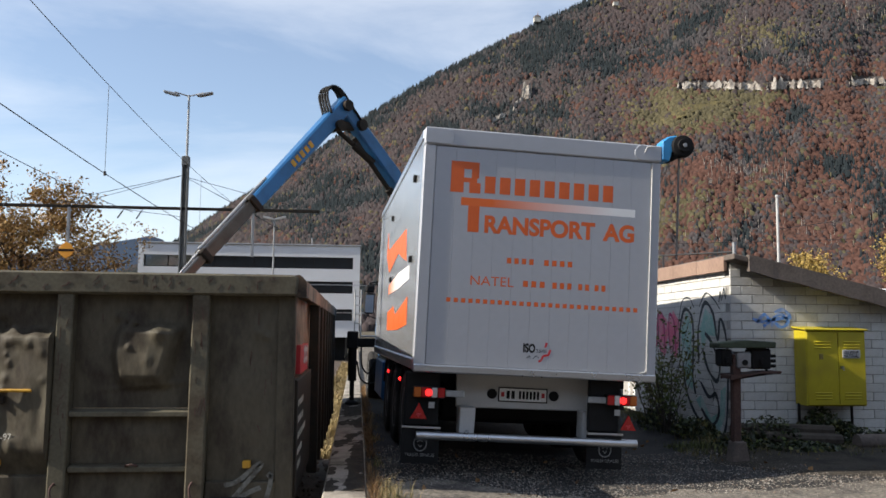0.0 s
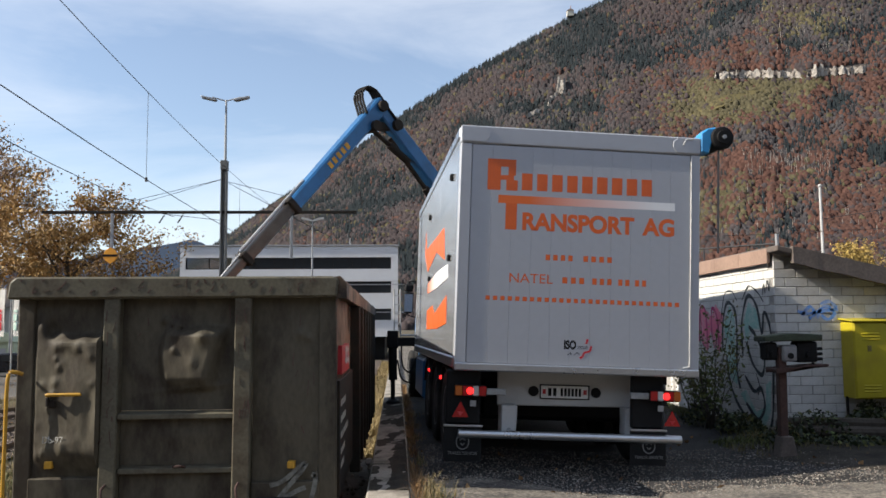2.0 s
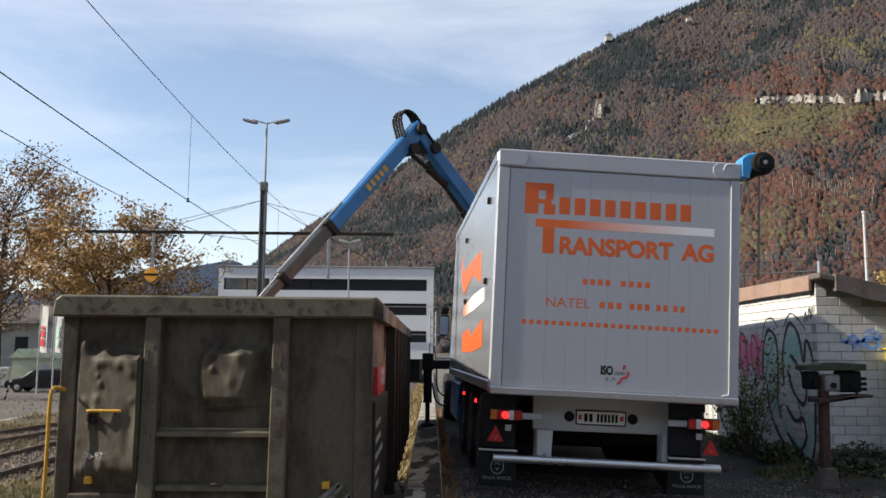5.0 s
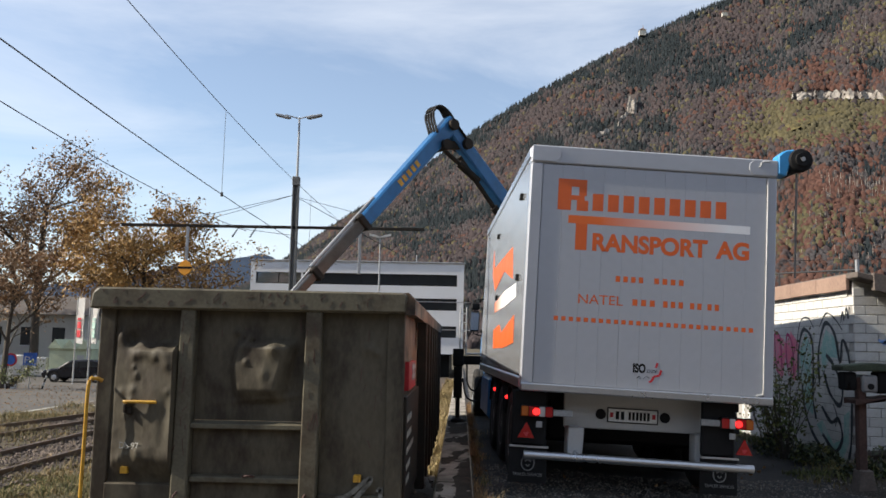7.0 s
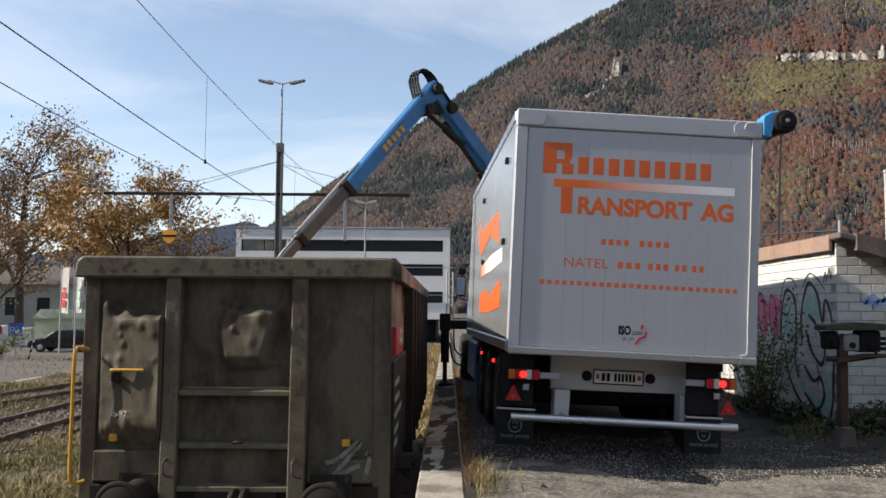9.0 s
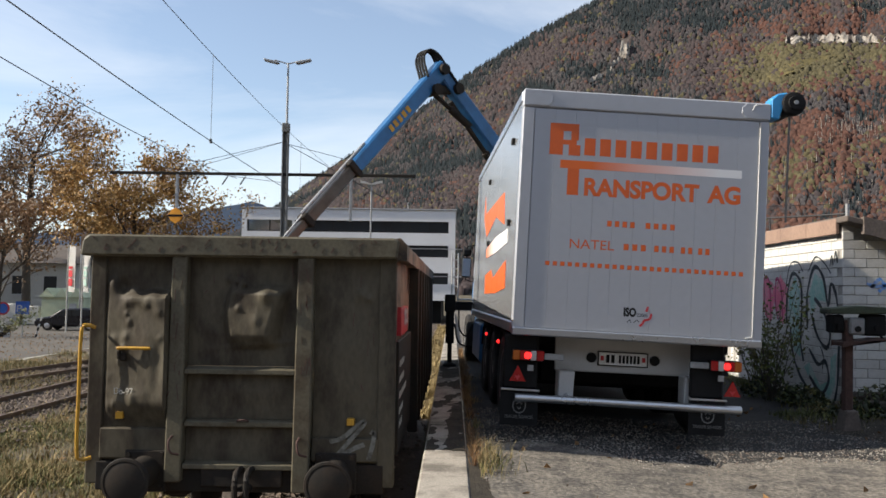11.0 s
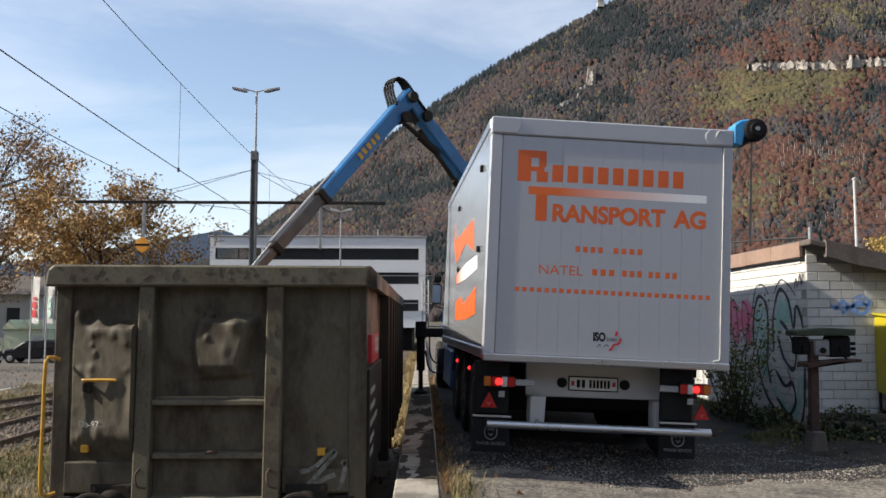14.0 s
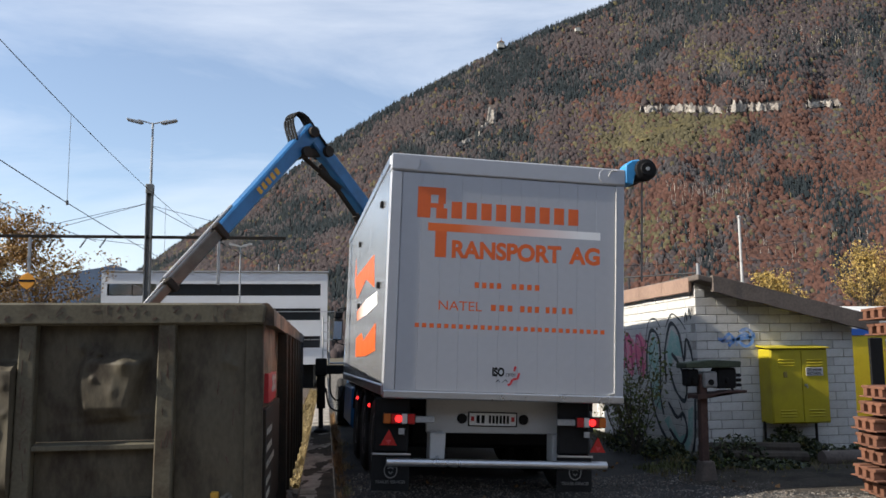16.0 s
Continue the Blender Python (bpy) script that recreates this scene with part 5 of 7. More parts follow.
for i in range(5):
    rod(bm, (-0.02, 17.1, 1.4 + i * 0.18), (0.10, 17.1, 1.4 + i * 0.18), 0.011, 6)
rod(bm, (0.1, 17.1, 1.32), (0.9, 17.0, 1.32), 0.02, 8)
part("ladder", bm, M["white"], crane, "small white access ladder")

# ---- mountain ----
CAMP = Vector((0, 0, 1.45))
# skyline as seen from the yard: sideways and upward slopes per metre ahead
SKY = [(-0.52, 0.02), (-0.40, 0.03), (-0.30, 0.045), (-0.245, 0.072), (-0.19, 0.112), (-0.148, 0.143), (-0.065, 0.198), (0.015, 0.259), (0.09, 0.308), (0.124, 0.327), (0.164, 0.349), (0.21, 0.375), (0.268, 0.405), (0.343, 0.437), (0.42, 0.478), (0.56, 0.53), (0.75, 0.53), (1.0, 0.42), (1.35, 0.34)]


def skyline(u):
    for (a, b), (c, d) in zip(SKY, SKY[1:]):
        if u <= c:
            t = (u - a) / (c - a)
            return b + (d - b) * t
    return SKY[-1][1]


def slope_point(u, v):
    """The mountain side: u sideways, v from foot (0) to ridge (1)."""
    ridge_y = 2000 + 250 * (u - 0.2)
    foot_y = 1050 - 420 * max(0.0, u - 0.05)
    k = v ** 0.92
    y = foot_y + (ridge_y - foot_y) * k
    h = skyline(u) * ridge_y
    z = -2 + h * v ** 1.12
    gully = noise.noise(Vector((u * 9 + v * 1.2, v * 2.0, 0.0))) * 46 + noise.noise(Vector((u * 24, v * 6, 4.0))) * 20
    y += gully * math.sin(math.pi * min(1, v)) ** 0.8
    z += 9 * noise.noise(Vector((u * 30, v * 14, 9))) * min(1.0, 4 * v) * (1 - v)
    return Vector((u * y, y, z))


NU, NV = 150, 70
us = [-0.52 + (1.87) * i / NU for i in range(NU + 1)]
pts, faces = [], []
for i, u in enumerate(us):
    for j in range(NV + 1):
        pts.append(slope_point(u, j / NV))
    r = slope_point(u, 1.0)
    pts.append(Vector((r.x * 1.25, r.y * 1.25 + 300, r.z * 0.5)))
for i in range(NU):
    for j in range(NV + 1):
        a = i * (NV + 2) + j
        faces.append((a, a + NV + 2, a + NV + 3, a + 1))
me = bpy.data.meshes.new("mountain")
me.from_pydata(pts, [], faces)
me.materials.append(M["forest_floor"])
me.shade_smooth()
tagged(new("mountain", me), "steep forested mountain side in autumn colours", "mountain", kind="structure")


def clump(kind, rnd):
    """One far tree as a small uneven form: list of points and faces, one metre tall."""
    k = 5
    pts, fs = [], []
    if kind == "conifer":
        for r, z in ((0.24, 0.02), (0.18, 0.40)):
            o = len(pts)
            a0 = rnd.random() * 6
            pts += [(r * rnd.uniform(0.75, 1.2) * math.cos(a0 + 2 * math.pi * i / k), r * rnd.uniform(0.75, 1.2) * math.sin(a0 + 2 * math.pi * i / k), z) for i in range(k)]
            pts.append((0, 0, z + 0.60))
            fs += [(o + i, o + (i + 1) % k, o + k) for i in range(k)]
        return pts, fs
    pts = [(rnd.uniform(-0.1, 0.1), rnd.uniform(-0.1, 0.1), 1.0)]
    rings = ((0.34, 0.82), (0.50, 0.50), (0.30, 0.08)) if kind != "bare" else ((0.26, 0.86), (0.42, 0.62), (0.16, 0.05))
    for r, z in rings:
        a0 = rnd.random() * 1.2
        pts += [(r * rnd.uniform(0.62, 1.28) * math.cos(a0 + 2 * math.pi * i / k), r * rnd.uniform(0.62, 1.28) * math.sin(a0 + 2 * math.pi * i / k), z * rnd.uniform(0.8, 1.15)) for i in range(k)]
    fs = [(0, 1 + i, 1 + (i + 1) % k) for i in range(k)]
    for ring in range(2):
        o = 1 + ring * k
        for i in range(k):
            fs.append((o + i, o + k + i, o + k + (i + 1) % k, o + (i + 1) % k))
    return pts, fs


def height_for(u, slope):
    """The v at which the slope is seen at that rise per metre ahead."""
    lo, hi = 0.02, 1.0
    for _ in range(24):
        m = (lo + hi) / 2
        p = slope_point(u, m)
        lo, hi = (m, hi) if (p.z - 1.45) / p.y < slope else (lo, m)
    return lo


# pale rock: first and last u, rise at both ends, height, seed
CLIFFS = [(0.392, 0.502, 0.303, 0.305, 0.0115, 1), (0.508, 0.585, 0.305, 0.312, 0.013, 2), (0.618, 0.668, 0.315, 0.320, 0.012, 3),
          (0.1955, 0.2075, 0.280, 0.286, 0.026, 4), (0.158, 0.180, 0.250, 0.263, 0.008, 5), (0.183, 0.196, 0.266, 0.280, 0.008, 6)]


def on_cliff(u, rise):
    return any(a < u < b and 0 < rise - (r0 + (r1 - r0) * (u - a) / (b - a)) + 0.006 < h + 0.004 for a, b, r0, r1, h, _ in CLIFFS)


def zone(u, rise, cu, cr, su, sr):
    return math.exp(-((u - cu) / su) ** 4 - ((rise - cr) / sr) ** 4)


def woods(count, seed):
    rnd = random.Random(seed)
    made = {k: ([], []) for k in ("conifer", "beech", "larch", "russet", "bare")}
    shapes = {k: [clump(k, rnd) for _ in range(24)] for k in made}
    for _ in range(count):
        v = 1 - rnd.random() ** 0.85 if rnd.random() < 0.96 else 1.0 - rnd.random() * 0.02
        u = rnd.uniform(-0.30, 0.78)
        p = slope_point(u, v)
        rise = (p.z - 1.45) / p.y
        if on_cliff(u, rise):
            continue
        # thinner behind the truck and the low buildings, where the wood is out of sight
        if (0.11 < u < 0.35 and rise < 0.20 or rise < 0.05) and rnd.random() < 0.8:
            continue
        a = noise.noise(Vector((u * 9 + v * 3, v * 7 - u * 4, 1)))
        b = noise.noise(Vector((u * 34 + v * 9, v * 16, 6)))
        c = noise.noise(Vector((u * 17 - v * 5, v * 10, 30)))
        clearing = zone(u, rise, 0.415 + 1.1 * (rise - 0.27), 0.272, 0.085, 0.030)
        upper = zone(u, rise, 0.515, 0.372, 0.05, 0.026)
        lower = zone(u, rise, 0.42, 0.135, 0.08, 0.035)
        thicket = zone(u, rise, 0.555, 0.268, 0.022, 0.014) + zone(u, rise, 0.60, 0.205, 0.02, 0.016) + zone(u, rise, 0.26, 0.35, 0.06, 0.035) * 0.6
        east = smooth01((u - 0.24) / 0.16) * smooth01((0.40 - rise) / 0.1)
        score = {
            "conifer": 0.18 + 1.2 * a + 1.0 * b + 1.2 * thicket - 0.9 * clearing - 0.05 * east + (0.5 if v > 0.965 else 0),
            "larch": -0.18 + 1.05 * clearing + 0.18 * east + 0.6 * upper + 0.6 * lower + 0.9 * c * east,
            "russet": -0.30 + 0.95 * east + 0.9 * b + 0.5 * c - 0.5 * clearing,
            "beech": 0.22 + 0.5 * c - 0.5 * a,
            "bare": 0.08 - 0.9 * b + 0.5 * a - 0.3 * clearing,
        }
        kind = max(score, key=lambda k: score[k] + rnd.gauss(0, 0.33))
        h = rnd.uniform(8, 15) * {"conifer": 1.35, "bare": 0.95}.get(kind, 1.0)
        w = h * rnd.uniform(0.58, 0.92) * {"bare": 0.8, "conifer": 0.85}.get(kind, 1.0)
        sp, sf = rnd.choice(shapes[kind])
        vs, fs = made[kind]
        o = len(vs)
        turn = rnd.random() * 6.3
        ca, sa = math.cos(turn), math.sin(turn)
        vs.extend([(p.x + w * (x * ca - y * sa), p.y + w * (x * sa + y * ca), p.z - 1.5 + h * z) for x, y, z in sp])
        fs.extend([tuple(o + i for i in f) for f in sf])
    words = {"conifer": "dark conifers scattered over the mountain side", "beech": "brown autumn beech woods on the mountain", "larch": "yellowing larches on open slopes", "russet": "russet autumn trees on the mountain", "bare": "bare grey-brown trees on the slope"}
    for kind, (vs, fs) in made.items():
        me = bpy.data.meshes.new("woods")
        me.from_pydata(vs, [], fs)
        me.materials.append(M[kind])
        # leaves face every way, so a crown shades more softly than a solid form
        me.shade_smooth()
        me.normals_split_custom_set_from_vertices([(n.vector * 0.55 + Vector((-0.10, -0.35, 0.50))).normalized() for n in me.vertex_normals])
        tagged(new(kind + "_woods", me), words[kind], "woods", kind="stuff")


woods(106000, 11)
for a, b, r0, r1, h, seed in CLIFFS:       # pale broken rock standing out of the slope
    rnd = random.Random(seed)
    bm = B()
    n = max(6, round((b - a) / 0.0022))
    m = max(3, round(h / 0.0028))
    grid = []
    step = 0.0
    for i in range(n + 1):
        u = a + (b - a) * i / n
        step = 0.0 if rnd.random() < 0.3 else step + rnd.uniform(1.0, 3.4)
        base = r0 + (r1 - r0) * i / n + 0.003 * noise.noise(Vector((i * 0.35, seed, 0)))
        tall = h * (0.62 + 0.5 * abs(noise.noise(Vector((i * 0.27, seed * 3, 2)))) * 2.0) * (0.35 if i in (0, n) else 1)
        foot = slope_point(u, height_for(u, base))
        col = []
        for j in range(m + 1):
            y = foot.y - 9 - min(step, 9) + 1.2 * j + rnd.uniform(-1.5, 1.5)
            col.append(bm.verts.new(((u + rnd.uniform(-0.0008, 0.0008)) * y, y, 1.45 + (base + tall * (j + rnd.uniform(-0.3, 0.3) * (0 < j < m)) / m) * y)))
        y = foot.y + 25
        col.append(bm.verts.new((u * y, y, col[-1].co.z - 2)))
        grid.append(col)
    for i in range(n):
        if noise.noise(Vector((i * 0.42, seed * 7, 5))) < -0.22:
            continue
        for j in range(m + 1):
            bm.faces.new((grid[i][j], grid[i + 1][j], grid[i + 1][j + 1], grid[i][j + 1]))
    loose = [w for w in bm.verts if not w.link_faces]
    bmesh.ops.delete(bm, geom=loose, context="VERTS")
    solo("rock_cliff", bm, M["cliff"], "pale broken limestone cliff among the trees", "cliff", kind="structure")
# pale bare stems standing in rows on the open ground
rnd = random.Random(71)
vs, fs = [], []
for u0, u1, k0, k1, count in ((0.42, 0.53, 0.178, 0.210, 120), (0.60, 0.74, 0.385, 0.425, 90), (0.36, 0.70, 0.10, 0.16, 90), (0.44, 0.58, 0.33, 0.39, 60)):
    for _ in range(count):
        u = rnd.uniform(u0, u1)
        p = slope_point(u, height_for(u, rnd.uniform(k0, k1))) + Vector((0, -7, 0))
        h, w, lean = rnd.uniform(9, 17), rnd.uniform(0.18, 0.4), rnd.uniform(-0.7, 0.7)
        o = len(vs)
        for k, z in ((1.0, 0), (0.4, h)):
            vs += [(p.x + lean * (z > 0) + w * k * x, p.y + w * k * y, p.z + z) for x, y in ((-1, -1), (1, -1), (1, 1), (-1, 1))]
        fs += [(o + i, o + (i + 1) % 4, o + 4 + (i + 1) % 4, o + 4 + i) for i in range(4)]
me = bpy.data.meshes.new("bare_stems")
me.from_pydata(vs, [], fs)
me.materials.append(M["pale_stem"])
tagged(new("bare_stems", me), "pale bare stems between the autumn trees", "tree stems", kind="stuff")
# open meadow strips
for a, b, c, d in ((0.40, height_for(0.40, 0.270), 0.05, 0.014), (0.70, height_for(0.70, 0.205), 0.035, 0.016)):
    bm = B()
    g = [[bm.verts.new(slope_point(a + c * (i / 8 - 1) * (1 - 0.25 * abs(j / 5 - 1)), b + d * (j / 5 - 1) * (1 - 0.6 * abs(i / 8 - 1))) + Vector((0, -5, 6.0))) for j in range(11)] for i in range(17)]
    for i in range(16):
        for j in range(10):
            bm.faces.new((g[i][j], g[i + 1][j], g[i + 1][j + 1], g[i][j + 1]))
    solo("hill_meadow", bm, M["meadow"], "yellow-green meadow strip on the mountain", "meadow", kind="structure", smooth=True)


def hill_house(name, p, w, h, label, turret):
    t = thing(name, label, "house")
    bm = B()
    box(bm, p.x - w, p.x + w, p.y - w * 0.8, p.y + w * 0.8, p.z, p.z + h)
    part("wall", bm, M["cream"], t)
    bm = B()
    prism(bm, [(p.x - w - 1, p.z + h), (p.x + w + 1, p.z + h), (p.x, p.z + h + 5)], 1, p.y - w * 0.8 - 1, p.y + w * 0.8 + 1)
    if turret:
        rod(bm, (p.x + 2, p.y, p.z + h + 2), (p.x + 2, p.y, p.z + h + 15), 2, 6, 0.3)
    part("roof", bm, M["brown_fascia"], t)


hill_house("ridge_lodge", slope_point(0.213, 1.0) + Vector((0, -10, 6)), 8, 13, "tiny pale lodge with a turret on the ridge", True)
hill_house("hill_house", slope_point(0.312, height_for(0.312, 0.398)) + Vector((0, -12, 10)), 6, 9, "tiny pale house high in the woods", False)
# unseen ridge added behind the viewer to dim the sky's fill light
bm = B()
n = 48
rows = []
for i in range(n + 1):
    az = math.pi * (1.02 + 0.96 * i / n)
    w = math.sin(math.pi * i / n)
    k = 0.08 + 0.18 * w ** 0.5 + 0.05 * noise.noise(Vector((i * 0.33, 0, 12)))
    rows.append([bm.verts.new((math.cos(az) * y, math.sin(az) * y, -2 + z)) for y, z in ((700, 0), (1050, 1050 * k * 0.45), (1500, 1500 * k), (2100, 200))])
for a, b in zip(rows, rows[1:]):
    for j in range(3):
        bm.faces.new((a[j], b[j], b[j + 1], a[j + 1]))
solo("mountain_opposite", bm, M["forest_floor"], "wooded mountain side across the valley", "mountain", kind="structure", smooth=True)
# far hills closing the valley, distance haze put into their blue colour
bm = B()
n = 60
top = []
for i in range(n + 1):
    u = -0.75 + 0.85 * i / n
    h = 0.105 - 0.55 * abs(u + 0.235) * (u > -0.235) - 0.16 * abs(u + 0.235) * (u <= -0.235) + 0.006 * noise.noise(Vector((i * 0.4, 0, 0))) + 0.003 * noise.noise(Vector((i * 1.7, 3, 0)))
    h = max(h, 0.03)
    top.append((bm.verts.new((u * 2900, 2900, -5)), bm.verts.new((u * 4000, 4000, 4000 * h))))
for a, b in zip(top, top[1:]):
    bm.faces.new((a[0], b[0], b[1], a[1]))
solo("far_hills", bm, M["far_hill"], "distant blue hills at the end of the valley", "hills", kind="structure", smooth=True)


# ---- office building behind the tracks ----
office = thing("office_building", "white three-storey office building with long window bands", "building")
bm = B()
X0, X1, YF = -18.86, 0.16, 75.0
bands = [(7.75, 8.72), (5.62, 6.72), (3.2, 4.58), (0.75, 2.2)]     # solid strips
for z0, z1 in bands:
    box(bm, X0, X1, YF, YF + 0.35, z0, z1)
for x0, x1, z0, z1 in ((X0, X0 + 0.45, 6.7, 7.77), (-14.35, -14.2, 6.7, 7.77), (-0.45, X1, 6.7, 7.77), (X0, X0 + 0.45, 4.55, 5.65), (-0.45, X1, 4.55, 5.65), (X0, X0 + 0.45, 2.18, 3.22), (-0.45, X1, 2.18, 3.22)):
    box(bm, x0, x1, YF, YF + 0.35, z0, z1)
part("wall", bm, M["facade"], office, "white facade strips")
bm = B()
box(bm, X1 - 0.35, X1, YF + 0.36, 103, 0.75, 8.72)
part("side_wall", bm, M["facade"], office)
bm = B()
box(bm, X0 - 0.1, X1 + 0.1, YF - 0.1, 103, 8.72, 8.86, 0.03)
part("roof", bm, M["galv"], office, "flat roof edge")
# solid core, coloured dark to stand for the shade inside the rooms
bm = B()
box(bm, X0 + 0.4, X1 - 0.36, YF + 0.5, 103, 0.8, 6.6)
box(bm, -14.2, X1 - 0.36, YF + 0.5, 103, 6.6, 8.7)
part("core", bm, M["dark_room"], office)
bm = B()
box(bm, X0 + 1, X1 - 1.2, YF + 2.0, 100, -1.4, 0.76)
part("ground_floor", bm, M["black"], office, "dark recessed ground floor")
for z0, z1, xs in ((6.74, 7.75, [-18.35, -16.4, -14.4]), (6.74, 7.75, [-14.15 + 1.71 * i for i in range(9)]), (4.6, 5.62, [-18.35 + 1.79 * i for i in range(11)]), (2.22, 3.2, [-18.35 + 1.79 * i for i in range(11)])):
    for a, b in zip(xs, xs[1:]):
        win = B()
        box(win, a + 0.05, b - 0.02, YF + 0.2, YF + 0.24, z0, z1)
        win = part("window", win, M["clear_glass" if len(xs) == 3 else "glass"], office)
        bm = B()
        box(bm, a - 0.02, a + 0.05, YF + 0.16, YF + 0.28, z0, z1)
        box(bm, a + 0.05, b - 0.02, YF + 0.16, YF + 0.28, z0, z0 + 0.06)
        part("frame", bm, M["black"], win)
for z0, z1 in ((6.75, 7.7), (4.6, 5.6), (2.3, 3.2)):
    for i in range(5):
        bm = B()
        box(bm, X1, X1 + 0.02, YF + 2.5 + 5.2 * i, YF + 5.5 + 5.2 * i, z0, z1)
        part("side_window", bm, M["glass"], office)
bm = B()
box(bm, -8.6, -3.6, YF + 6, YF + 12, 8.86, 9.35, 0.03)
part("roof_plant", bm, M["galv"], office, "low metal plant box on the roof")
bm = B()
rod(bm, (-4.4, YF + 6, 8.9), (-4.4, YF + 6, 10.1), 0.05)
part("vent_pipe", bm, M["galv"], office)
bm = B()
for i in range(26):
    rod(bm, (-8.5 + i * 0.22, YF + 4, 8.86), (-8.5 + i * 0.22, YF + 4, 9.15), 0.02, 5)
rod(bm, (-8.5, YF + 4, 9.15), (-2.9, YF + 4, 9.15), 0.025, 5)
part("roof_railing", bm, M["galv"], office)
for z in (5.62, 3.2):
    bm = B()
    box(bm, -9, X1 + 0.6, YF - 0.5, YF - 0.4, z - 0.35, z - 0.28)
    part("sunshade_rail", bm, M["alu"], office)

# ---- overhead line ----
mast = thing("overhead_mast", "grey steel mast carrying lamps and overhead line", "mast")
PX, PY = -7.66, 38.0
bm = B()
for dx in (-0.11, 0.11):
    box(bm, PX + dx - 0.03, PX + dx + 0.03, PY - 0.14, PY + 0.14, -1.4, 9.02, 0.008)
box(bm, PX - 0.09, PX + 0.09, PY - 0.02, PY + 0.02, -1.4, 9.0)
box(bm, PX - 0.16, PX + 0.16, PY - 0.16, PY + 0.16, 8.6, 9.02, 0.02)
part("mast_post", bm, M["mast"], mast)
bm = B()
rod(bm, (PX + 0.03, PY, 8.6), (PX + 0.03, PY, 11.8), 0.06, 10, 0.045)
rod(bm, (PX - 0.6, PY, 11.93), (PX + 0.03, PY, 11.75), 0.03, 8)
rod(bm, (PX + 0.66, PY, 11.93), (PX + 0.03, PY, 11.75), 0.03, 8)
part("lamp_pole", bm, M["galv"], mast)
for s in (-1, 1):
    bm = B()
    prism(bm, [(PX + s * 0.35, 11.78), (PX + s * 0.5, 11.86), (PX + s * 1.08, 11.98), (PX + s * 1.06, 11.88), (PX + s * 0.5, 11.74)], 1, PY - 0.14, PY + 0.14, 0.02)
    part("lamp_head", bm, M["galv"], mast, "grey street lamp head")
bm = B()
box(bm, -15.6, -1.75, PY - 0.06, PY + 0.06, 6.62, 6.75, 0.01)
part("cross_beam", bm, M["dark_steel"], mast, "thin steel cross beam")
bm = B()
for a, b in (((PX, PY, 8.2), (-11.6, PY, 7.0)), ((PX, PY, 8.2), (-11.2, 34, 6.4)), ((PX, PY, 8.1), (-2.2, PY, 6.72)), ((PX, PY, 8.1), (-3.4, 41, 6.0)), ((PX, PY, 8.1), (-3.0, PY, 5.6)), ((-7.6, PY, 6.3), (-12.5, 36, 6.65))):
    rod(bm, a, b, 0.012, 5)
part("stay_wire", bm, M["cable"], mast)
for x in (-13.7, -11.5, -10.2, -9.4):
    bm = B()
    a, b = Vector((x, PY - 0.1, 6.6)), Vector((x - 0.18, PY - 0.4, 6.15))
    rod(bm, a, b, 0.02, 6)
    for t in (0.3, 0.5, 0.7, 0.9):
        q = a + (b - a) * t
        lathe(bm, [(0.02, -0.03), (0.06, 0.0), (0.02, 0.03)], q, 2, 8)
    part("insulator", bm, M["dark_steel"], mast, "brown ribbed insulator")
for x, z in ((-12.53, 4.4), (-4.66, 4.6)):
    bm = B()
    box(bm, x - 0.06, x + 0.06, PY - 0.06, PY + 0.06, z, 6.66, 0.01)
    part("drop_post", bm, M["galv"], mast)
sign = thing("line_sign", "orange diamond signal board with a black bar", "sign")
bm = B()
SX, SZ, SY = -12.53, 4.75, PY - 0.12
prism(bm, [(SX - 0.35 * math.cos(a) * (0.85 if k % 2 else 1.0), SZ + 0.37 * math.sin(a) * (0.85 if k % 2 else 1.0)) for k, a in enumerate([math.pi * i / 4 for i in range(8)])], 1, SY - 0.03, SY + 0.03, 0.01)
part("board", bm, M["sign_orange"], sign)
bm = B()
box(bm, SX - 0.33, SX + 0.33, SY - 0.035, SY - 0.03, SZ - 0.05, SZ + 0.05)
part("black_bar", bm, M["black"], sign)


def wire(name, p, q, r, label, sag=0.0):
    bm = B()
    tube(bm, [Vector(p) + (Vector(q) - Vector(p)) * t - Vector((0, 0, sag * 4 * t * (1 - t))) for t in [i / 16 for i in range(17)]], r, 6)
    return solo(name, bm, M["cable"], label, "wire")


def sagging(name, x, low, at, k, r, label):
    """A wire along the track, lowest at one place."""
    bm = B()
    tube(bm, [(x, y, low + k * (y - at) ** 2) for y in [-6 + 2.2 * i for i in range(21)]], r, 6)
    return solo(name, bm, M["cable"], label, "wire")


sagging("messenger_wire", -5.68, 6.86, 26.0, 0.0016, 0.008, "thin black messenger wire over the track")
sagging("contact_wire", -5.68, 4.87, 25.0, 0.0009, 0.010, "black contact wire over the track")
sagging("side_wire", -9.85, 6.24, 27.0, 0.002, 0.013, "black overhead wire over the outer track")
for y in (8.0, 19.5, 31.0):
    bm = B()
    zc, zm = 4.87 + 0.0009 * (y - 25) ** 2, 6.86 + 0.0016 * (y - 26) ** 2
    rod(bm, (-5.68, y, zc), (-5.68, y, zm), 0.006, 5)
    rod(bm, (-5.68, y, zc - 0.05), (-5.68, y, zc + 0.05), 0.03, 6)
    solo("dropper", bm, M["cable"], "thin wire dropper between overhead wires", "wire", group="droppers")



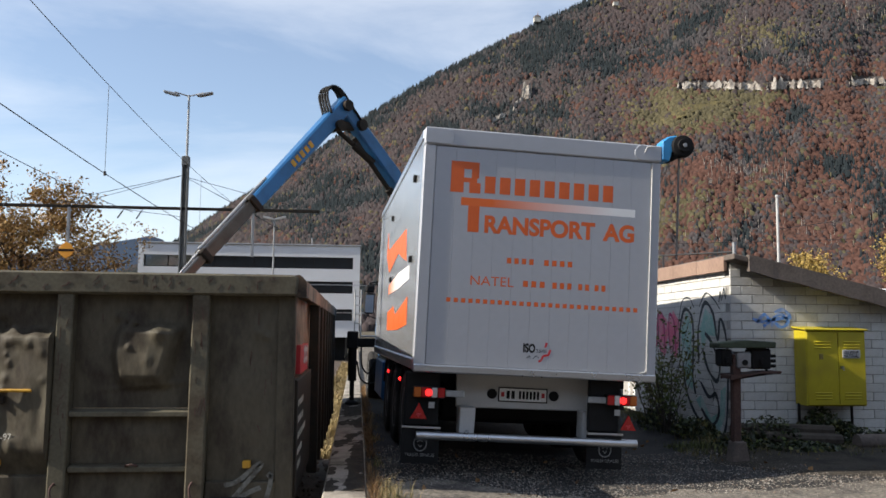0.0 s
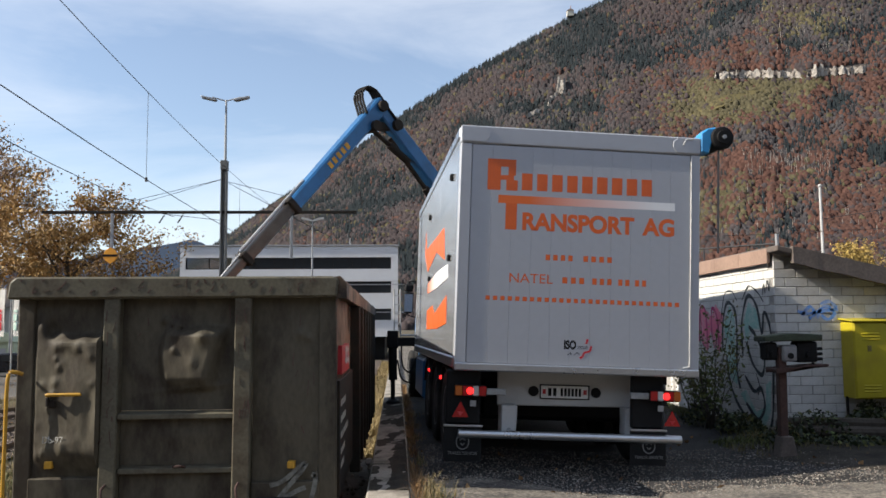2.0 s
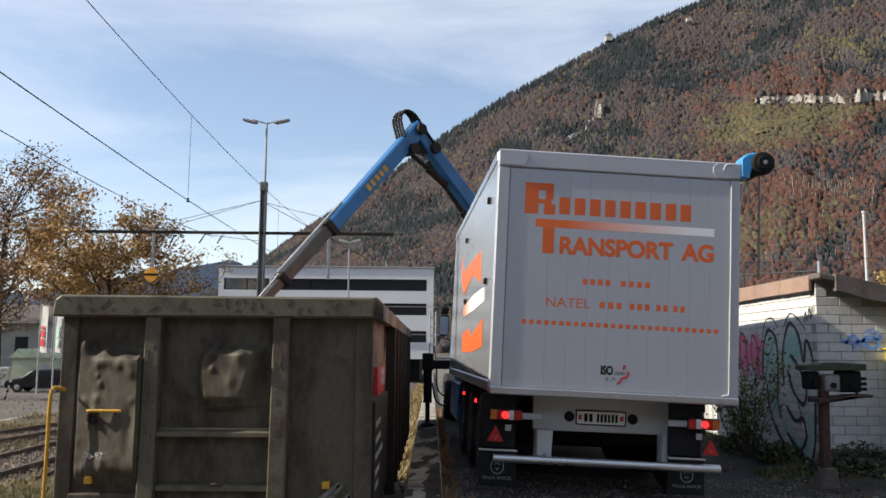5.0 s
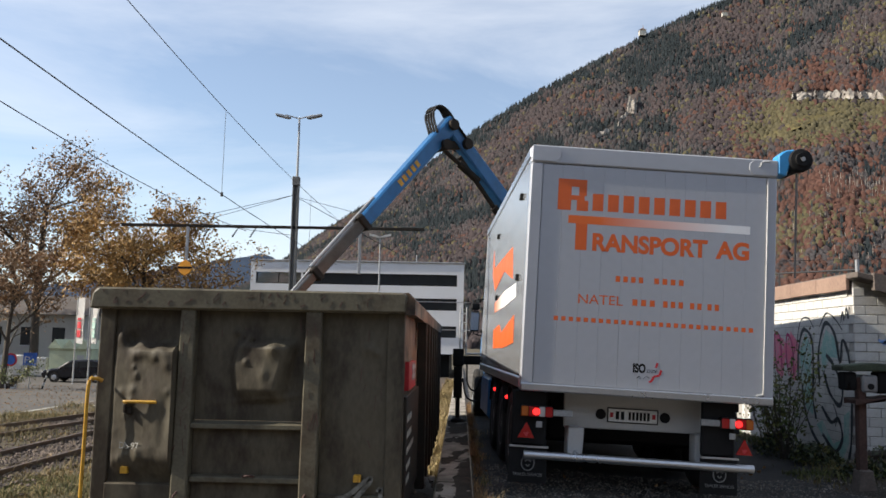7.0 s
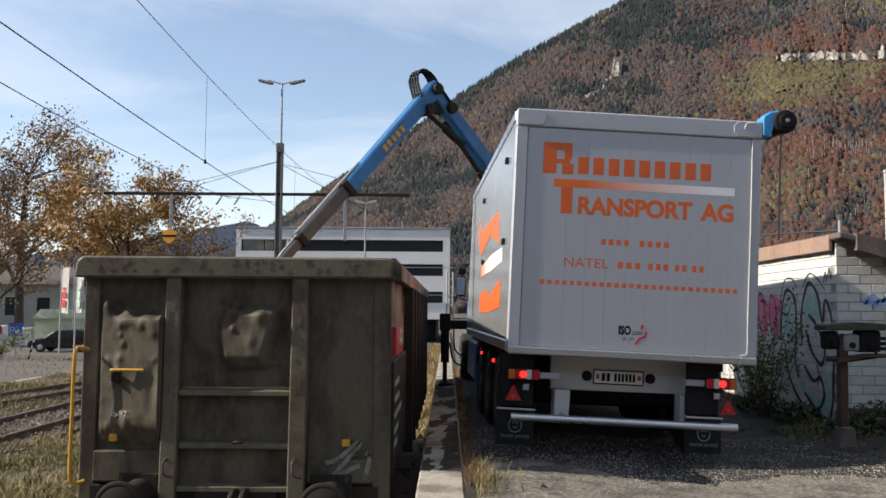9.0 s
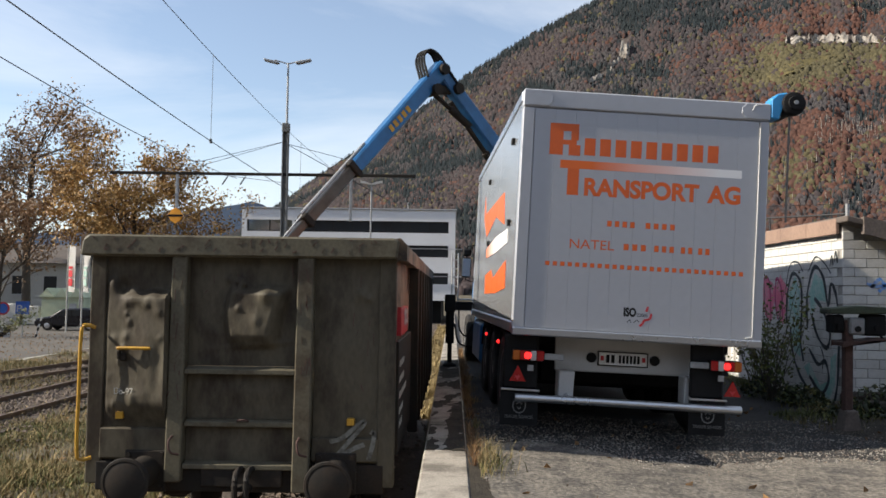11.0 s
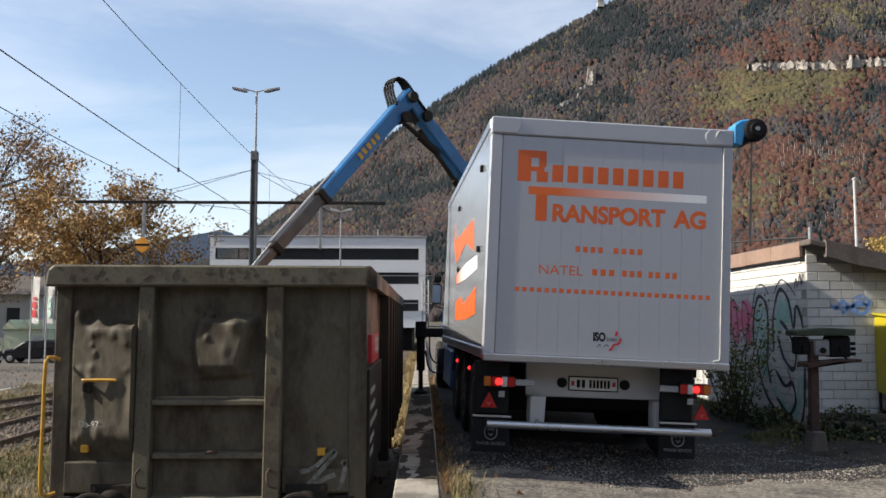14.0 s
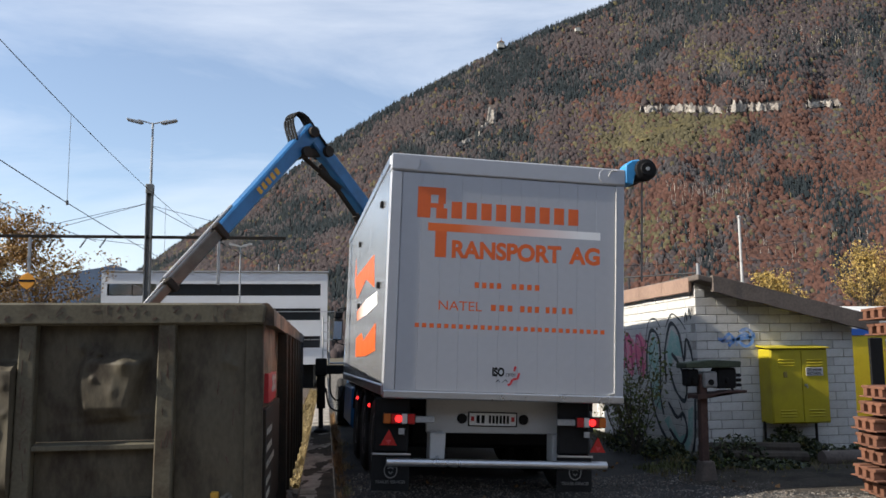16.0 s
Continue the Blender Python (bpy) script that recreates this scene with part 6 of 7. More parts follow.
def lamp_post(x, y, z, arm):
    t = thing("street_lamp", "grey double-headed street lamp", "lamp", group="yard lamps")
    bm = B()
    rod(bm, (x, y, -1.3), (x, y, z), 0.09, 10, 0.05)
    part("pole", bm, M["galv"], t)
    for s in (-1, 1):
        bm = B()
        prism(bm, [(x, z - 0.05), (x + s * arm, z + 0.1), (x + s * arm, z + 0.25), (x + s * arm * 0.4, z + 0.15), (x, z + 0.02)], 1, y - 0.12, y + 0.12)
        part("lamp_head", bm, M["white"], t)


lamp_post(-5.9, 60, 9.1, 0.78)


def pole(name, x, y, z0, z1, r, m, label):
    bm = B()
    rod(bm, (x, y, z0), (x, y, z1), r, 12, r * 0.85)
    lathe(bm, [(r * 0.8, 0), (r * 1.3, 0.02), (r * 1.3, 0.1), (0.01, 0.14)], (x, y, z1), 2, 12)
    return solo(name, bm, M[m], label, "pole")


pole("white_mast", 20.75, 40, -0.2, 8.2, 0.075, "white", "slim white mast beyond the hut")
wire("yard_wire", (9, 30, 4.6), (60, 44, 9.0), 0.010, "black overhead wire beyond the hut", 0.3)
wire("yard_wire", (20.75, 40, 6.6), (24, 40, 7.1), 0.016, "short arm wire on the white mast")


# ---- trees ----
def tree(name, x, y, z, height, radius, leafmat, seed, label, leaves=7000, leaf=0.13, first=0.28, bark="bark"):
    """A tapered trunk that forks into limbs and twigs, with small separate leaves; height and radius of the whole."""
    rnd = random.Random(seed)
    t = thing(name, label, "tree", Matrix.Translation((x, y, z)))
    limbs, tips = [], []

    def grow(p, d, length, r, level):
        steps = 5 if level < 2 else 3
        pts = [p]
        q = p.copy()
        for s in range(steps):
            d = (d + Vector((rnd.uniform(-1, 1), rnd.uniform(-1, 1), rnd.uniform(-0.4, 0.7))) * (0.08 if level == 0 else 0.2)).normalized()
            q = q + d * length / steps
            pts.append(q.copy())
            if level >= 2:
                tips.append(q.copy())
        seg = (9, 6, 4, 3, 3)[level]
        for k, (a, b) in enumerate(zip(pts, pts[1:])):
            limbs.append((a, b, r * (1 - 0.6 * k / steps), r * (1 - 0.6 * (k + 1) / steps), seg))
        if level == 4:
            return
        count = (8, 5, 4, 3)[level]
        for k in range(count):
            f = (first + (1 - first) * (k + rnd.random() * 0.8) / count) if level == 0 else rnd.uniform(0.25, 1.0)
            g = min(f, 0.999) * steps
            at = pts[int(g)].lerp(pts[int(g) + 1], g - int(g))
            side = Vector((math.cos(k * 2.4 + seed + level), math.sin(k * 2.4 + seed + level), 0))
            nd = (d * (0.5 if level == 0 else 0.75) + side * (0.9 if level == 0 else 0.7) + Vector((rnd.uniform(-0.4, 0.4), rnd.uniform(-0.4, 0.4), rnd.uniform(-0.1, 0.5)))).normalized()
            ln = length * rnd.uniform(0.5, 0.68) * (1 if level else 1.15 - 0.55 * f)
            grow(at, nd, ln, max(0.007, r * (0.5 if level == 0 else 0.55) * (1 - 0.4 * f)), level + 1)

    grow(Vector((0, 0, 0)), Vector((rnd.uniform(-0.04, 0.04), 0, 1)), height * 0.72, height * 0.02, 0)
    zs = max(p.z for p in tips)
    rs = sorted(math.hypot(p.x, p.y) for p in tips)[int(len(tips) * 0.95)]
    kz, kr = height / zs, radius / rs

    def fit_to(p):
        return Vector((p.x * kr, p.y * kr, p.z * kz))
    vs, fs = [], []
    for a, b, r0, r1, seg in limbs:
        a, b = fit_to(a), fit_to(b)
        f = (b - a).normalized()
        s = f.orthogonal().normalized()
        u = f.cross(s)
        o = len(vs)
        for c, r in ((a, r0), (b + f * r1 * 0.5, r1)):
            vs += [c + (s * math.cos(2 * math.pi * i / seg) + u * math.sin(2 * math.pi * i / seg)) * r for i in range(seg)]
        fs += [(o + i, o + (i + 1) % seg, o + seg + (i + 1) % seg, o + seg + i) for i in range(seg)]
    me = bpy.data.meshes.new("trunk")
    me.from_pydata(vs, [], fs)
    me.materials.append(M[bark])
    me.shade_smooth()
    o = new("trunk", me)
    o.parent = t
    tagged(o, label="trunk and bare limbs")
    vs, fs = [], []
    for _ in range(leaves):
        c = fit_to(rnd.choice(tips)) + Vector((rnd.gauss(0, 1), rnd.gauss(0, 1), rnd.gauss(0, 0.8))) * height * 0.022
        leaf_at(vs, fs, c, leaf * rnd.uniform(0.6, 1.3), rnd)
    me = bpy.data.meshes.new("crown")
    me.from_pydata(vs, [], fs)
    me.materials.append(M[leafmat])
    o = new("crown", me)
    o.parent = t
    tagged(o, kind="stuff", label="thin crown of autumn leaves")
    return t


def leaf_at(vs, fs, c, s, rnd):
    a = Vector((rnd.uniform(-1, 1), rnd.uniform(-1, 1), rnd.uniform(-1, 1))).normalized()
    b = a.cross(Vector((rnd.uniform(-1, 1), rnd.uniform(-1, 1), rnd.uniform(-1, 1)))).normalized()
    o = len(vs)
    vs += [c - a * s, c + b * s * 0.55, c + a * s, c - b * s * 0.55 + a.cross(b) * s * 0.15]
    fs.append((o, o + 1, o + 2, o + 3))


tree("plane_tree", -31.3, 62, -1.3, 17.4, 6.0, "leaf_brown", 3, "tall plane tree with thin brown autumn leaves", 11000, 0.12)
tree("plane_tree", -16.7, 45, -1.3, 10.9, 4.6, "leaf_gold", 8, "plane tree with golden brown leaves", 19000, 0.09, 0.3)
tree("plane_tree", -24.9, 46, -1.3, 8.6, 3.7, "leaf_brown", 27, "plane tree with brown leaves beside the road", 7000, 0.095)
tree("plane_tree", -38.5, 61, -1.3, 18.5, 5.4, "leaf_brown", 21, "plane tree losing its brown leaves", 6000, 0.14)
tree("birch", 34, 60, -0.2, 8.0, 2.3, "leaf_yellow", 5, "slender birch with thin yellow leaves", 3600, 0.10, 0.12)
tree("birch", 42.8, 62, -0.2, 10.6, 2.4, "leaf_yellow", 6, "slender birch with thin yellow leaves", 3600, 0.10, 0.12)
tree("birch", 48, 66, -0.2, 10.5, 2.4, "leaf_gold", 9, "birch with golden leaves beyond the sheds", 7000, 0.11)

# ---- brick hut ----
hut = thing("brick_hut", "small white brick hut with graffiti and a lean-to roof", "hut")
HX0, HX1, HY0, HY1 = 5.30, 7.7225, 11.60, 16.6


def roof_z(x):
    return 2.44 - 0.233 * (x - 5.3)


front, west = B(), B()
prism(front, [(HX0 + 0.012, -0.15), (HX1 - 0.012, -0.15), (HX1 - 0.012, roof_z(HX1) - 0.02), (HX0 + 0.012, roof_z(HX0) + 0.06)], 1, HY0 + 0.012, HY0 + 0.2)
front = part("front_wall", front, M["mortar"], hut, "white brick wall with grey joints")
box(west, HX0 + 0.012, HX0 + 0.2, HY0 + 0.2, HY1, -0.15, 2.42)
west = part("side_wall", west, M["mortar"], hut, "white brick wall sprayed with graffiti")
bm = B()
prism(bm, [(HX0 + 0.2, -0.15), (HX1, -0.15), (HX1, roof_z(HX1) - 0.02), (HX0 + 0.2, roof_z(HX0))], 1, HY1 - 0.2, HY1)
prism(bm, [(HY0 + 0.2, -0.15), (HY1 - 0.2, -0.15), (HY1 - 0.2, 1.86), (HY0 + 0.2, 1.86)], 0, HX1 - 0.2, HX1)
part("rear_walls", bm, M["block"], hut)
bm = B()
prism(bm, [(5.23, 2.56), (7.95, roof_z(7.95) + 0.12), (7.95, roof_z(7.95) + 0.04), (5.23, 2.48)], 1, 11.3, 17.0, 0.01)
part("roof", bm, M["dark_fascia"], hut, "flat sloping roof sheet")
bm = B()
n = 22      # sagging verge board over the front
prev = None
for i in range(n + 1):
    x = 5.44 + (7.94 - 5.44) * i / n
    z1 = 2.545 - 0.236 * (x - 5.44) + 0.012 * noise.noise(Vector((x * 2.5, 0, 1)))
    z0 = z1 - 0.235 - 0.015 * noise.noise(Vector((x * 3, 2, 1)))
    ring = [bm.verts.new(p) for p in ((x, 11.27, z1), (x, 11.27 + 0.006 * noise.noise(Vector((x * 6, 1, 1))), z0), (x, 11.36, z0), (x, 11.36, z1))]
    if prev:
        for k in range(4):
            bm.faces.new((prev[k], prev[(k + 1) % 4], ring[(k + 1) % 4], ring[k]))
    else:
        bm.faces.new(ring)
    prev = ring
bm.faces.new(prev)
part("verge_board", bm, M["dark_fascia"], hut, "weathered dark verge board")
k = 0
y = 11.62
while y < 16.9:
    bm = B()
    ln = 0.98
    box(bm, 5.22, 5.27, y, y + ln - 0.006, 2.33 + 0.004 * (k % 2), 2.54 + 0.006 * (k % 3), 0.006)
    part("fascia_board", bm, M["brown_fascia"], hut, "brown fascia board")
    y += ln
    k += 1
bm = B()
rod(bm, (6.02, 13.0, 2.3), (6.02, 13.0, 2.90), 0.03, 12)
part("flue_pipe", bm, M["galv"], hut, "thin metal flue on the roof", smooth=True)
bm = B()
rod(bm, (4.9, 14.6, 2.78), (6.05, 13.0, 2.75), 0.014, 6)
rod(bm, (5.25, 14.1, 2.5), (5.25, 14.1, 2.77), 0.014, 6)
part("roof_wire", bm, M["cable"], hut)
# graffiti: thin sprayed lines on the side wall (y along the wall, z up)
def spray(name, lines, material, parent, plane, width, label, wall="side"):
    for pts in lines:
        bm = B()
        pp = arc([(a, b, 0) for a, b in pts], 7)
        last = None
        for i, q in enumerate(pp):
            d = (pp[min(i + 1, len(pp) - 1)] - pp[max(i - 1, 0)]).normalized()
            s = Vector((-d.y, d.x, 0)) * width * (0.7 + 0.5 * abs(math.sin(i * 0.35)))
            pair = []
            for r in (q + s, q - s):
                pair.append(bm.verts.new((plane, r.x, r.y) if wall == "side" else (r.x, plane, r.y)))
            if last:
                bm.faces.new((last[0], pair[0], pair[1], last[1]))
            last = pair
        part(name, bm, material, parent, label)


SP = HX0 - 0.006
fill = B()
for poly in ([(13.45, 1.5), (13.2, 1.78), (13.02, 1.55), (13.05, 1.0), (13.0, 0.55), (13.25, 0.62), (13.42, 1.0)], [(12.70, 1.5), (12.48, 1.82), (12.22, 1.70), (12.1, 1.4), (12.35, 1.42), (12.62, 1.2)], [(12.9, 0.42), (12.5, 0.12), (12.05, 0.02), (11.86, 0.25), (11.8, 0.7), (11.98, 0.62), (12.02, 0.3), (12.35, 0.2), (12.7, 0.5)]):
    fill.faces.new([fill.verts.new((SP + 0.002, a, b)) for a, b in poly])
part("graffiti_fill", fill, M["spray_teal"], west, "pale teal graffiti colour")
for a0, w in ((13.75, 0.25), (14.3, 0.28), (14.95, 0.3), (15.5, 0.25)):
    pp = [(a0 + w * math.cos(t) * (1 + 0.2 * math.sin(3 * t)), 1.42 + 0.36 * math.sin(t) * (1 + 0.15 * math.cos(4 * t + a0))) for t in [2 * math.pi * i / 14 for i in range(14)]]
    fill = B()
    fill.faces.new([fill.verts.new((SP + 0.002, a, b)) for a, b in pp])
    part("graffiti_fill", fill, M["spray_pink"], west, "pink graffiti letters as plain blobs")
spray("graffiti_line", [[(13.55, 1.05), (13.5, 1.5), (13.3, 1.82), (13.0, 1.7), (12.95, 1.3), (13.0, 0.8), (12.9, 0.5)], [(12.75, 1.0), (12.75, 1.5), (12.5, 1.9), (12.2, 1.75), (12.05, 1.35), (11.95, 1.65), (11.8, 1.5), (11.72, 1.2)],
                        [(13.4, 1.0), (13.3, 0.6), (13.0, 0.25), (12.5, 0.02), (12.0, -0.05), (11.8, 0.2), (11.72, 0.8)], [(12.6, 1.2), (12.4, 0.9), (12.1, 0.75), (12.0, 1.0), (12.25, 1.3), (12.5, 1.45)], [(12.7, 0.7), (12.4, 0.5), (12.15, 0.55), (12.05, 0.3), (12.3, 0.1), (12.7, 0.3)]],
      M["spray_black"], west, SP, 0.030, "black graffiti outlines")
spray("graffiti_line", [[(13.6, 1.5), (13.4, 1.95), (13.1, 2.0), (12.9, 1.85)], [(12.7, 1.85), (12.45, 2.05), (12.15, 1.95), (11.95, 1.8)], [(11.85, 1.95), (11.8, 2.1), (11.75, 1.95), (11.7, 2.1)], [(11.98, 1.9), (11.92, 2.05), (11.88, 1.92)], [(12.3, 0.75), (12.2, 0.6), (12.25, 0.45)]],
      M["spray_black"], west, SP, 0.012, "thin black graffiti lines")
spray("graffiti_line", [[(13.7, 1.1), (13.75, 1.6), (13.95, 1.75), (14.0, 1.4), (13.9, 1.1)], [(14.2, 1.1), (14.25, 1.7), (14.5, 1.75), (14.6, 1.2)], [(14.8, 1.1), (14.85, 1.7), (15.2, 1.8), (15.3, 1.2)]], M["spray_pinkline"], west, SP - 0.002, 0.025, "dark pink outlines")
spray("graffiti_line", [[(5.68, 1.60), (5.8, 1.72), (5.86, 1.62), (5.78, 1.55)], [(5.9, 1.55), (5.95, 1.68), (6.05, 1.72), (6.15, 1.62), (6.05, 1.54), (5.95, 1.6)], [(5.62, 1.66), (5.75, 1.62), (6.0, 1.66), (6.2, 1.68)], [(5.95, 1.75), (6.08, 1.79), (6.18, 1.7)]],
      M["spray_blue"], front, HY0 - 0.006, 0.022, "faded blue scribble", "front")

# ---- yellow cabinet on the hut ----
cab2 = thing("wall_cabinet", "yellow steel wall cabinet with louvred double doors", "cabinet")
CX0, CX1, CZ0, CZ1, CYF = 6.22, 7.09, 0.46, 1.50, 11.25
bm = B()
box(bm, CX0, CX1, CYF + 0.015, 11.595, CZ0, CZ1, 0.012)
part("body", bm, M["cab_yellow"], cab2)
bm = B()
prism(bm, [(CYF - 0.03, CZ1), (11.6, CZ1 + 0.035), (11.6, CZ1 + 0.055), (CYF - 0.03, CZ1 + 0.02)], 0, CX0 - 0.03, CX1 + 0.02, 0.005)
part("lid", bm, M["cab_yellow"], cab2, "overhanging yellow lid")
mid = CX0 + 0.46
for a, b in ((CX0 + 0.012, mid - 0.004), (mid + 0.004, CX1 - 0.012)):
    dr = B()
    box(dr, a, b, CYF, CYF + 0.02, CZ0 + 0.015, CZ1 - 0.015, 0.006)
    dr = part("door", dr, M["cab_yellow"], cab2, "yellow cabinet door")
    c = (a + b) / 2
    for z in (1.34, 1.30, 1.26, 0.64, 0.60, 0.56):
        bm = B()
        prism(bm, [(CYF - 0.012, z), (CYF + 0.002, z + 0.014), (CYF + 0.002, z - 0.012)], 0, c - 0.12, c + 0.12, 0.002)
        part("louvre", bm, M["cab_yellow"], dr)
bm = B()
box(bm, 6.40, 6.46, CYF - 0.008, CYF, 1.10, 1.18, 0.004)
part("lock_plate", bm, M["cab_dark"], cab2)
bm = B()
rod(bm, (mid + 0.045, CYF, 0.99), (mid + 0.045, CYF - 0.03, 0.99), 0.018, 12)
beam(bm, (mid + 0.045, CYF - 0.03, 1.01), (mid + 0.06, CYF - 0.03, 0.95), 0.012, 0.016)
part("door_handle", bm, M["alu"], cab2, "small steel turn handle")
bm = B()
box(bm, 6.74, 7.00, CYF - 0.008, CYF - 0.001, 1.12, 1.235, 0.003)
lab = part("sign_plate", bm, M["white"], cab2, "white enamel label with black words")
lettering("letter", "OELWEHR", 0.062, (6.755, CYF - 0.010, 1.182), M["black"], lab, 0.225)
lettering("letter", "MATERIAL", 0.062, (6.755, CYF - 0.010, 1.13), M["black"], lab, 0.225)
bm = B()
for x in (6.22, 7.0):
    rod(bm, (x, 11.5, -0.05), (x, 11.5, CZ0 + 0.02), 0.02, 8)
part("bracket_post", bm, M["dark_steel"], cab2)

# ---- old control post in front of the hut ----
post = thing("control_post", "rusty control post with a mossy lid and boxes", "control post")
bm = B()
beam(bm, (4.60, 10.0, -0.1), (4.62, 10.0, 1.2), 0.10, 0.10, 0.012, up=(0, 1, 0))
part("post", bm, M["rust_dark"], post, "rusty brown steel post")
bm = B()
prism(bm, [(4.50, -0.12), (4.74, -0.12), (4.69, 0.16), (4.55, 0.16)], 1, 9.9, 10.1, 0.015)
part("footing", bm, M["dark_fascia"], post, "mossy concrete foot")
bm = B()
prism(bm, [(4.36, 1.27), (5.07, 1.275), (5.08, 1.35), (4.72, 1.37), (4.36, 1.335)], 1, 9.86, 10.16, 0.012)
part("lid", bm, M["green_dark"], post, "mossy dark green lid")
for x0, x1, z0, z1, m, nm in ((4.41, 4.55, 1.05, 1.26, "black", "switch_box"), (4.60, 4.78, 1.03, 1.23, "galv", "meter_box"), (4.79, 5.04, 1.02, 1.27, "black", "switch_box")):
    b0 = B()
    box(b0, x0, x1, 9.92 if m != "galv" else 9.90, 10.12, z0, z1, 0.02)
    b0 = part(nm, b0, M[m], post, "grey meter box" if m == "galv" else "dark switch box")
    bm = B()
    lathe(bm, [(0.035, 0.0), (0.035, 0.03), (0.02, 0.035)], ((x0 + x1) / 2, 9.88, (z0 + z1) / 2 - 0.03), 1, 14)
    part("dial", bm, M["black"], b0)
bm = B()
prism(bm, [(4.5, 0.95), (5.12, 0.97), (5.14, 1.0), (4.9, 0.995), (4.5, 0.90)], 1, 9.85, 10.15, 0.008)
part("shelf", bm, M["rust_dark"], post, "bent rusty shelf")
bm = B()
for z in (1.06, 1.12, 1.18):
    rod(bm, (5.04, 9.95, z), (5.10, 9.95, z), 0.02, 8)
tube(bm, arc([(4.95, 9.9, 1.03), (4.98, 9.88, 0.98), (5.02, 9.88, 0.97)], 3), 0.015)
part("connector", bm, M["black"], post)

# ---- stack of rusty steel sections ----
rnd = random.Random(2)
bm = B()
H = 0.125
for z0, z1, y0, y1 in ((0, 0.016, -0.09, 0.09), (0.016, H - 0.03, -0.03, 0.03), (H - 0.03, H, -0.06, 0.06)):
    box(bm, 0 if z0 else -0.012, 2.6, y0, y1, z0, z1, 0.003)
me = mesh_of("steel_section", bm, M["beam_rust"])
starts = [x + 0.13 for x in (5.45, 5.35, 5.44, 5.40, 5.38, 5.46, 5.51, 5.85, 5.86, 5.84, 5.62, 5.57)]
z = yard_z(5.6, 8.0) + 0.03
for i, xs in enumerate(starts):
    for k in range(3):
        o = new("steel_section", me)
        o.location = (xs + 0.05 * k, 8.05 + 0.2 * k + rnd.uniform(-0.01, 0.01), z)
        o.rotation_euler.z = rnd.uniform(-0.012, 0.012)
        tagged(o, "rusty orange steel section lying in a stack", "steel section", "stack of steel sections")
    for dx in (0.75, 1.9):
        bm = B()
        box(bm, 5.4 + dx, 5.48 + dx, 7.97, 8.55, z - 0.038 if i else z - 0.12, z, 0.004)
        solo("spacer_batten", bm, M["sleeper"], "wooden spacer batten between steel sections", "batten", "spacers in the stack")
    z += H + 0.038
# ---- pipe on the ground by the hut ----
bm = B()
prof = [(0.09, 0.0), (0.11, 0.0), (0.115, 0.02), (0.115, 1.2), (0.09, 1.2), (0.085, 0.05)]
lathe(bm, prof, (6.6, 10.75, 0.03), 0, 22)
solo("clay_pipe", bm, M["dark_fascia"], "dark pipe lying on the ground", "pipe", smooth=True)
for i in range(3):
    bm = B()
    tube(bm, arc([(4.9 + 0.1 * i, 11.0 + 0.1 * i, 0.06 + 0.1 * (i == 2)), (5.6, 10.95 + 0.12 * i, 0.07 + 0.1 * (i == 2)), (6.45, 10.85 + 0.1 * i, 0.05 + 0.1 * (i == 2))], 5), 0.075, 10)
    solo("log", bm, M["bark"], "weathered log lying along the hut", "log", "logs by the hut", smooth=True)

# ---- train and fence behind the hut ----
car = thing("rail_vehicle", "grey and yellow rail vehicle parked behind the hut", "train")
bm = B()
prism(bm, [(16.3, 1.8), (16.3, 2.2), (17.0, 2.42), (18.5, 2.45), (18.5, 1.8)], 0, 9.0, 34, 0.05)
part("roof", bm, M["pale_roof"], car, "pale grey train roof")
bm = B()
box(bm, 9.0, 34, 16.32, 18.5, -0.2, 1.82, 0.03)
part("body", bm, M["rail_yellow"], car, "yellow train side")
bm = B()
box(bm, 9.0, 34, 16.29, 16.33, 1.78, 1.92)
part("stripe", bm, M["sign_blue"], car)
for x in (12.6, 15.2, 18.0):
    bm = B()
    box(bm, x, x + 1.5, 16.29, 16.33, 0.7, 1.5, 0.02)
    part("window", bm, M["glass"], car)
for i, x in enumerate((10.72, 11.1, 11.5)):
    bm = B()
    box(bm, x, x + 0.3, 15.6, 15.66, -0.1, 1.72 - 0.02 * i, 0.02)
    solo("steel_locker", bm, M["galv"] if i else M["black"], "tall narrow metal board leaning by the train", "board", "boards by the train")

# ---- white van beyond the truck ----
van = thing("white_van", "white flatbed van parked beyond the truck", "van", pose(5.05, 20.6, 0, 0, 0, 4))
bm = B()
box(bm, -0.9, 0.9, 0, 3.2, 0.5, 0.62, 0.02)
for x in (-0.9, 0.86):
    box(bm, x, x + 0.04, 0, 3.2, 0.62, 1.0, 0.01)
box(bm, -0.9, 0.9, 0, 0.04, 0.62, 1.0, 0.01)
part("flatbed", bm, M["white"], van)
bm = B()
prism(bm, [(3.3, 0.45), (5.0, 0.45), (5.0, 0.95), (4.5, 1.15), (4.2, 1.75), (3.3, 1.8)], 0, -0.92, 0.92, 0.05)
part("cab", bm, M["white"], van)
for x in (-0.8, 0.8):
    for y in (0.8, 4.2):
        bm = B()
        lathe(bm, [(0.18, -0.1), (0.33, -0.1), (0.34, 0), (0.33, 0.1), (0.18, 0.1)], (x, y, 0.31), 0, 22)
        part("wheel", bm, M["rubber"], van, smooth=True)
for x in (-0.75, 0.75):
    bm = B()
    box(bm, x - 0.1, x + 0.1, -0.03, 0.0, 0.5, 0.6, 0.01)
    part("tail_light", bm, M["lens_red"], van)


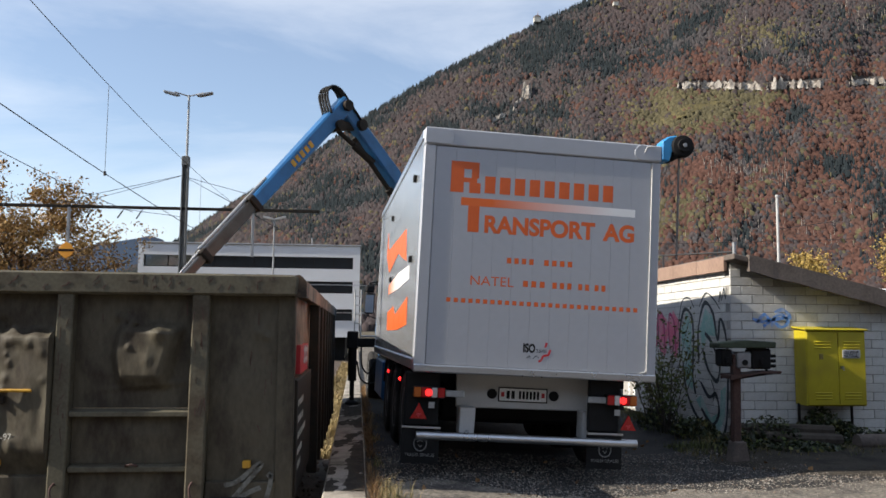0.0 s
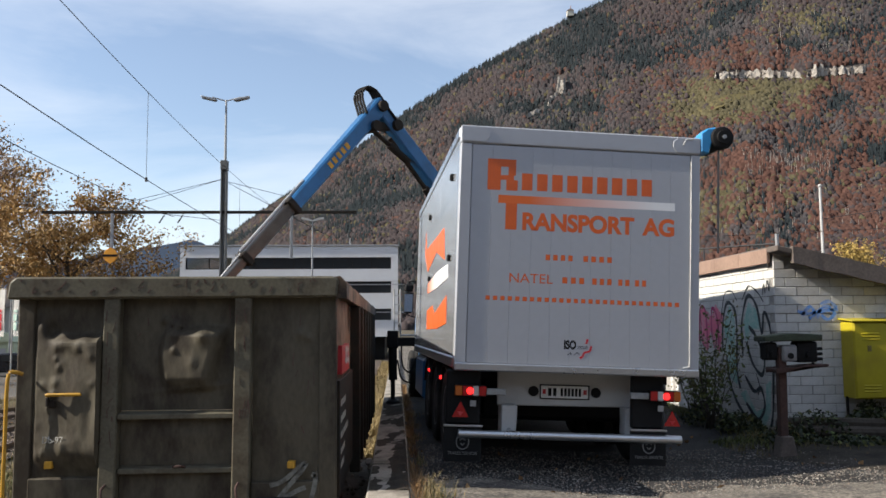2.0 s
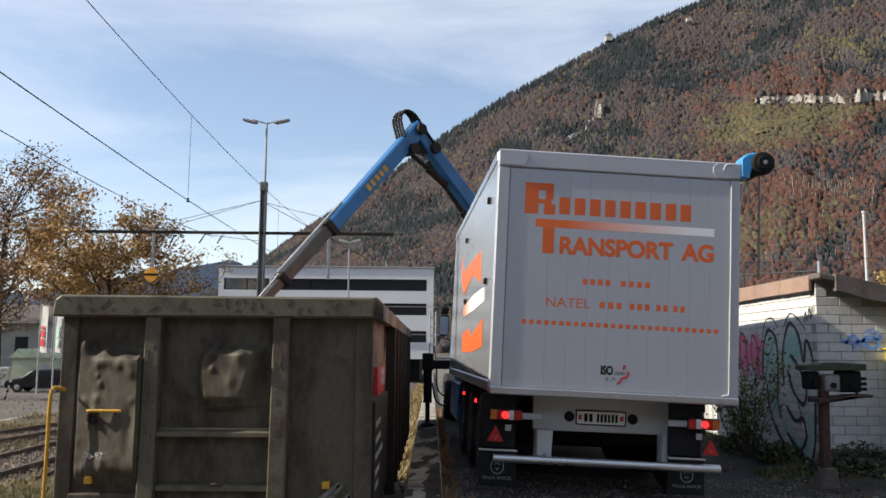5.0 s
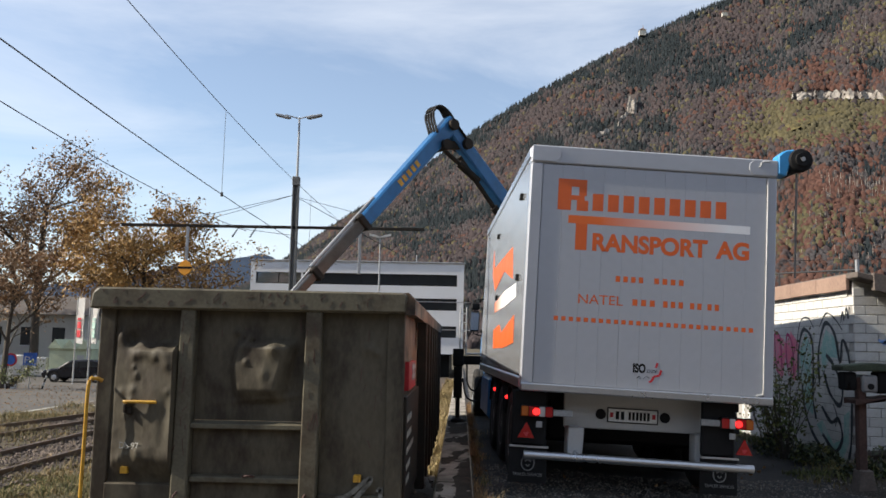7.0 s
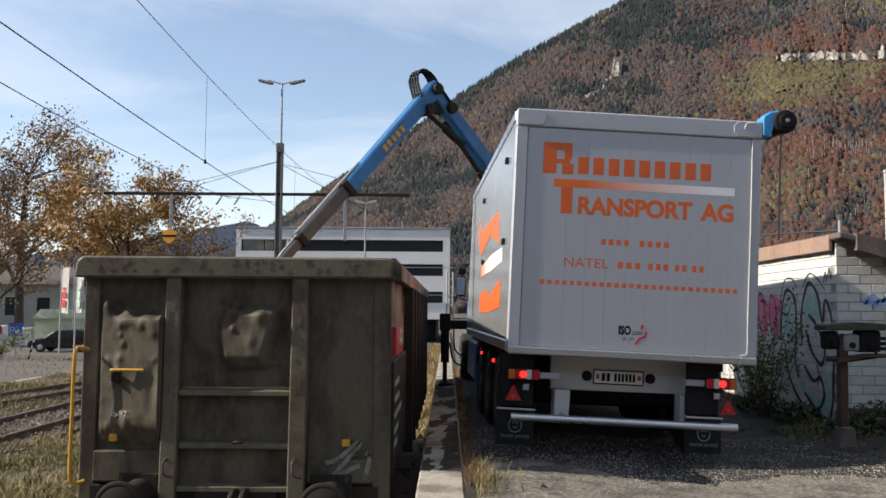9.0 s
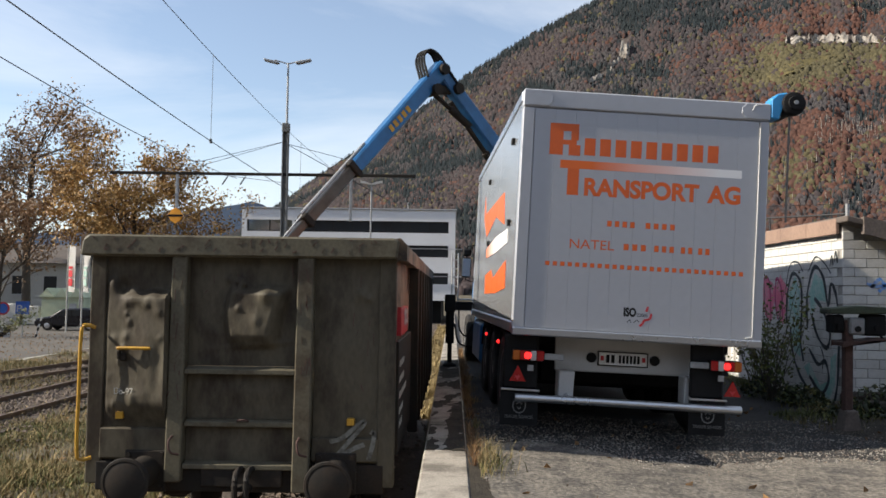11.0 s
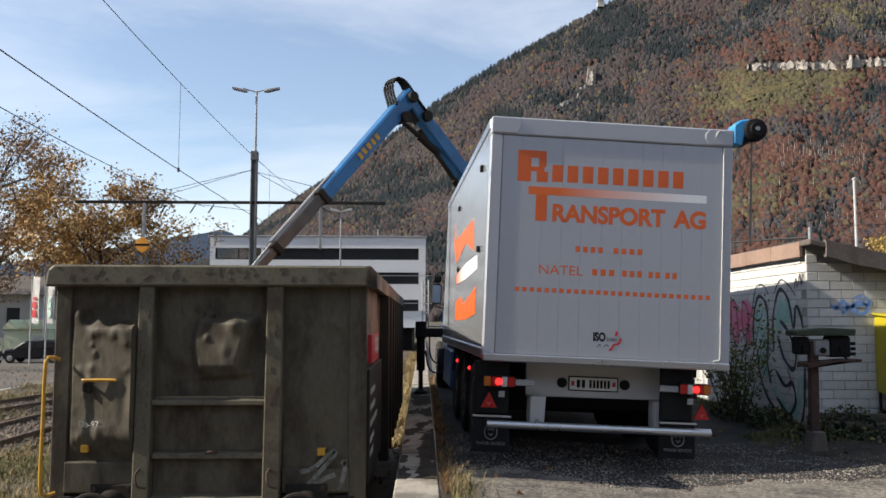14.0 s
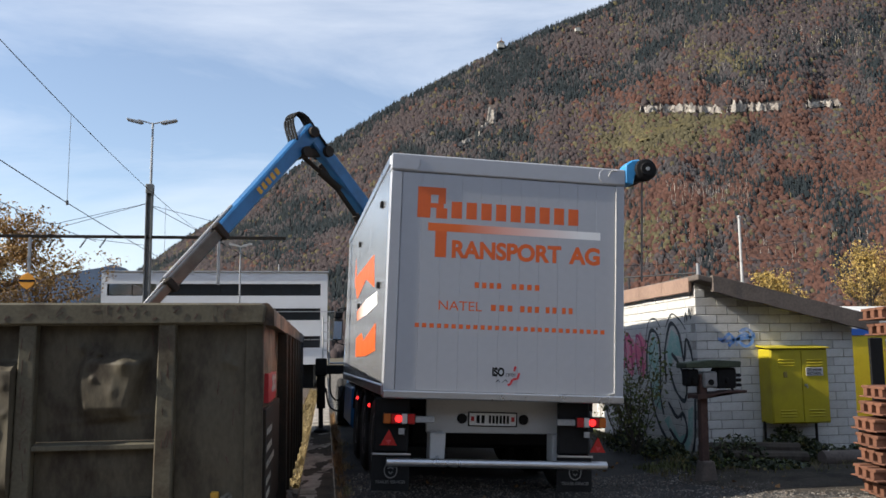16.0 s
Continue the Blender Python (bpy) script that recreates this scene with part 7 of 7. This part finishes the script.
# ---- cars and signs across the tracks ----
def saloon(x, y, z, rz, label, body):
    t = thing("car", label, "car", pose(x, y, z, 0, 0, rz), group="parked cars")
    b0 = B()
    outline = [(-2.15, 0.28), (2.1, 0.25), (2.2, 0.55), (2.05, 0.75), (1.15, 0.92), (0.45, 1.38), (-0.9, 1.46), (-1.75, 1.30), (-2.1, 0.95), (-2.2, 0.6)]
    prism(b0, outline, 1, -0.86, 0.86, 0.09)
    b0 = part("body", b0, M[body], t)
    for s in (-1, 1):
        for poly in ([(0.95, 0.95), (0.42, 1.30), (-0.15, 1.35), (-0.15, 0.95)], [(-0.22, 0.95), (-0.22, 1.35), (-1.0, 1.36), (-1.5, 1.0)]):
            bm = B()
            prism(bm, poly, 1, s * 0.855, s * 0.868)
            part("side_window", bm, M["glass"], b0)
        bm = B()
        box(bm, 2.02, 2.16, s * 0.62 - 0.18, s * 0.62 + 0.18, 0.58, 0.72, 0.03)
        part("headlight", bm, M["white"], t)
        bm = B()
        box(bm, -2.16, -2.0, s * 0.66 - 0.14, s * 0.66 + 0.14, 0.72, 0.9, 0.03)
        part("tail_light", bm, M["lens_red"], t)
        for wx in (-1.3, 1.32):
            w = B()
            lathe(w, [(0.2, -0.1), (0.3, -0.1), (0.315, 0), (0.3, 0.1), (0.2, 0.1)], (wx, s * 0.78, 0.315), 1, 24)
            w = part("wheel", w, M["rubber"], t, smooth=True)
            bm = B()
            lathe(bm, [(0.2, s * 0.085), (0.17, s * 0.10), (0.05, s * 0.105)], (wx, s * 0.78, 0.315), 1, 20)
            part("rim", bm, M["alu"], w, smooth=True)
    return t


saloon(-24.4, 54.5, -1.30, 183, "black estate car parked beside the road", "car_black")
saloon(-20.2, 58.0, -1.30, 185, "dark car parked behind the black estate", "car_black")
saloon(-33.5, 53.0, -1.30, 180, "dark car parked at the road side", "car_black")


def flag(x, y, colour, seed):
    t = thing("banner_flag", "tall white advertising banner on a pole", "banner", group="banners")
    bm = B()
    rod(bm, (x, y, -1.3), (x, y, 4.1), 0.05, 8)
    part("pole", bm, M["white"], t)
    dx, dy = 0.82, -0.57
    bm = B()
    g = [[bm.verts.new((x + dx * (0.06 + 0.72 * i / 6), y + dy * (0.06 + 0.72 * i / 6) + 0.02 * math.sin(i * 1.3 + j * 0.8 + seed), 1.2 + 2.85 * j / 9 - 0.05 * i / 6)) for j in range(10)] for i in range(7)]
    for i in range(6):
        for j in range(9):
            bm.faces.new((g[i][j], g[i + 1][j], g[i + 1][j + 1], g[i][j + 1]))
    bmesh.ops.solidify(bm, geom=bm.faces[:], thickness=0.01)
    cl = part("cloth", bm, M["cloth"], t, "white cloth", smooth=True)
    for z0, z1 in ((1.55, 2.0), (2.1, 2.5), (2.6, 2.75)):
        bm = B()
        beam(bm, (x + dx * 0.2 - 0.03, y + dy * 0.2 - 0.05, (z0 + z1) / 2), (x + dx * 0.6 - 0.03, y + dy * 0.6 - 0.05, (z0 + z1) / 2), 0.01, z1 - z0)
        part("print", bm, M[colour], cl, "printed block")


flag(-23.75, 52, "red_film", 0)
flag(-23.05, 52.5, "spray_teal", 2)
flag(-21.75, 52, "spray_black", 4)
# houses behind the trees
for x0, x1, y0, zr, lab in ((-43, -29.5, 66, 3.4, "pale rendered house behind the parked cars"), (-29, -21.5, 70, 2.6, "grey house with a dark gable roof behind the banners"), (-62, -42, 64, 5.0, "pale house at the road's far side")):
    h = thing("house", lab, "house")
    bm = B()
    box(bm, x0, x1, y0, y0 + 9, -1.4, zr)
    part("wall", bm, M["cream"], h)
    bm = B()
    prism(bm, [(y0 - 0.6, zr - 0.1), (y0 + 9.6, zr - 0.1), (y0 + 4.5, zr + 1.6)], 0, x0 - 0.5, x1 + 0.5, 0.03)
    part("roof", bm, M["brown_dark"], h)
    k = int((x1 - x0) // 2.6)
    for i in range(k):
        xx = x0 + 1.0 + i * 2.5
        w = B()
        box(w, xx, xx + 1.0, y0 - 0.02, y0 + 0.05, 0.9, 2.3)
        w = part("window", w, M["glass"], h)
        bm = B()
        box(bm, xx - 0.08, xx + 1.08, y0 - 0.06, y0 - 0.021, 0.8, 0.9)
        part("sill", bm, M["white"], w)
shed = thing("garden_shed", "small pale green boarded shed with gable roof", "shed")
bm = B()
box(bm, -29.2, -26.2, 60, 62.5, -1.3, 0.75)
part("wall", bm, M["pale_green"], shed)
bm = B()
for i in range(3):
    a = -29.3 + i * 1.06
    prism(bm, [(a, 0.75), (a + 1.06, 0.75), (a + 0.53, 1.4)], 1, 59.8, 62.7)
part("roof", bm, M["pale_green"], shed, "ridged pale green roof")
bm = B()
box(bm, -27.2, -26.7, 59.97, 60.0, -0.4, 0.3)
part("window", bm, M["white"], shed)
for i, x in enumerate((-34.2, -32.6, -31.0)):
    bm = B()
    box(bm, x, x + 1.15, 61, 62.2, -1.3, 0.15 + 0.08 * math.sin(i * 2), 0.08)
    solo("wrapped_pallet", bm, M["white"], "white wrapped pallet by the shed", "pallet", "wrapped pallets")
psign = thing("parking_sign", "blue parking sign on a thin post", "sign", Matrix.Translation((0.0, 0, -0.55)))
bm = B()
rod(bm, (-23.6, 46.4, -1.3), (-23.6, 46.4, 1.15), 0.035, 8)
part("post", bm, M["galv"], psign)
bm = B()
box(bm, -23.98, -23.22, 46.33, 46.36, 0.5, 1.2, 0.01)
part("board", bm, M["sign_blue"], psign)
lettering("letter", "P", 0.55, (-23.9, 46.325, 0.62), M["white"], psign, 0.3)
bm = B()
box(bm, -23.52, -23.36, 46.32, 46.33, 0.64, 0.82)
part("pictogram", bm, M["white"], psign)
bm = B()
box(bm, -23.98, -23.22, 46.33, 46.36, 0.25, 0.48, 0.01)
part("plate", bm, M["white"], psign)
nsign = thing("no_stopping_sign", "round red and blue sign with white plates", "sign", Matrix.Translation((0.08, 0, -0.7)))
bm = B()
rod(bm, (-24.75, 46.4, -1.3), (-24.75, 46.4, 1.2), 0.035, 8)
part("post", bm, M["galv"], nsign)
bm = B()
lathe(bm, [(0.36, 0.0), (0.36, 0.03)], (-24.75, 46.33, 0.95), 1, 24)
part("disc", bm, M["red_film"], nsign)
bm = B()
lathe(bm, [(0.27, 0.0), (0.27, 0.01)], (-24.75, 46.318, 0.95), 1, 24)
part("disc_face", bm, M["sign_blue"], nsign)
bm = B()
box(bm, -25.1, -24.4, 46.33, 46.36, 0.25, 0.5, 0.01)
box(bm, -24.97, -24.53, 46.33, 46.36, -0.1, 0.2, 0.01)
part("plate", bm, M["white"], nsign)
barr = thing("checker_barrier", "low black and white chequered barrier", "barrier")
for i in range(7):
    for j in range(2):
        bm = B()
        box(bm, -25.9 + i * 0.25, -25.65 + i * 0.25, 46.0, 46.2, -1.3 + j * 0.28, -1.02 + j * 0.28)
        part("block", bm, M["black"] if (i + j) % 2 else M["white"], barr)
mk = thing("leaning_marker", "leaning red and white marker post", "marker post")
for i in range(6):
    bm = B()
    a, b = Vector((-22.8, 46.3, -1.3)), Vector((-22.5, 46.3, -0.2))
    rod(bm, a.lerp(b, i / 6), a.lerp(b, (i + 1) / 6), 0.05, 8)
    part("band", bm, M["white"] if i % 2 else M["black"], mk)
pole("slim_pole", -25.6, 58, -1.3, 4.0, 0.06, "galv", "slim grey pole beside the parked cars")

# ---- plants, litter and gravel ----
def scatter_mesh(name, vs, fs, material, label, category):
    me = bpy.data.meshes.new(name)
    me.from_pydata(vs, [], fs)
    me.materials.append(M[material])
    return tagged(new(name, me), label, category, kind="stuff")


def blades(count, place, seed, hmin, hmax, width=0.006, lean=0.35):
    """Grass blades, each a thin bent strip."""
    rnd = random.Random(seed)
    vs, fs = [], []
    while len(fs) < count * 2:
        got = place(rnd)
        if got is None:
            continue
        x, y, z, k = got
        h = rnd.uniform(hmin, hmax) * k
        a = rnd.random() * 6.283
        dx, dy = math.cos(a), math.sin(a)
        l = rnd.uniform(0.05, lean) * h
        w = width * rnd.uniform(0.7, 1.4)
        o = len(vs)
        vs += [(x - dy * w, y + dx * w, z), (x + dy * w, y - dx * w, z), (x + dx * l * 0.4 + dy * w * 0.8, y + dy * l * 0.4 - dx * w * 0.8, z + h * 0.6), (x + dx * l * 0.4 - dy * w * 0.8, y + dy * l * 0.4 + dx * w * 0.8, z + h * 0.6), (x + dx * l * 1.4, y + dy * l * 1.4, z + h)]
        fs += [(o, o + 1, o + 2, o + 3), (o + 3, o + 2, o + 4)]
    return vs, fs


def trackside(rnd):
    x, y = rnd.uniform(-16.4, -3.4), 6 + 30 * rnd.random() ** 1.6
    if -11.0 < x < -8.6 and rnd.random() < 0.85:
        return None
    d = noise.noise(Vector((x * 0.5, y * 0.35, 12)))
    if rnd.random() > 0.35 + d:
        return None
    return x, y, low_z(x, y) - 0.01, 1.0 + 0.6 * d


scatter_mesh("dry_grass", *blades(30000, trackside, 1, 0.06, 0.24, 0.007, 0.8), "straw", "dry straw-coloured grass beside the tracks", "grass")
scatter_mesh("green_grass", *blades(26000, trackside, 2, 0.04, 0.16, 0.007, 0.8), "grass", "short green grass beside the tracks", "grass")


def near_grass(rnd):
    x, y = rnd.uniform(-9.0, -3.45), rnd.uniform(8.2, 17.5)
    d = noise.noise(Vector((x * 0.8, y * 0.6, 22)))
    if rnd.random() > 0.55 + d:
        return None
    return x, y, low_z(x, y) - 0.01, 1.0 + 0.7 * d


scatter_mesh("dry_grass_near", *blades(16000, near_grass, 21, 0.04, 0.14, 0.006, 0.95), "straw", "dry yellow grass beside the wagon", "grass")
scatter_mesh("green_grass_near", *blades(30000, near_grass, 22, 0.04, 0.12, 0.006, 0.95), "grass", "short green grass beside the wagon", "grass")


def kerbside(rnd):
    y = rnd.choice((7.0, 7.15, 7.4, 7.6, 8.2, 9.5, 11.5, 13, 14.5)) + rnd.gauss(0, 0.16)
    x = 0.24 + abs(rnd.gauss(0, 0.09)) * (1.5 if y < 8 else 0.8)
    return x, y, yard_z(x, y) - 0.01, 1.0 if y < 8 else 0.55


def kerb_edge(rnd):
    y = 7.2 + 14 * rnd.random()
    x = 0.17 + abs(rnd.gauss(0, 0.05))
    if noise.noise(Vector((y * 1.1, 0, 44))) < -0.15:
        return None
    return x, y, yard_z(x, y) - 0.01, 0.9


def far_verge(rnd):
    x, y = rnd.uniform(-1.15, -0.28), 18.5 + 50 * rnd.random() ** 1.5
    return x, y, -1.32, 0.8 + 0.6 * noise.noise(Vector((x * 2, y * 0.5, 3)))


scatter_mesh("kerb_edge_weeds", *blades(1500, kerb_edge, 41, 0.05, 0.20, 0.004, 0.9), "litter", "withered brown weeds along the kerb edge", "grass")
scatter_mesh("verge_grass", *blades(6000, far_verge, 42, 0.15, 0.45, 0.012, 0.9), "straw", "sunlit dry grass beside the siding", "grass")
scatter_mesh("kerb_grass", *blades(420, kerbside, 3, 0.05, 0.24, 0.0024, 0.9), "straw", "tufts of dry grass along the kerb", "grass")
scatter_mesh("kerb_weeds", *blades(350, kerbside, 4, 0.04, 0.13, 0.004, 0.8), "grass", "low green weeds along the kerb", "grass")


def hut_foot(rnd):
    if rnd.random() < 0.7:
        x, y = rnd.uniform(4.2, 8.0), 11.4 - abs(rnd.gauss(0, 0.55))
    else:
        x, y = 5.2 - abs(rnd.gauss(0, 0.25)), rnd.uniform(11.2, 16)
    return x, y, yard_z(x, y) - 0.01, 0.6 + 0.4 * noise.noise(Vector((x, y, 0)))


scatter_mesh("hut_grass", *blades(4500, hut_foot, 5, 0.05, 0.2, 0.006, 0.9), "grass", "rough grass round the hut", "grass")


def leaves(name, count, place, seed, size, material, label):
    rnd = random.Random(seed)
    vs, fs = [], []
    for _ in range(count):
        got = place(rnd)
        if got:
            leaf_at(vs, fs, Vector(got), size * rnd.uniform(0.5, 1.3), rnd)
    return scatter_mesh(name, vs, fs, material, label, "leaves")


def bramble(rnd):
    cx, cy, r, h = rnd.choice(((5.55, 11.1, 0.55, 0.38), (5.1, 10.9, 0.4, 0.2), (6.2, 11.25, 0.4, 0.3), (6.75, 11.3, 0.45, 0.3), (7.4, 11.2, 0.4, 0.2), (4.9, 12.0, 0.35, 0.3), (4.8, 13.0, 0.4, 0.35), (6.5, 11.4, 0.35, 0.5), (5.8, 10.6, 0.5, 0.1)))
    a, q = rnd.random() * 6.283, math.sqrt(rnd.random())
    return cx + r * q * math.cos(a), min(11.55, cy + r * 0.7 * q * math.sin(a)) if cx > 5.3 else cy + r * q * math.sin(a), yard_z(cx, cy) + h * (1 - q * q * 0.7) * rnd.random() ** 0.6


leaves("brambles", 3200, bramble, 6, 0.04, "leaf_ivy", "dark green brambles against the hut")
leaves("autumn_weeds", 1500, bramble, 16, 0.035, "leaf_green", "yellowing weeds among the brambles")


def shrub(name, x, y, h, r, seed, label, count=1500):
    """A loose bush of many thin stems with separate leaves."""
    rnd = random.Random(seed)
    t = thing(name, label, "shrub", Matrix.Translation((x, y, yard_z(x, y))))
    vs, fs, tips = [], [], []
    for k in range(16):
        a = rnd.random() * 6.283
        d = Vector((math.cos(a) * r, math.sin(a) * r, h * rnd.uniform(0.6, 1.05)))
        p = Vector((rnd.uniform(-0.08, 0.08), rnd.uniform(-0.08, 0.08), 0))
        for s in range(6):
            q = p + Vector((d.x / 6 * rnd.uniform(0.3, 1.5), d.y / 6 * rnd.uniform(0.3, 1.5), d.z / 6))
            o = len(vs)
            w = 0.011 * (1 - s / 8)
            for c, ww in ((p, w), (q, w * 0.85)):
                vs += [c + Vector((ww, 0, 0)), c + Vector((-ww / 2, ww, 0)), c + Vector((-ww / 2, -ww, 0))]
            fs += [(o, o + 1, o + 4, o + 3), (o + 1, o + 2, o + 5, o + 4), (o + 2, o, o + 3, o + 5)]
            p = q
            if s > 0:
                tips.append(p.copy())
    me = bpy.data.meshes.new("stem")
    me.from_pydata(vs, [], fs)
    me.materials.append(M["bark"])
    o = new("stem", me)
    o.parent = t
    tagged(o, kind="stuff")
    vs, fs = [], []
    for _ in range(count):
        leaf_at(vs, fs, rnd.choice(tips) + Vector((rnd.gauss(0, 0.07), rnd.gauss(0, 0.07), rnd.gauss(0, 0.07))), rnd.uniform(0.02, 0.042), rnd)
    me = bpy.data.meshes.new("foliage")
    me.from_pydata(vs, [], fs)
    me.materials.append(M["leaf_green"])
    o = new("foliage", me)
    o.parent = t
    tagged(o, kind="stuff", label="sparse yellow-green leaves")


shrub("wild_shrub", 4.72, 12.6, 1.65, 0.55, 3, "loose wild shrub growing by the hut wall", 950)
shrub("wild_shrub", 4.9, 13.6, 1.3, 0.45, 9, "loose wild shrub growing by the hut wall", 650)
shrub("wild_shrub", -13.5, 25.5, 0.8, 0.9, 12, "low reddish bush between the tracks", 900)


def litter_place(rnd):
    if rnd.random() < 0.55:
        x, y = rnd.uniform(-16, -3.5), 6 + 30 * rnd.random()
        return x, y, low_z(x, y) + 0.012
    if rnd.random() < 0.02:
        x, y = rnd.uniform(0.3, 6), rnd.uniform(5, 12)
        return x, y, yard_z(x, y) + 0.006
    return rnd.uniform(-40, -17), rnd.uniform(30, 50), -1.29


leaves("fallen_leaves", 9000, litter_place, 8, 0.05, "litter", "fallen brown leaves scattered on the ground")


def stones(name, count, place, seed, smin, smax, material, label):
    """Small angular stones, eight faces each."""
    rnd = random.Random(seed)
    vs, fs = [], []
    for _ in range(count):
        x, y, z = place(rnd)
        s = rnd.uniform(smin, smax)
        o = len(vs)
        a = rnd.random() * 3
        for dx, dy, dz in ((1, 0, 0), (0, 1, 0), (-1, 0, 0), (0, -1, 0), (0.1, 0, 0.7), (0, 0.1, -0.6)):
            k = s * rnd.uniform(0.7, 1.3)
            vs.append((x + k * (dx * math.cos(a) - dy * math.sin(a)), y + k * (dx * math.sin(a) + dy * math.cos(a)), z + k * dz))
        fs += [(o, o + 1, o + 4), (o + 1, o + 2, o + 4), (o + 2, o + 3, o + 4), (o + 3, o, o + 4), (o + 1, o, o + 5), (o + 2, o + 1, o + 5), (o + 3, o + 2, o + 5), (o, o + 3, o + 5)]
    return scatter_mesh(name, vs, fs, material, label, "stones")


def yard_stone(rnd):
    x, y = rnd.uniform(0.25, 7.5), 6.1 + 4.8 * rnd.random() ** 1.2
    return x, y, yard_z(x, y) + 0.002


def ballast_stone(rnd):
    c = rnd.choice((-9.85, -1.95, -9.85, -12.8))
    y = 7 + 32 * rnd.random() ** 1.4 if c < -5 else 7 + 40 * rnd.random()
    if c == -12.8:
        c += (y - 25) * 0.13
    x = c + rnd.gauss(0, 0.75)
    return x, y, -1.27 + 0.02 * rnd.random()


stones("loose_stones", 1600, yard_stone, 29, 0.006, 0.017, "pebble", "larger loose stones on the yard")
stones("gravel", 19000, yard_stone, 9, 0.004, 0.012, "pebble", "fine pale gravel strewn over the yard")
stones("grit", 9000, yard_stone, 19, 0.005, 0.014, "stone", "dark grit strewn over the yard")
stones("ballast_stones", 16000, ballast_stone, 10, 0.025, 0.06, "stone", "loose rusty ballast stones along the tracks")
# hedge and bushes by the parked cars
def hedge(rnd):
    x = rnd.uniform(-40, -17.5)
    return x, 63 + rnd.gauss(0, 0.4), -1.3 + rnd.random() * (1.0 + 0.4 * noise.noise(Vector((x * 0.5, 0, 0))))


leaves("hedge", 9000, hedge, 14, 0.14, "leaf_ivy", "dark green clipped hedge behind the parked cars")


# ---- bricks of the hut, last ----
bm = B()
box(bm, 0.005, 0.318, 0.0, 0.03, 0.005, 0.119, 0.004)
brick_full = mesh_of("brick", bm, M["block"])
bm = B()
box(bm, 0.005, 0.154, 0.0, 0.03, 0.005, 0.119, 0.004)
brick_half = mesh_of("brick", bm, M["block"])
PXB, PZB = 0.323, 0.1245


def lay(parent, length, top, place, seed):
    rnd = random.Random(seed)
    for r in range(20):
        z = -0.12 + r * PZB
        x = 0.0
        if r % 2:
            items = [(0.0, brick_half, PXB / 2)]
            x = PXB / 2
        else:
            items = []
        while x + PXB <= length + 0.001:
            items.append((x, brick_full, PXB))
            x += PXB
        if length - x > 0.1:
            items.append((length - PXB / 2, brick_half, PXB / 2))
        for a, me, w in items:
            if z + PZB > top(a + w):
                continue
            o = new("brick", me)
            o.parent = parent
            o.matrix_local = place(a, z, rnd.uniform(-0.0015, 0.0015))


lay(front, HX1 - HX0, lambda a: roof_z(HX0 + a) + 0.02, lambda a, z, d: Matrix.Translation((HX0 + a, HY0 + d, z)), 1)
lay(west, 4.5, lambda a: 2.42, lambda a, z, d: Matrix.Translation((HX0 + d, HY0 + 0.012 + a + PXB, z)) @ Matrix.Rotation(radians(-90), 4, "Z"), 2)
